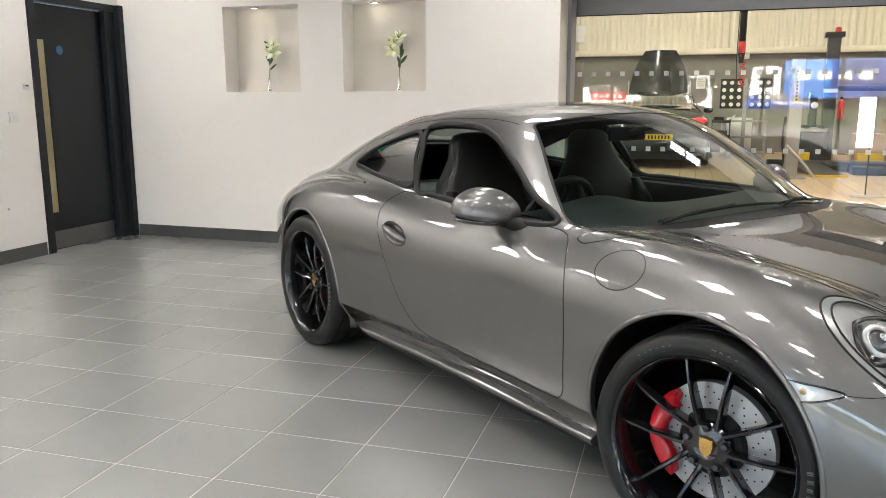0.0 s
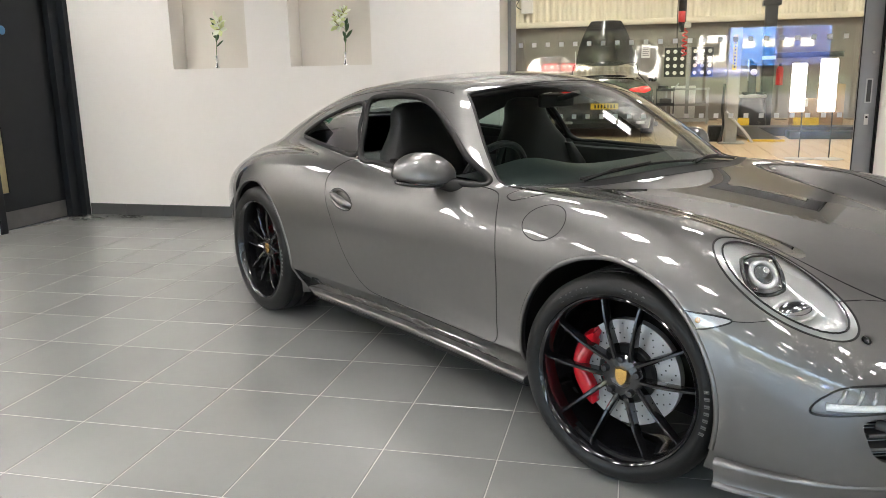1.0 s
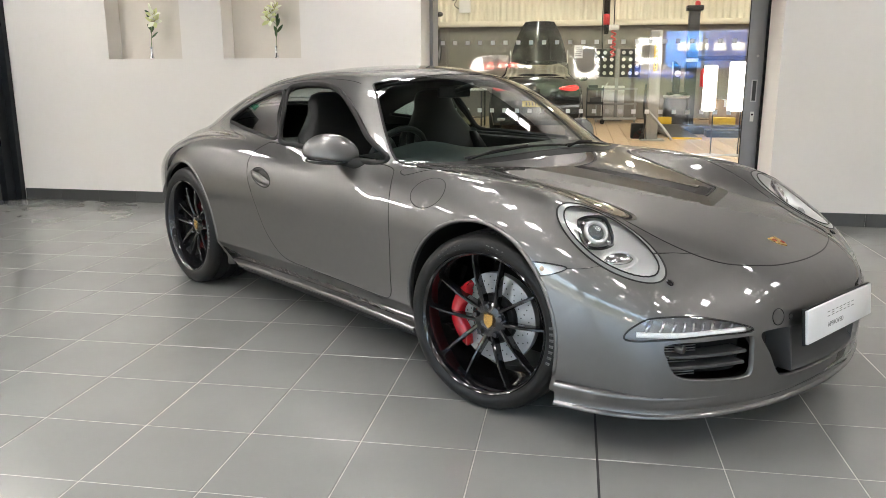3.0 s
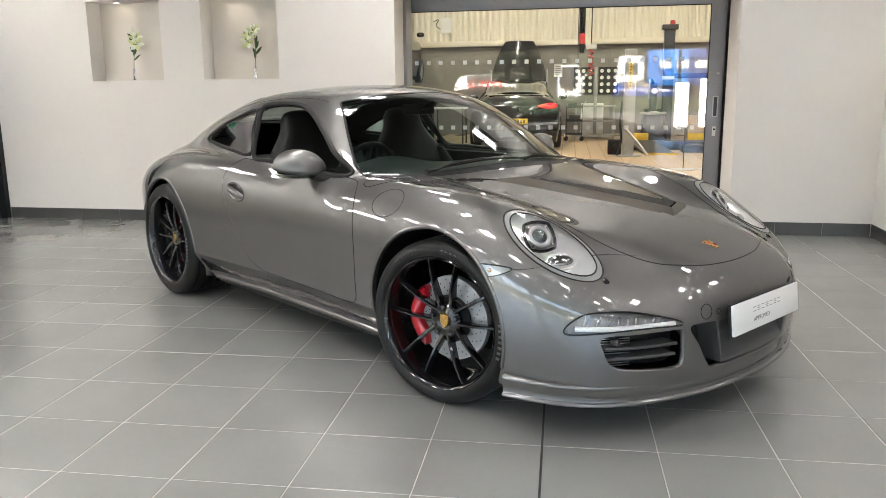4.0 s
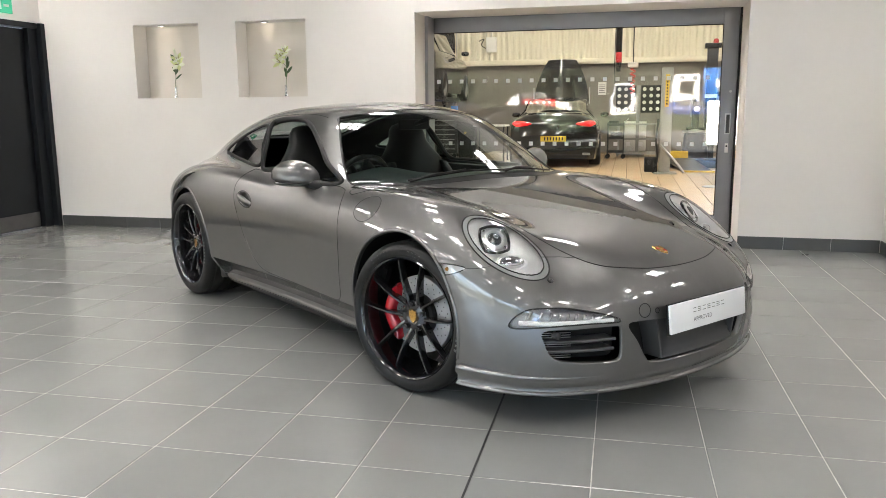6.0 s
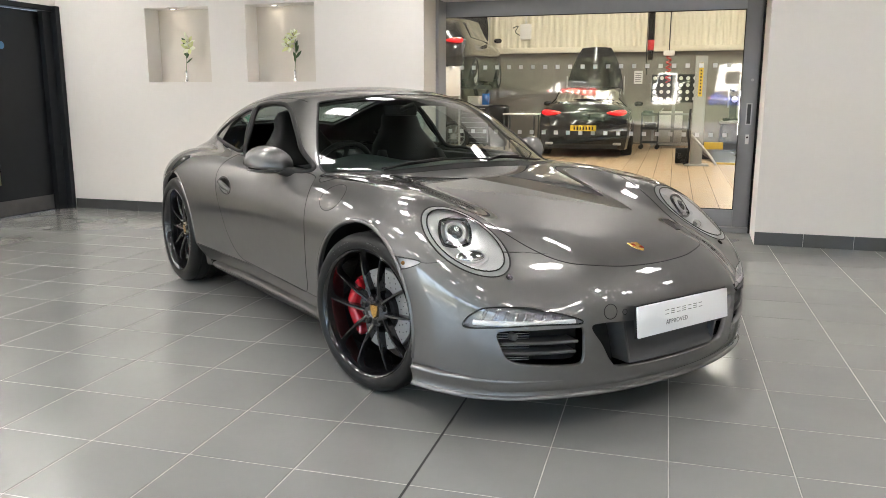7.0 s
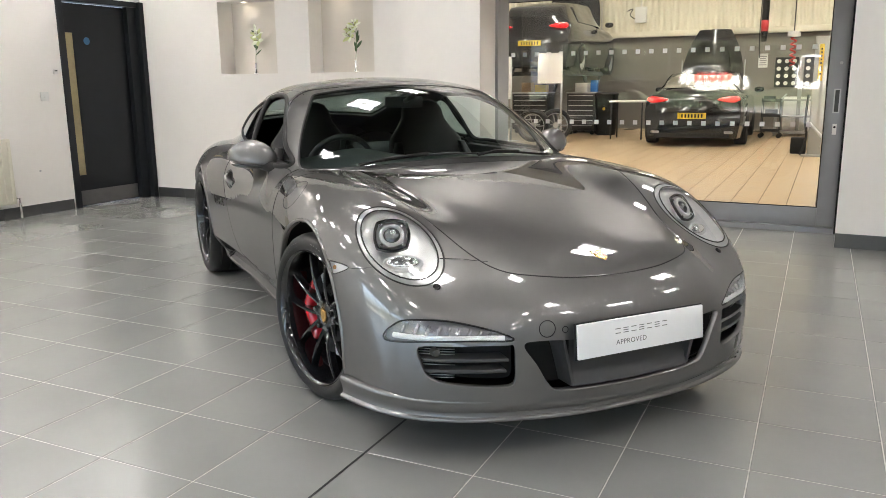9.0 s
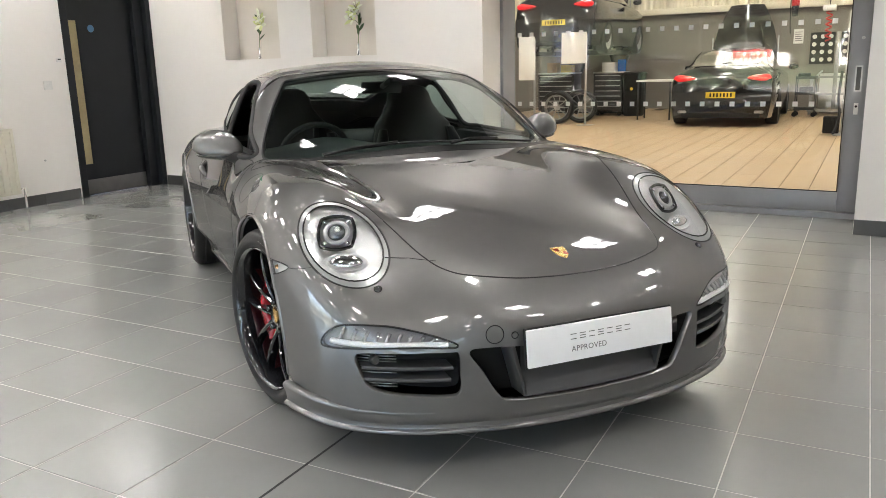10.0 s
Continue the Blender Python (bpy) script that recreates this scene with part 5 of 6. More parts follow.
# ---- workshop behind the glass ----
SHOP_FLOOR = mat("tan_plank_floor", (.43, .31, .19), .45, var=.10, scale=3, bump=.05, bscale=50, rvar=.08, island=.2, placed=True)
JOINT = mat("dark_floor_joint", (.10, .075, .05), .8, var=.15)
CLAD = mat("cream_steel_cladding", (.74, .69, .55), .5, var=.05, scale=2)
SHOP_WALL = mat("grey_workshop_wall", (.22, .20, .175), .8, var=.10, scale=1.5, bump=.1)
CAR_BLACK = mat("dark_car_paint", (.008, .008, .009), .14, .0, coat=.6, var=.05, spec=.3)
CAR_WHITE = mat("white_vehicle_paint", (.75, .75, .74), .2, coat=.8, var=.03)
CAR_BLUE = mat("blue_vehicle_paint", (.02, .16, .55), .25, coat=.6, var=.06)
CAR_NAVY = mat("navy_vehicle_paint", (.02, .05, .22), .15, coat=.8, var=.06)
DARK_GLASS = mat("dark_vehicle_glass", (.015, .018, .02), .04, coat=.5, rvar=.02)
YELLOW = mat("yellow_plate", (.70, .50, .04), .4, var=.05)
YELLOW_P = mat("yellow_safety_paint", (.65, .42, .03), .5, var=.15, scale=10)
GREY_METAL = mat("grey_painted_steel", (.33, .33, .32), .4, .3, var=.1, scale=6)
RED_P = mat("red_enamel", (.55, .02, .02), .35, coat=.3, var=.1)
CABINET = mat("dark_tool_cabinet", (.016, .017, .019), .35, .1, var=.1, scale=6)
CARD = mat("brown_cardboard", (.30, .19, .10), .8, var=.12, scale=8)
SX0, SX1, SY0, SY1, SZ = -8.0, 10.0, .70, 15.0, 5.4

sf = part("floor_2", boxes(((SX0, SY0 + .02, -.2), (SX1, SY1, -.006))), JOINT, smooth=False)
tagged(sf, "workshop floor of long tan planks with dark joints", "floor", kind="structure")
PL = Matrix.Translation((3.29, 2.0, 0)) @ Matrix.Rotation(radians(1.55), 4, "Z")
plank_data = {}
rng = random.Random(4)
for i in range(-28, 22):
    for j in range(-1, 8):
        L = 1.9
        x, y = i * .268, (j + .5 * (i % 2)) * L - 1.0
        c = PL @ Vector((x + .134, y + L / 2, 0))
        if not (SX0 + .3 < c.x < SX1 - .3 and SY0 + .9 < c.y < SY1 - .6):
            continue
        if "a" not in plank_data:
            bm = boxes(((.004, .002, -.006), (.264, L - .002, 0)), bevel=.001)
            me = bpy.data.meshes.new("plank")
            bm.to_mesh(me)
            bm.free()
            me.materials.append(SHOP_FLOOR)
            plank_data["a"] = me
        o = new("plank", plank_data["a"])
        o.matrix_world = PL @ Matrix.Translation((x, y, 0))
        o.parent = sf
tagged(part("floor_strip", boxes(((SX0, SY0 + .02, -.006), (SX1, 1.58, -.001))), SHOP_FLOOR, sf, smooth=False), kind="stuff")


def shop_wall(name, spec, label, m=SHOP_WALL):
    tagged(part(name, boxes(*spec), m, smooth=False), label, "wall", kind="structure")


shop_wall("wall_workshop_north", [((SX0, SY1, 0), (SX1, SY1 + .2, SZ))], "grey workshop wall below cream cladding")
shop_wall("wall_workshop_west", [((SX0 - .2, SY0, 0), (SX0, SY1 + .2, SZ))], "grey workshop side wall")
shop_wall("wall_workshop_east", [((SX1, SY0, 0), (SX1 + .2, SY1 + .2, SZ))], "grey workshop side wall")
shop_wall("wall_workshop_south", [((SX0 - .2, .561, 0), (.90, .70, SZ)), ((4.06, .561, 0), (SX1 + .2, .70, SZ)), ((.90, .561, 2.13), (4.06, .70, SZ))], "white inner face of the workshop partition", WALL)
tagged(part("ceiling_2", boxes(((SX0 - .2, SY0 - .14, SZ), (SX1 + .2, SY1 + .2, SZ + .1))), WALL, smooth=False), "high white workshop ceiling", "ceiling", kind="structure")
# corrugated cladding above the ledge
bm = bmesh.new()
n = int((SX1 - SX0) / .17)
prev = None
for i in range(n * 4 + 1):
    x = SX0 + i * .17 / 4
    y = SY1 - .03 - (.030 if i % 4 in (1, 2) else 0)
    a, b = bm.verts.new((x, y, 2.52)), bm.verts.new((x, y, SZ))
    if prev:
        bm.faces.new((prev[0], a, b, prev[1]))
    prev = (a, b)
tagged(part("cladding", bm, CLAD, smooth=False), "cream ribbed steel wall cladding", "cladding", kind="structure")
tagged(part("trim_ledge", boxes(((SX0, SY1 - .16, 2.38), (SX1, SY1 - .001, 2.52)), bevel=.01), CLAD), "cream steel ledge below the cladding", "ledge", kind="structure")
for x in (-2.2, 2.4, 6.3):
    tagged(part("trim_post", boxes(((x, SY1 - .12, 2.521), (x + .12, SY1 - .062, SZ - .001))), CLAD, smooth=False), "cream cladding seam post", "post", kind="structure")


# tubes hang out of view, added to light the workshop
def tube_light(x, y):
    e = empty("tube_light", pose(x, y, SZ - .55), "unseen white tube light added above the workshop", "light", "workshop lights")
    part("body", boxes(((-.06, -.75, 0), (.06, .75, .05)), bevel=.006), PLASTIC, e)
    part("tube", boxes(((-.085, -.74, -.02), (.085, .74, -.002))), LED_SHOP, e, smooth=False)
    for k in (-.6, .6):
        part("hanger", tube([(0, k, .05), (0, k, .55)], .006, 6), STEEL, e)
    return e


tl = tube_light(-5.4, 2.6)
for i in range(5):
    for j in range(4):
        if i or j:
            copy_thing(tl, pose(-5.4 + 3.2 * i, 2.6 + 3.3 * j, SZ - .55))


def vehicle(name, m, label, paint, L=5.0, W=1.93, H=1.42, base=.17, hood=.30, kind="hatch", open_bonnet=False, wheels=True, R=.35):
    """A parked car from lofted sections; local x ahead from its middle, the rear at -L/2."""
    e = empty(name, m, label, "car")
    top = cubic([(-L / 2, H * .64), (-L * .46, H * .745), (-L * .38, H * .80), (-L * .25, H * .91), (-L * .08, H * 1.0), (L * .06, H * .985), (L * .20, H * .80), (L * .27, H * .70), (L * .40, H * .63), (L * .48, H * .52), (L / 2, H * .40)])
    if kind == "suv":
        top = cubic([(-L / 2, H * .52), (-L * .47, H * .72), (-L * .40, H * .90), (-L * .25, H * .98), (-L * .05, H), (L * .06, H * .97), (L * .18, H * .76), (L * .25, H * .68), (L * .40, H * .63), (L * .48, H * .52), (L / 2, H * .40)])
    belt = H * .66
    bm = bmesh.new()
    rows = []
    xs = np.linspace(-L / 2, L / 2, 64)
    for x in xs:
        u = abs(x) / (L / 2)
        w = W / 2 * (1 - (.12 if x > 0 else .05) * max(u - .55, 0) ** 2 / .2 - (.10 if x > 0 else .04) * u ** 8)
        t = float(top(x))
        sh = min(belt + .03 * (x < 0), t - .015)
        half = [(0, t), (w * .45, t - .012), (w * .66, t - .05 if t > belt + .15 else t - .02), (w * .86, sh + .012), (w * .965, sh - .06), (w, H * .45), (w * .985, H * .28), (w * .94, base)]
        row = [bm.verts.new((x, y, z)) for y, z in half] + [bm.verts.new((x, -y, z)) for y, z in half[:0:-1]]
        rows.append(row)
    k = len(rows[0])
    for a, b in zip(rows, rows[1:]):
        for i in range(k):
            if i != 7:
                bm.faces.new((a[i], a[(i + 1) % k], b[(i + 1) % k], b[i]))
    bm.faces.new(rows[0])
    bm.faces.new(rows[-1][::-1])
    bmesh.ops.recalc_face_normals(bm, faces=bm.faces[:])
    body = part("body", bm, paint, e, angle=60)
    # windows: side strips and front and rear glass laid just proud of the body
    for s in (-1, 1):
        bm = bmesh.new()
        pr = None
        for x in np.linspace(-L * .30, L * .17, 22):
            t = float(top(x))
            w = W / 2 * (1 - .12 * max(abs(x) / (L / 2) - .55, 0) ** 2 / .2)
            a, b = bm.verts.new((x, s * (w * .855 + .006), belt + .055)), bm.verts.new((x, s * (w * .68 + .006), t - .055))
            if pr:
                bm.faces.new((pr[0], a, b, pr[1]))
            pr = (a, b)
        part("side_window", bm, DARK_GLASS, e)
    for x0, x1 in ((-L * .44, -L * .24) if kind != "suv" else (-L * .462, -L * .40), (L * .09, L * .235)):
        bm = bmesh.new()
        pr = None
        for x in np.linspace(x0, x1, 8):
            t = float(top(x)) + .006
            a, b = bm.verts.new((x, -W * .30, t - .012)), bm.verts.new((x, W * .30, t - .012))
            c = bm.verts.new((x, 0, t))
            if pr:
                bm.faces.new((pr[0], a, c, pr[2]))
                bm.faces.new((pr[2], c, b, pr[1]))
            pr = (a, b, c)
        part("screen", bm, DARK_GLASS, e)
    for s in (-1, 1):
        w = W / 2
        x = -L / 2
        bm = blob(bmesh.new(), (x + .060, s * (w * .66), H * .620), (.105, w * .225, .090), 2.3, shape=lambda p, s=s: Vector((p.x, p.y, p.z * (.65 + .35 * p.y * s))))
        part("tail_lamp", bm, RED_LENS, e, "red tail lamp")
        part("exhaust", boxes(((x - .015, s * w * .70 - .085, .25), (x + .1, s * w * .70 + .085, .31)), bevel=.025), GREY_METAL, e)
        part("door_mirror", blob(bmesh.new(), (L * .13, s * (w + .10), belt + .10), (.06, .10, .06), 2.6), paint, e)
        part("head_lamp", blob(bmesh.new(), (L / 2 - .16, s * w * .72, H * .50), (.16, .16, .06), 2.4), LAMP_CHROME, e)
        if wheels:
            for wx in (-L * .31, L * .29):
                mw = pose(wx, s * (w - .115), R)
                wl = part("wheel", lathe([(.0, .03 * s), (.10, .06 * s), (.23, .085 * s), (.25, .10 * s), (.25, -.10 * s)], 32, "Y"), GREY_METAL, e)
                wl.matrix_local = mw
                part("tyre", lathe([(.25, -.10), (.25, .105), (.30, .12), (R - .01, .105), (R, .07), (R, -.07), (R - .01, -.105), (.30, -.12), (.25, -.10)], 40), TYRE, wl)
    part("rear_diffuser", boxes(((-L / 2 - .004, -W * .36, base + .005), (-L / 2 + .2, W * .36, base + .10)), bevel=.01), VOID, e)
    pl = part("number_plate", boxes(((-L / 2 - .022, -.26, H * .37), (-L / 2 - .006, .26, H * .37 + .112)), bevel=.003), YELLOW, e, "yellow rear plate with black bars", smooth=False)
    for k in range(7):
        y = -.20 + k * .06
        part("bar", boxes(((-L / 2 - .024, y, H * .37 + .022), (-L / 2 - .0222, y + .03, H * .37 + .09))), BLACK_TRIM, pl, smooth=False)
    if open_bonnet:
        mb = Matrix.Translation((L * .245, 0, H * .72)) @ Matrix.Rotation(radians(-76), 4, "Y")
        bm = bmesh.new()
        pr = None
        for x in np.linspace(0, L * .28, 8):
            row = []
            for v in np.linspace(-1, 1, 9):
                ww = W * .36 * (1 - .50 * (x / (L * .28)) ** 2.5)
                row.append(bm.verts.new(mb @ Vector((x, v * ww, .05 * (1 - v * v) * 1.2))))
            if pr:
                for i in range(8):
                    bm.faces.new((pr[i], row[i], row[i + 1], pr[i + 1]))
            pr = row
        part("bonnet", bm, paint, e, "raised bonnet")
        for s in (-1, 1):
            part("stay", tube([(L * .30, s * W * .36, H * .66), mb @ Vector((L * .14, s * W * .36, -.02))], .012, 6), STEEL, e)
    return e


vehicle("parked_car", pose(1.16, 11.65, 0, 0, 0, 94), "dark saloon car with raised bonnet standing on the workshop floor", CAR_BLACK, open_bonnet=True, L=5.0, H=1.44)
vehicle("lifted_car", pose(-2.5, 12.55, 1.42, 0, 0, 93), "dark sport utility car with raised bonnet on a workshop lift", CAR_BLACK, L=4.75, H=1.65, kind="suv", open_bonnet=True)
lift = empty("car_lift", pose(-2.5, 12.55, 0, 0, 0, 93), "dark scissor lift under the raised car", "lift")
for s in (-1, 1):
    part("runway", boxes(((-1.3, s * .55 - .25, 1.40), (1.3, s * .55 + .25, 1.50)), bevel=.01), CABINET, lift)
    for k in (-1, 1):
        part("arm", tube([(1.1 - k * .8, s * .55, .06), (1.1 + k * .8, s * .55, 1.40)], .05, 8), CABINET, lift)
        part("pad", lathe([(.09, 0), (.09, .10), (0, .10)], 16, "Z", None, pose(k * 1.0, s * .55, 1.50)), BLACK_TRIM, lift)
part("foot_plate", boxes(((.3, -.85, 0), (1.95, .85, .03))), CABINET, lift, smooth=False)


def tool_cabinet(x, y, w, label):
    e = empty("tool_cabinet", pose(x, y, 0), label, "tool cabinet", "tool cabinets")
    part("body", boxes(((0, 0, .10), (w, .5, .98)), bevel=.008), CABINET, e)
    n = 7
    for k in range(n):
        z = .13 + k * .118
        d = part("drawer", boxes(((.02, -.016, z), (w - .02, -.001, z + .105)), bevel=.003), CABINET, e)
        part("pull", boxes(((.05, -.030, z + .082), (w - .05, -.0165, z + .098)), bevel=.003), STEEL, d)
    part("worktop", boxes(((-.01, -.02, .98), (w + .01, .51, 1.01)), bevel=.004), STEEL, e)
    for a in (.08, w - .08):
        for b in (.08, .42):
            part("castor", lathe([(.0, -.02), (.05, -.02), (.05, .02), (0, .02)], 16, "Y", None, pose(a, b, .05)), TYRE, e)
    return e


tool_cabinet(-3.55, 12.1, .92, "dark steel tool cabinet with many drawers")
tool_cabinet(-2.12, 12.05, .70, "dark steel tool cabinet with many drawers")
for x, w, h, d, mm in ((-3.4, .26, .22, .2, CARD), (-3.05, .3, .16, .2, YELLOW_P), (-2.0, .3, .2, .25, PLASTIC), (-1.62, .16, .26, .16, CAR_BLUE)):
    b = empty("storage_box", pose(x, 12.3, 1.011), "small storage box on the tool cabinet", "box", "boxes on cabinets")
    part("carton", boxes(((0, 0, 0), (w, d, h)), bevel=.006), mm, b)
    part("lid", boxes(((-.004, -.004, h), (w + .004, d + .004, h + .014)), bevel=.003), mm, b)
bn = empty("waste_bin", pose(-1.18, 12.2, 0), "tall black plastic waste bin with a lid", "bin")
part("bin_body", stack([(0, 0, .19, 0, .20), (.05, 0, .20, 0, .21), (.92, 0, .235, 0, .245)], n=6), VOID, bn)
part("lid", stack([(.92, 0, .25, 0, .26), (.97, 0, .25, 0, .26), (1.0, 0, .20, 0, .22)], n=6), VOID, bn)
part("badge", lathe([(.035, 0), (.033, .003), (0, .003)], 16, "Y", None, Matrix.Translation((0, -.232, .62)) @ Matrix.Rotation(math.pi, 4, "Z")), YELLOW_P, bn)
tb = empty("work_table", pose(-.35, 11.1, 0), "small white workshop table on dark legs", "table")
part("tabletop", boxes(((-.38, -.3, .80), (.38, .3, .835)), bevel=.005), PLASTIC, tb)
for a in (-.34, .34):
    for b in (-.26, .26):
        part("leg", tube([(a, b, 0), (a, b, .80)], .018, 8), CABINET, tb)


def loose_wheel(x, y, z, rot, label, name="spare_wheel"):
    e = empty(name, pose(x, y, z) @ rot, label, "wheel", "loose wheels")
    part("tyre", lathe([(.25, -.11), (.26, .115), (.30, .13), (.335, .11), (.345, .07), (.345, -.07), (.335, -.11), (.30, -.13), (.25, -.11)], 48), TYRE, e)
    bm = lathe([(.262, .10), (.25, .108), (.24, .09), (.235, 0), (.25, -.10)], 48)
    part("rim", bm, GREY_METAL, e)
    for k in range(10):
        a = 2 * math.pi * k / 10
        part("spoke", tube([(.05 * math.cos(a), .06, .05 * math.sin(a)), (.15 * math.cos(a + .06), .075, .15 * math.sin(a + .06)), (.245 * math.cos(a), .088, .245 * math.sin(a))], .010, 6), GREY_METAL, e)
    part("hub", lathe([(.065, .02), (.065, .065), (0, .072)], 24), GREY_METAL, e)


loose_wheel(-1.98, 9.45, .345, Matrix.Rotation(radians(188), 4, "Z"), "alloy wheel with tyre standing on the workshop floor")
loose_wheel(-1.62, 9.85, .345, Matrix.Rotation(radians(200), 4, "Z"), "alloy wheel with tyre leaning behind another")

post = empty("lift_post", pose(3.535, 7.95, 0, 0, 0, 2), "grey steel lift post with a yellow warning strip", "lift post")
part("column", boxes(((-.10, -.08, 0), (.10, .08, 1.92)), bevel=.008), GREY_METAL, post)
part("warning_strip", boxes(((-.035, -.083, 1.22), (.035, -.0805, 1.80))), YELLOW_P, post, smooth=False)
for k in range(9):
    part("bar", boxes(((-.012, -.0845, 1.26 + k * .056), (.012, -.0832, 1.29 + k * .056))), BLACK_TRIM, post, smooth=False)
part("cable", tube(spline([(-.14, -.1, 1.0), (-.16, -.12, .6), (-.13, -.1, .3), (-.2, -.15, .02)], 6), .02, 8), BLACK_TRIM, post)
part("base", boxes(((-.20, -.2, 0), (.22, .2, .03)), bevel=.005), GREY_METAL, post)
part("pump_unit", boxes(((-.36, -.06, .03), (-.12, .14, .30)), bevel=.02), VOID, post)
arm = spline([(-.10, -.10, .55), (.02, -.12, .42), (.22, -.16, .20), (.34, -.2, .03)], 6)
part("guide_rail", tube(arm, .022, 8), STEEL, post)
rampo = empty("drive_on_ramp", pose(4.0, 8.6, 0), "dark drive-on ramp lift with yellow edges", "ramp")
bm = bmesh.new()
vv = [bm.verts.new(v) for v in ((-.35, .9, .10), (.15, .9, .10), (.42, -.25, .004), (-.10, -.25, .004), (-.35, .9, .16), (.15, .9, .16), (.42, -.25, .03), (-.10, -.25, .03))]
for f in ((3, 2, 1, 0), (4, 5, 6, 7), (0, 1, 5, 4), (1, 2, 6, 5), (2, 3, 7, 6), (3, 0, 4, 7)):
    bm.faces.new([vv[i] for i in f])
part("slope", bm, CABINET, rampo, smooth=False)
part("front_edge", boxes(((-.14, -.32, 0), (.46, -.255, .035)), bevel=.006), YELLOW_P, rampo)
part("bed", boxes(((-.35, .9, .0), (2.2, 1.5, .16)), ((.6, .2, 0), (2.2, .7, .13)), bevel=.01), CABINET, rampo)
part("stop_block", boxes(((-.32, 1.52, .1), (.05, 1.62, .30)), bevel=.01), YELLOW_P, rampo)
part("second_stop", boxes(((.85, 1.52, .1), (1.3, 1.62, .30)), bevel=.01), YELLOW_P, rampo)
colm = empty("lift_column", pose(4.6, 12.5, 0), "tall black lift column with a red beacon on top", "lift column")
part("column", boxes(((-.12, -.12, 0), (.12, .12, 2.55)), bevel=.01), CABINET, colm)
part("head", boxes(((-.18, -.16, 2.55), (.18, .16, 2.66)), bevel=.01), CABINET, colm)
part("beacon", lathe([(.06, 0), (.06, .07), (.04, .10), (0, .11)], 20, "Z", None, pose(.06, 0, 2.66)), RED_P, colm)
part("label", boxes(((-.14, -.124, 1.42), (.14, -.1205, 1.50))), PLASTIC, colm, smooth=False)
part("arm", boxes(((.12, -.06, 1.45), (1.5, .06, 1.56)), bevel=.01), CABINET, colm)
hose = empty("hose_reel", pose(2.66, 7.8, 0), "black and red air hose reel hanging from the workshop ceiling", "hose")
part("drop", tube([(0, 0, SZ), (0, 0, 2.2)], .055, 12), BLACK_TRIM, hose)
part("red_collar", tube([(0, 0, 2.20), (0, 0, 2.02)], .058, 12), RED_P, hose)
part("nozzle", tube([(0, 0, 2.02), (0, 0, 1.97), (0, 0, 1.86)], .05, 12, taper=lambda t: 1.1 - .3 * t), BLACK_TRIM, hose)
part("thin_cable", tube(spline([(-.05, 0, SZ), (-.06, 0, 3), (-.07, 0, 2.0), (-.05, 0, 1.6)], 6), .008, 6), BLACK_TRIM, hose)
redh = empty("coiled_hose", pose(2.82, 12.0, 0), "red coiled air line hanging from the workshop ceiling", "hose")
pts = [(.05 * math.cos(a), .05 * math.sin(a), 2.15 - .018 * a) for a in np.linspace(0, 34, 150)]
part("coil", tube(pts, .018, 6), RED_P, redh)
part("drop", tube([(0, 0, SZ), (0, 0, 2.15)], .012, 8), BLACK_TRIM, redh)
part("reel", boxes(((-.12, -.1, 2.12), (.12, .1, 2.24)), bevel=.02), PLASTIC, redh)
rack = empty("alignment_target", pose(2.95, 13.0, 0), "black wheel alignment board with rows of white discs on a trolley", "alignment board")
for s in (-1, 1):
    bd = part("board", boxes(((s * .30 - .24, -.02, 1.08), (s * .30 + .24, .02, 1.74)), bevel=.015), BLACK_TRIM, rack)
    for i in range(3):
        for j in range(4):
            part("disc", lathe([(.045, 0), (.044, .004), (0, .004)], 16, "Y", None, Matrix.Translation((s * .30 - .16 + i * .16, -.021, 1.17 + j * .16)) @ Matrix.Rotation(math.pi, 4, "Z")), PLASTIC, bd)
part("mast", boxes(((-.04, .03, .12), (.04, .09, 1.74)), bevel=.006), GREY_METAL, rack)
part("trolley", boxes(((-.5, -.12, .06), (.5, .28, .12)), ((-.5, -.1, .42), (.5, .25, .46)), ((-.5, -.1, .78), (.5, .25, .82)), ((-.48, -.08, .0), (-.44, -.04, .8)), ((.44, -.08, .0), (.48, -.04, .8)), ((-.48, .2, .0), (-.44, .24, .8)), ((.44, .2, .0), (.48, .24, .8))), GREY_METAL, rack, smooth=False)
cb = empty("control_cabinet", pose(2.60, 13.6, 0), "pale control cabinet standing against the workshop wall", "cabinet")
part("body", boxes(((0, 0, .10), (.56, .3, .86)), bevel=.01), PLASTIC, cb)
part("plinth", boxes(((.03, .03, 0), (.53, .27, .10))), CABINET, cb, smooth=False)
part("door", boxes(((.02, -.014, .13), (.54, -.001, .83)), bevel=.004), PLASTIC, cb)
tr = empty("tool_trolley", pose(2.46, 12.35, 0), "black steel tool trolley with open shelves on castors", "trolley")
for z in (.14, .46, .78):
    part("shelf", boxes(((-.20, -.17, z), (.20, .17, z + .018)), ((-.20, -.17, z + .018), (.20, -.155, z + .06)), bevel=.003), CABINET, tr, smooth=False)
for a in (-.185, .185):
    for b in (-.155, .155):
        part("upright", tube([(a, b, .10), (a, b, .86)], .011, 8), CABINET, tr)
        part("castor", lathe([(0, -.014), (.045, -.014), (.05, -.008), (.05, .008), (.045, .014), (0, .014)], 18, "Y", None, pose(a, b, .05)), TYRE, tr)
part("push_handle", tube(spline([(.19, -.15, .84), (.27, -.15, .93), (.27, .15, .93), (.19, .15, .84)], 6), .011, 8), STEEL, tr)
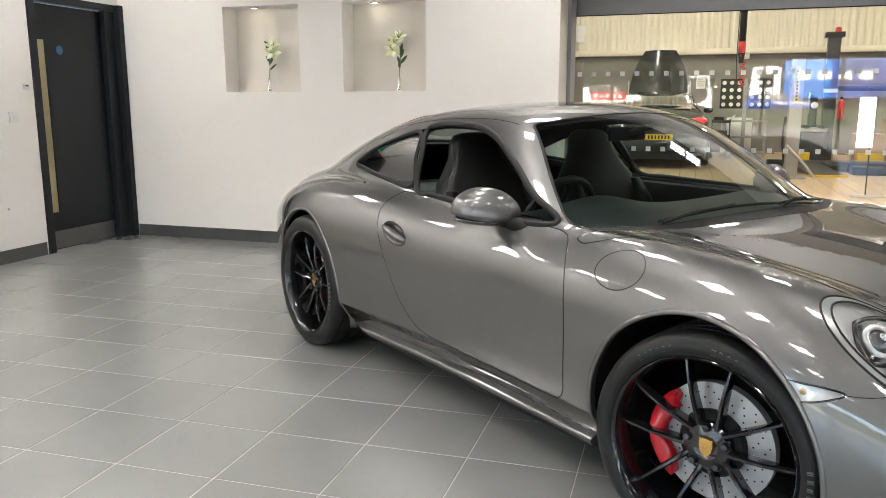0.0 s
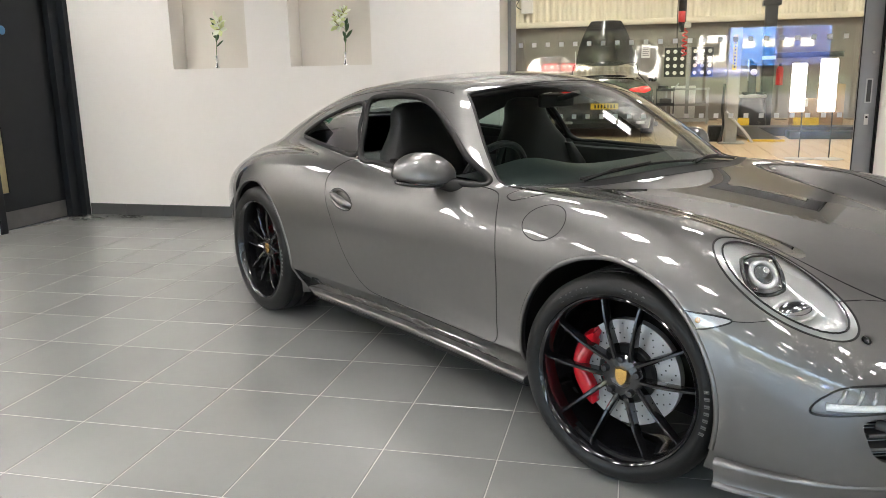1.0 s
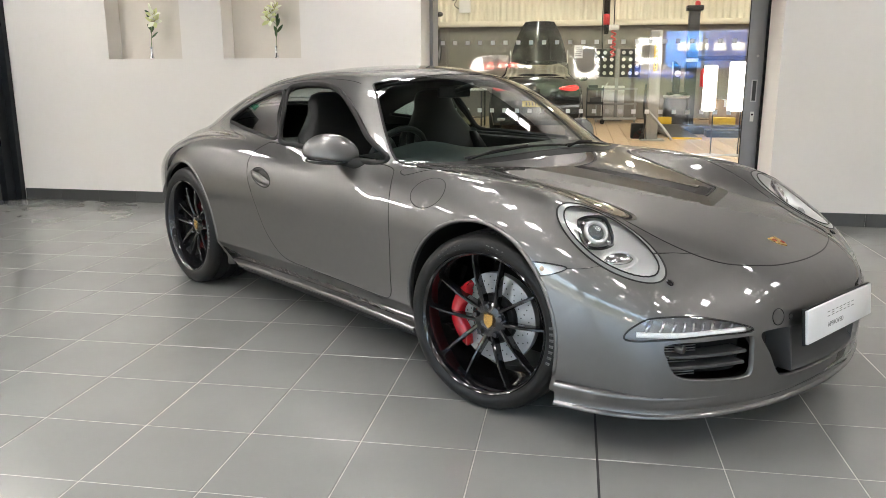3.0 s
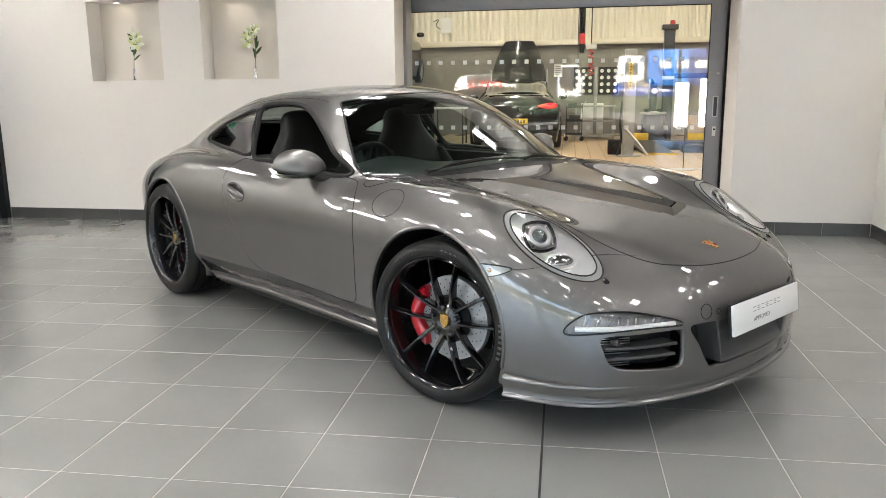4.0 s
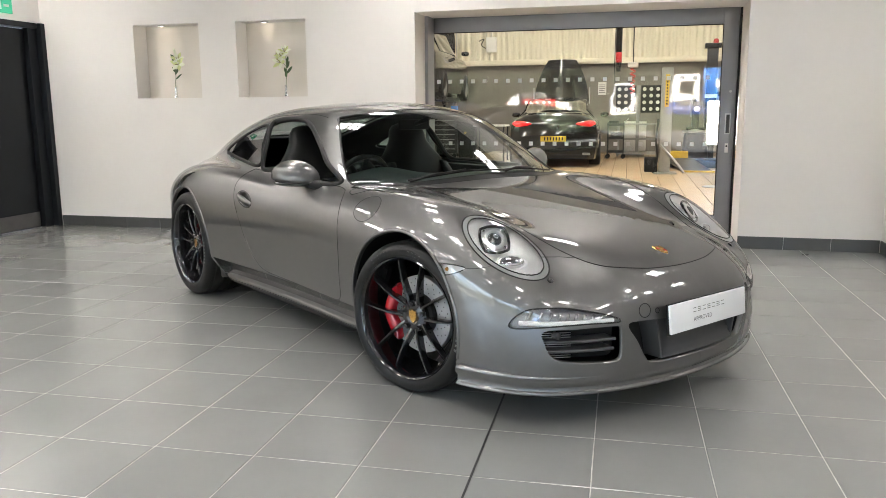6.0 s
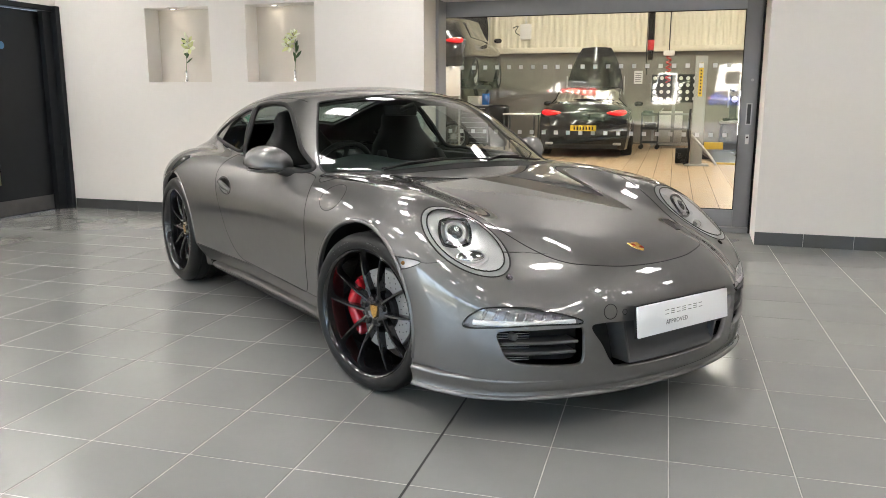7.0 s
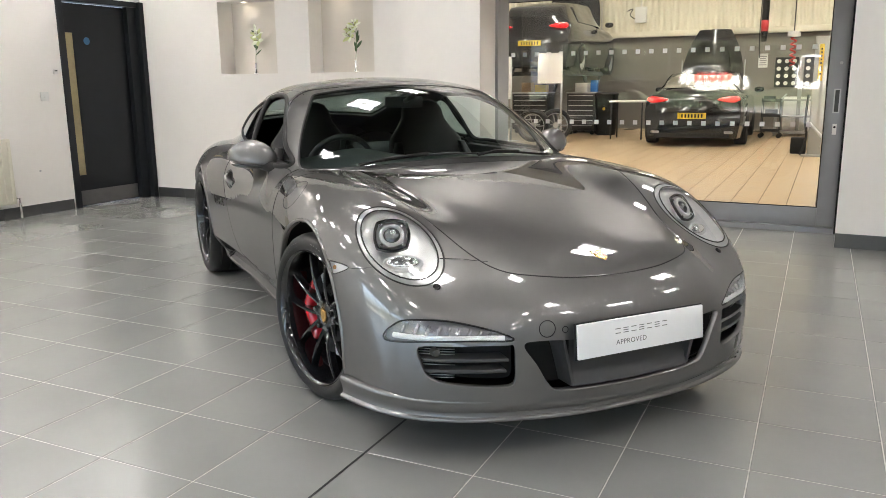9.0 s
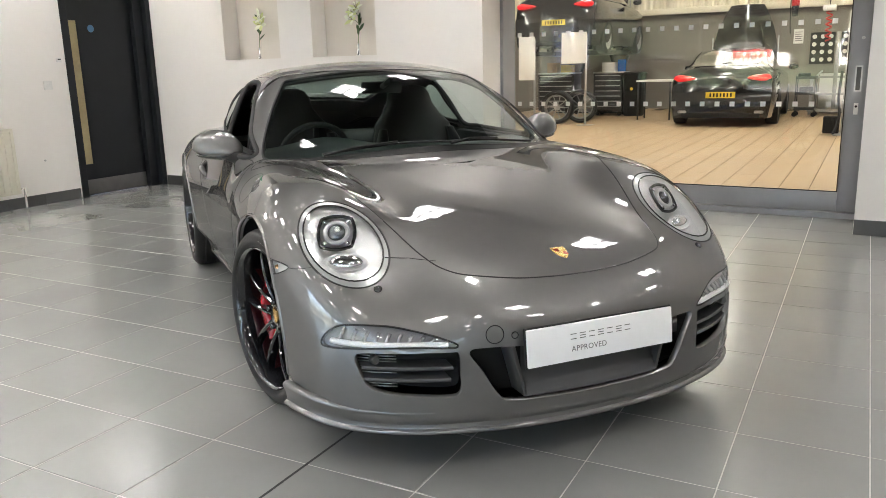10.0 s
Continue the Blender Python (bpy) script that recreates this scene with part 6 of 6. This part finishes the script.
part("tray", boxes(((-.16, -.12, .80), (.06, .10, .90)), bevel=.01), VOID, tr)
part("parts_bin", boxes(((-.12, -.13, .48), (.14, .12, .62)), bevel=.012), PAINT_DARK, tr)
tc = empty("tyre_changer", pose(4.27, 12.0, 0), "black tyre changing machine with an upright arm", "machine")
part("body", stack([(0, 0, .30, 0, .28), (.10, 0, .30, 0, .28), (.52, 0, .26, 0, .24), (.62, 0, .24, 0, .22)], n=5), CABINET, tc)
part("turntable", lathe([(0, 0), (.27, 0), (.29, .02), (.29, .06), (.10, .08), (0, .08)], 32, "Z", None, pose(0, -.05, .625)), GREY_METAL, tc)
for k in range(4):
    part("jaw", boxes(((.12, -.03, .06), (.27, .03, .12)), bevel=.008, m=pose(0, -.05, .625) @ pose(0, 0, 0, 0, 0, 45 + 90 * k)), VOID, tc)
part("column", boxes(((-.08, .20, .0), (.08, .34, 1.34)), bevel=.012), CABINET, tc)
part("swing_arm", tube(spline([(0, .27, 1.30), (-.05, .15, 1.40), (-.10, -.02, 1.40), (-.12, -.10, 1.36)], 6), .036, 10), CABINET, tc)
part("mount_head", tube([(-.12, -.10, 1.42), (-.12, -.10, .98)], .022, 10, taper=lambda t: 1.0 - .25 * t), STEEL, tc)
part("pressure_gauge", lathe([(.07, 0), (.07, .03), (.055, .036), (0, .036)], 24, "Y", None, Matrix.Translation((.02, .195, 1.16)) @ Matrix.Rotation(math.pi, 4, "Z")), PLASTIC, tc)
for k in (-.09, 0, .09):
    part("pedal", boxes(((k - .03, -.36, .03), (k + .03, -.28, .05)), bevel=.006), STEEL, tc)
fe = empty("fire_extinguisher", pose(5.16, 14.86, .82), "red fire extinguisher hung on the workshop wall", "extinguisher")
part("cylinder", lathe([(0, 0), (.08, 0), (.085, .02), (.085, .38), (.06, .44), (.03, .46), (0, .46)], 24, "Z"), RED_P, fe)
part("valve", boxes(((-.03, -.02, .46), (.03, .02, .52)), bevel=.006), BLACK_TRIM, fe)
part("bracket", boxes(((-.05, .085, .1), (.05, .1395, .35))), STEEL, fe, smooth=False)
for k, (x, y, w, h) in enumerate(((4.95, 11.0, .5, .62), (5.5, 11.3, .45, .9))):
    b = empty("cardboard_box", pose(x, y, 0), "large brown cardboard box on the workshop floor", "box", "cardboard boxes")
    part("carton", boxes(((0, 0, 0), (w, .45, h)), bevel=.005), CARD, b)
    part("tape", boxes(((w / 2 - .025, -.002, h - .15), (w / 2 + .025, .452, h + .002))), PLASTIC, b, smooth=False)


# emission makes the two upright boards read as saturated white
GLOW_BOARD = mat("glowing_board_white", (.9, .9, .9), .4, emit=(1, .98, .95), power=.6)


def poster_stand(x, y, z0, z1, w, label, lit=False):
    e = empty("inspection_light" if lit else "poster_stand", pose(x, y, 0), label, "light" if lit else "sign stand", "inspection lights" if lit else "poster stands")
    part("board", boxes(((-w / 2, -.012, z0), (w / 2, .012, z1)), bevel=.011), GLOW_BOARD if lit else WHITE_PLATE, e)
    part("pole", tube([(w / 2 - .02, .03, .02), (w / 2 - .02, .03, z1 - .05)], .009 if lit else .022, 10), BLACK_TRIM if lit else STEEL, e)
    part("foot", lathe([(0, 0), (.19, 0), (.19, .008), (.03, .02), (0, .02)], 28, "Z", None, pose(w / 2 - .02, .03, 0)), STEEL, e)


poster_stand(-1.54, 9.2, 1.22, 1.83, .53, "white poster board on a steel stand")
poster_stand(-2.70, 9.5, .90, 1.79, .37, "tall white poster board on a steel stand")
poster_stand(4.19, 5.5, .65, 1.305, .19, "upright glowing white board on a slim steel stand", True)
poster_stand(4.56, 5.5, .65, 1.355, .22, "upright glowing white board on a slim steel stand", True)
no = empty("wall_notice", pose(1.95, 14.995, 1.55), "white paper notice on the workshop wall", "notice")
part("sheet", boxes(((-.11, -.004, 0), (.11, 0, .34))), PLASTIC, no, smooth=False)
for k in range(5):
    part("bar", boxes(((-.08, -.0055, .06 + k * .05), (.08 - .02 * (k % 2), -.0042, .075 + k * .05))), GREY_PRINT, no, smooth=False)
pb = empty("power_box", pose(-1.25, 14.83, 2.75), "grey electrical box with conduit on the cladding", "electrical box")
part("case", boxes(((0, 0, 0), (.3, .1, .40)), bevel=.01), PLASTIC, pb)
part("conduit", tube([(.15, .05, .4), (.15, .05, 2.6)], .02, 8), PLASTIC, pb)
part("lead", tube(spline([(0, .0, .1), (-.12, -.02, .2), (-.05, -.02, .35), (-.2, .0, .3)], 6), .012, 6), BLACK_TRIM, pb)

# ---- front windows behind the walk, and the street outside ----
ASPHALT = mat("asphalt", (.055, .055, .055), .85, var=.2, scale=3, bump=.3, bscale=80, placed=True)
PAVING = mat("grey_block_paving", (.12, .117, .112), .85, var=.12, scale=2, bump=.3, bscale=60, placed=True)
GRASS = mat("mown_grass", (.036, .050, .022), .9, var=.3, scale=6, bump=.6, bscale=60, placed=True)
HEDGE = mat("hedge_leaves", (.035, .045, .028), .95, var=.4, scale=10)
SOUTH = WY0
MULL = (-3.0, -2.9, -1.6, -.1, 1.62, 3.35, 5.0, 6.6, 8.0, 9.4)
wall("wall_south", [((WX0 - .2, SOUTH - .2, 0), (-2.9, SOUTH, CEIL_Z)), ((9.4, SOUTH - .2, 0), (WX1 + .2, SOUTH, CEIL_Z)), ((-2.9, SOUTH - .2, 2.25), (9.4, SOUTH, CEIL_Z))],
     "white wall round the wide showroom window")
win = part("window_1", boxes(*[((x - .03, SOUTH - .12, .08), (x + .03, SOUTH - .05, 2.20)) for x in MULL[2:-1]], ((-2.9, SOUTH - .12, 0), (9.4, SOUTH - .05, .08)), ((-2.9, SOUTH - .12, 2.20), (9.4, SOUTH - .05, 2.25))), ALU, smooth=False)
tagged(win, "wide grey framed showroom window onto the street", "window", kind="structure")
for a, b in zip(MULL[1:], MULL[2:]):
    p = part("pane", boxes(((a + .03, SOUTH - .09, .08), (b - .03, SOUTH - .082, 2.20))), PANE, win, smooth=False)
    p.visible_shadow = False
side_win = part("window_2", boxes(*[((WX0 - .12, y - .03, .08), (WX0 - .05, y + .03, SWZ - .05)) for y in (SW0 + .03, -10.7, -9.2, SW1 - .03)], ((WX0 - .12, SW0, 0), (WX0 - .05, SW1, .08)), ((WX0 - .12, SW0, SWZ - .05), (WX0 - .05, SW1, SWZ))), ALU, smooth=False)
tagged(side_win, "tall grey framed side window of the showroom", "window", kind="structure")
for a, b in ((SW0, -10.73), (-10.67, -9.23), (-9.17, SW1)):
    p = part("pane", boxes(((WX0 - .09, a + .06 * (a == SW0), .08), (WX0 - .082, b - .06 * (b == SW1), SWZ - .05))), PANE, side_win, smooth=False)
    p.visible_shadow = False
ban = empty("window_banner", pose(1.61, SOUTH - .078, 1.70), "dark vinyl lettering stuck on the showroom window", "banner")
letters("NOW OPEN", .60, pose(0, .0035, -.06, 90, 0, 0) @ pose(-1.45, 0, 0), GREY_PRINT, "lettering", ban, .0012, 1.0, "LEFT", .58)
letters("BY APPOINTMENT ONLY", .235, pose(0, .0035, -.30, 90, 0, 0) @ pose(-1.45, 0, 0), GREY_PRINT, "lettering", ban, .0012, 1.0, "LEFT", .80)
GROUND = part("ground", boxes(((-90, -140, -.35), (90, SOUTH - .2, -.05))), PAVING, smooth=False)
tagged(GROUND, "grey block paved forecourt", "ground", kind="structure")
bm = bmesh.new()
pr = None
for y, z in ((-35, -.06), (-38, .18), (-41, .58), (-42.5, .74), (-44, .62), (-46, .36)):
    row = [bm.verts.new((x, y, z)) for x in np.linspace(-90, 90, 30)]
    if pr:
        for k in range(29):
            bm.faces.new((pr[k], row[k], row[k + 1], pr[k + 1]))
    pr = row
bmesh.ops.recalc_face_normals(bm, faces=bm.faces[:])
tagged(part("lawn", bm, GRASS), "low grass bank beside the road", "grass", kind="structure")
tagged(part("road", boxes(((-90, -62, -.04), (90, -46, .35))), ASPHALT, smooth=False), "raised asphalt road beyond the grass bank", "road", kind="structure")


def lorry(x, y, z, cab, load, label, rot=0):
    e = empty("lorry", pose(x, y, z, 0, 0, rot), label, "lorry")
    bm = bmesh.new()
    box(bm, (-1.1, -1.15, .55), (1.0, 1.15, 3.1), .16)
    for v in bm.verts:
        if v.co.z > 1.7 and v.co.x < 0:
            v.co.x += (v.co.z - 1.7) * .22
    part("cab", bm, cab, e)
    part("windscreen", boxes(((-.98, -1.0, 1.75), (-.95, 1.0, 2.65)), m=pose(0, 0, 0, 0, 12) @ pose(.30, 0, .1)), DARK_GLASS, e, smooth=False)
    for s in (-1, 1):
        part("side_window", boxes(((-.35, s * 1.157 - .006, 1.75), (.55, s * 1.157 + .006, 2.6)), bevel=.004), DARK_GLASS, e, smooth=False)
    part("load_body", boxes(((1.2, -1.25, 1.0), (7.4, 1.25, 3.5)), bevel=.03), load, e)
    for k in range(4):
        part("bar", boxes(((2.0 + k * 1.2, 1.252, 2.2), (2.8 + k * 1.2, 1.258, 2.75))), CAR_WHITE, e, smooth=False)
    part("chassis", boxes(((-1.0, -.9, .5), (7.3, .9, .98))), VOID, e, smooth=False)
    for wx in (-.1, 4.8, 6.0):
        for s in (-1, 1):
            part("wheel", lathe([(0, -.12), (.5, -.14), (.5, .14), (0, .12)], 28, "Y", None, pose(wx, s * 1.0, .5)), TYRE, e)
    return e


big = lorry(5.5, -51.5, .35, CAR_WHITE, CAR_BLUE, "white lorry cab with a bright blue load body on the road")
part("navy_panel", boxes(((4.0, 1.253, 1.02), (7.3, 1.2565, 3.45))), CAR_NAVY, big, smooth=False)
van = vehicle("parked_van", pose(-4.6, -49.5, .35), "white van with a red sign panel parked beside the road", CAR_WHITE, L=4.6, W=1.9, H=1.95, kind="suv")
part("sign_panel", boxes(((-1.2, .955, .95), (1.2, .985, 1.45))), RED_P, van, smooth=False)
for k in range(5):
    part("bar", boxes(((-1.0 + k * .42, .9855, 1.08), (-.74 + k * .42, .989, 1.32))), CAR_WHITE, van, smooth=False)
van = vehicle("parked_van", pose(1.3, -50.5, .35, 0, 0, 90), "tall white van with a dark round logo parked beside the road", CAR_WHITE, L=5.2, W=2.0, H=2.55, kind="suv")
part("logo", lathe([(.62, 0), (.62, .02), (.5, .03), (.42, .02), (0, .02)], 36, "X", None, pose(2.62, 0, 1.35)), CABINET, van)
for x, y, pa, lab, r in ((6.2, -47.5, CAR_NAVY, "navy car parked beside the road", 0), (-9.5, -48.5, CAR_BLACK, "dark car parked beside the road", 0)):
    vehicle("street_car", pose(x, y, .35, 0, 0, r), lab, pa, L=4.2, W=1.75, H=1.30, kind="suv")
# hedge: many small leaves along the far side of the road
rng = random.Random(9)
V, F = [], []
for _ in range(24000):
    c = Vector((rng.uniform(-60, 60), rng.uniform(-67, -63), 0))
    c.z = rng.random() ** .7 * (8.6 + .7 * math.sin(c.x * .4) + .4 * math.sin(c.x * 1.3))
    m = Matrix.Translation(c) @ Euler((rng.uniform(0, 6), rng.uniform(0, 6), rng.uniform(0, 6))).to_matrix().to_4x4()
    s = rng.uniform(.25, .5)
    k = len(V)
    V += [tuple(m @ Vector(q)) for q in ((-s, 0, 0), (0, -s * .5, .02), (s, 0, 0), (0, s * .5, .02))]
    F.append((k, k + 1, k + 2, k + 3))
# solid sheets inside the hedge, added to block sky between the leaves
for i in range(120):
    x = -60 + i
    h = 7.2 + .5 * math.sin(i * 1.7)
    k = len(V)
    V += [(x, -65, 0), (x + 1, -65, 0), (x + 1, -65, h), (x, -65, h)]
    F.append((k, k + 1, k + 2, k + 3))
me = bpy.data.meshes.new("hedge")
me.from_pydata(V, [], F)
tagged(link("hedge", me, HEDGE, smooth=False), "green hedge along the far side of the road", "hedge", kind="stuff")

# ---- ceiling lights ----
def panel_light(x, y, z=CEIL_Z):
    e = empty("ceiling_light", pose(x, y, z), "square louvred LED panel light fixed to the ceiling", "light", "ceiling panels")
    part("frame", boxes(((-.215, -.215, -.075), (.215, -.196, .0)), ((-.215, .196, -.075), (.215, .215, .0)), ((-.215, -.196, -.075), (-.196, .196, 0)), ((.196, -.196, -.075), (.215, .196, 0))), ALU, e, smooth=False)
    part("louvre", boxes(((-.010, -.196, -.073), (.010, .196, -.003)), ((-.196, -.010, -.073), (-.010, .010, -.003)), ((.010, -.010, -.073), (.196, .010, -.003))), ALU, e, smooth=False)
    for a, b in ((-.190, -.190), (.014, -.190), (-.190, .014), (.014, .014)):
        part("diffuser", boxes(((a, b, -.012), (a + .176, b + .176, -.002))), LED, e, smooth=False)
    return e


# second row, and the two near x = 5.2, are unseen panels added for brightness
SPOTS_AND_FILL = [(1.1, -.55), (1.1, -2.0), (1.1, -3.45), (1.1, -4.9), (1.1, -6.35), (3.05, -.55), (3.05, -3.45), (3.05, -6.35), (5.2, -1.7), (5.3, -4.4), (6.9, -2.0), (6.9, -3.45), (6.9, -4.9),
         (-2.5, -2.2), (-2.62, -1.1), (-2.55, -3.6), (-1.6, -4.2), (-1.6, -7.0), (-2.3, -5.6), (-2.3, -8.4), (-.5, -5.0), (-2.6, -7.0), (0, -8.4), (2.4, -8.8), (5.6, -8.0), (5.0, -6.2), (-1.6, -9.6), (0, -10.4), (1.6, -10.4), (3.2, -10.4), (4.8, -10.0), (6.9, -9.6), (6.9, -7.6)]
first = panel_light(*SPOTS_AND_FILL[0])
for x, y in SPOTS_AND_FILL[1:]:
    copy_thing(first, pose(x, y, CEIL_Z))
wl = empty("wall_light", pose(WX0, -3.2, 2.32), "white box light fixed high on the side wall", "light")
part("housing", boxes(((0, -.26, -.12), (.05, .26, .12)), bevel=.006), ALU, wl)
part("diffuser", boxes(((.0505, -.24, -.10), (.056, .24, .10))), LED, wl, smooth=False)

# ---- floor tiles, one by one near the car, joined farther off ----
TURN, PITCH, GAP = radians(2.05), 0.3985, 0.004
LAT = Matrix.Translation((3.51, -4.36, 0)) @ Matrix.Rotation(TURN, 4, "Z")


def tile_mesh(w, d):
    bm = bmesh.new()
    t, b = 0.0, 0.0015
    lo = [bm.verts.new((x, y, -0.004)) for x, y in ((0, 0), (w, 0), (w, d), (0, d))]
    mid = [bm.verts.new((x, y, t - b)) for x, y in ((0, 0), (w, 0), (w, d), (0, d))]
    up = [bm.verts.new((x, y, t)) for x, y in ((b, b), (w - b, b), (w - b, d - b), (b, d - b))]
    for a, c in ((lo, mid), (mid, up)):
        for i in range(4):
            bm.faces.new((a[i], a[(i + 1) % 4], c[(i + 1) % 4], c[i]))
    bm.faces.new(up)
    me = bpy.data.meshes.new("tile")
    bm.to_mesh(me)
    bm.free()
    me.materials.append(TILE)
    return me


tile_data = tile_mesh(PITCH - GAP, PITCH - GAP)
far_v, far_f = [], []
inv = LAT.inverted()
count = 0
for i in range(-24, 12):
    for j in range(-28, 16):
        p = LAT @ Vector((i * PITCH + GAP / 2, j * PITCH + GAP / 2, 0))
        c = LAT @ Vector(((i + 0.5) * PITCH, (j + 0.5) * PITCH, 0))
        x0, x1 = WX0 + 0.005, WX1 - 0.005
        if not (x0 - 0.45 < c.x < x1 + 0.45 and WY0 - 0.3 < c.y < (0.8 if OX0 - 0.2 < c.x < OX1 + 0.2 else 0.25)):
            continue
        if -2.3 < c.x < 4.9 and -6.0 < c.y < -0.55 and not (-0.3 < c.x < 3.0 and -2.6 < c.y < -1.6) and count < 300:
            ob = new("tile", tile_data)
            ob.matrix_world = Matrix.Translation(p) @ Matrix.Rotation(TURN, 4, "Z")
            ob.parent = floor
            count += 1
        else:
            k = len(far_v)
            w = PITCH - GAP
            q = [LAT @ Vector((i * PITCH + GAP / 2 + a, j * PITCH + GAP / 2 + b, 0)) for a, b in ((0, 0), (w, 0), (w, w), (0, w))]
            far_v += [(v.x, v.y, 0.0) for v in q] + [(v.x, v.y, -0.004) for v in q]
            far_f += [(k, k + 1, k + 2, k + 3)] + [(k + a, k + 4 + a, k + 4 + (a + 1) % 4, k + (a + 1) % 4) for a in range(4)]
me = bpy.data.meshes.new("tile_field")
me.from_pydata(far_v, [], far_f)
ob = link("tile_field", me, TILE, floor, smooth=False)
tagged(ob, kind="stuff")
# dark expansion joint along one column of tiles
bm = boxes(((-2 * PITCH - 0.004, -12 * PITCH, -0.004), (-2 * PITCH + 0.004, 11 * PITCH, 0.0012)), m=LAT)
part("expansion_joint", bm, BLACK_TRIM, floor, "dark rubber expansion joint between tiles", smooth=False)
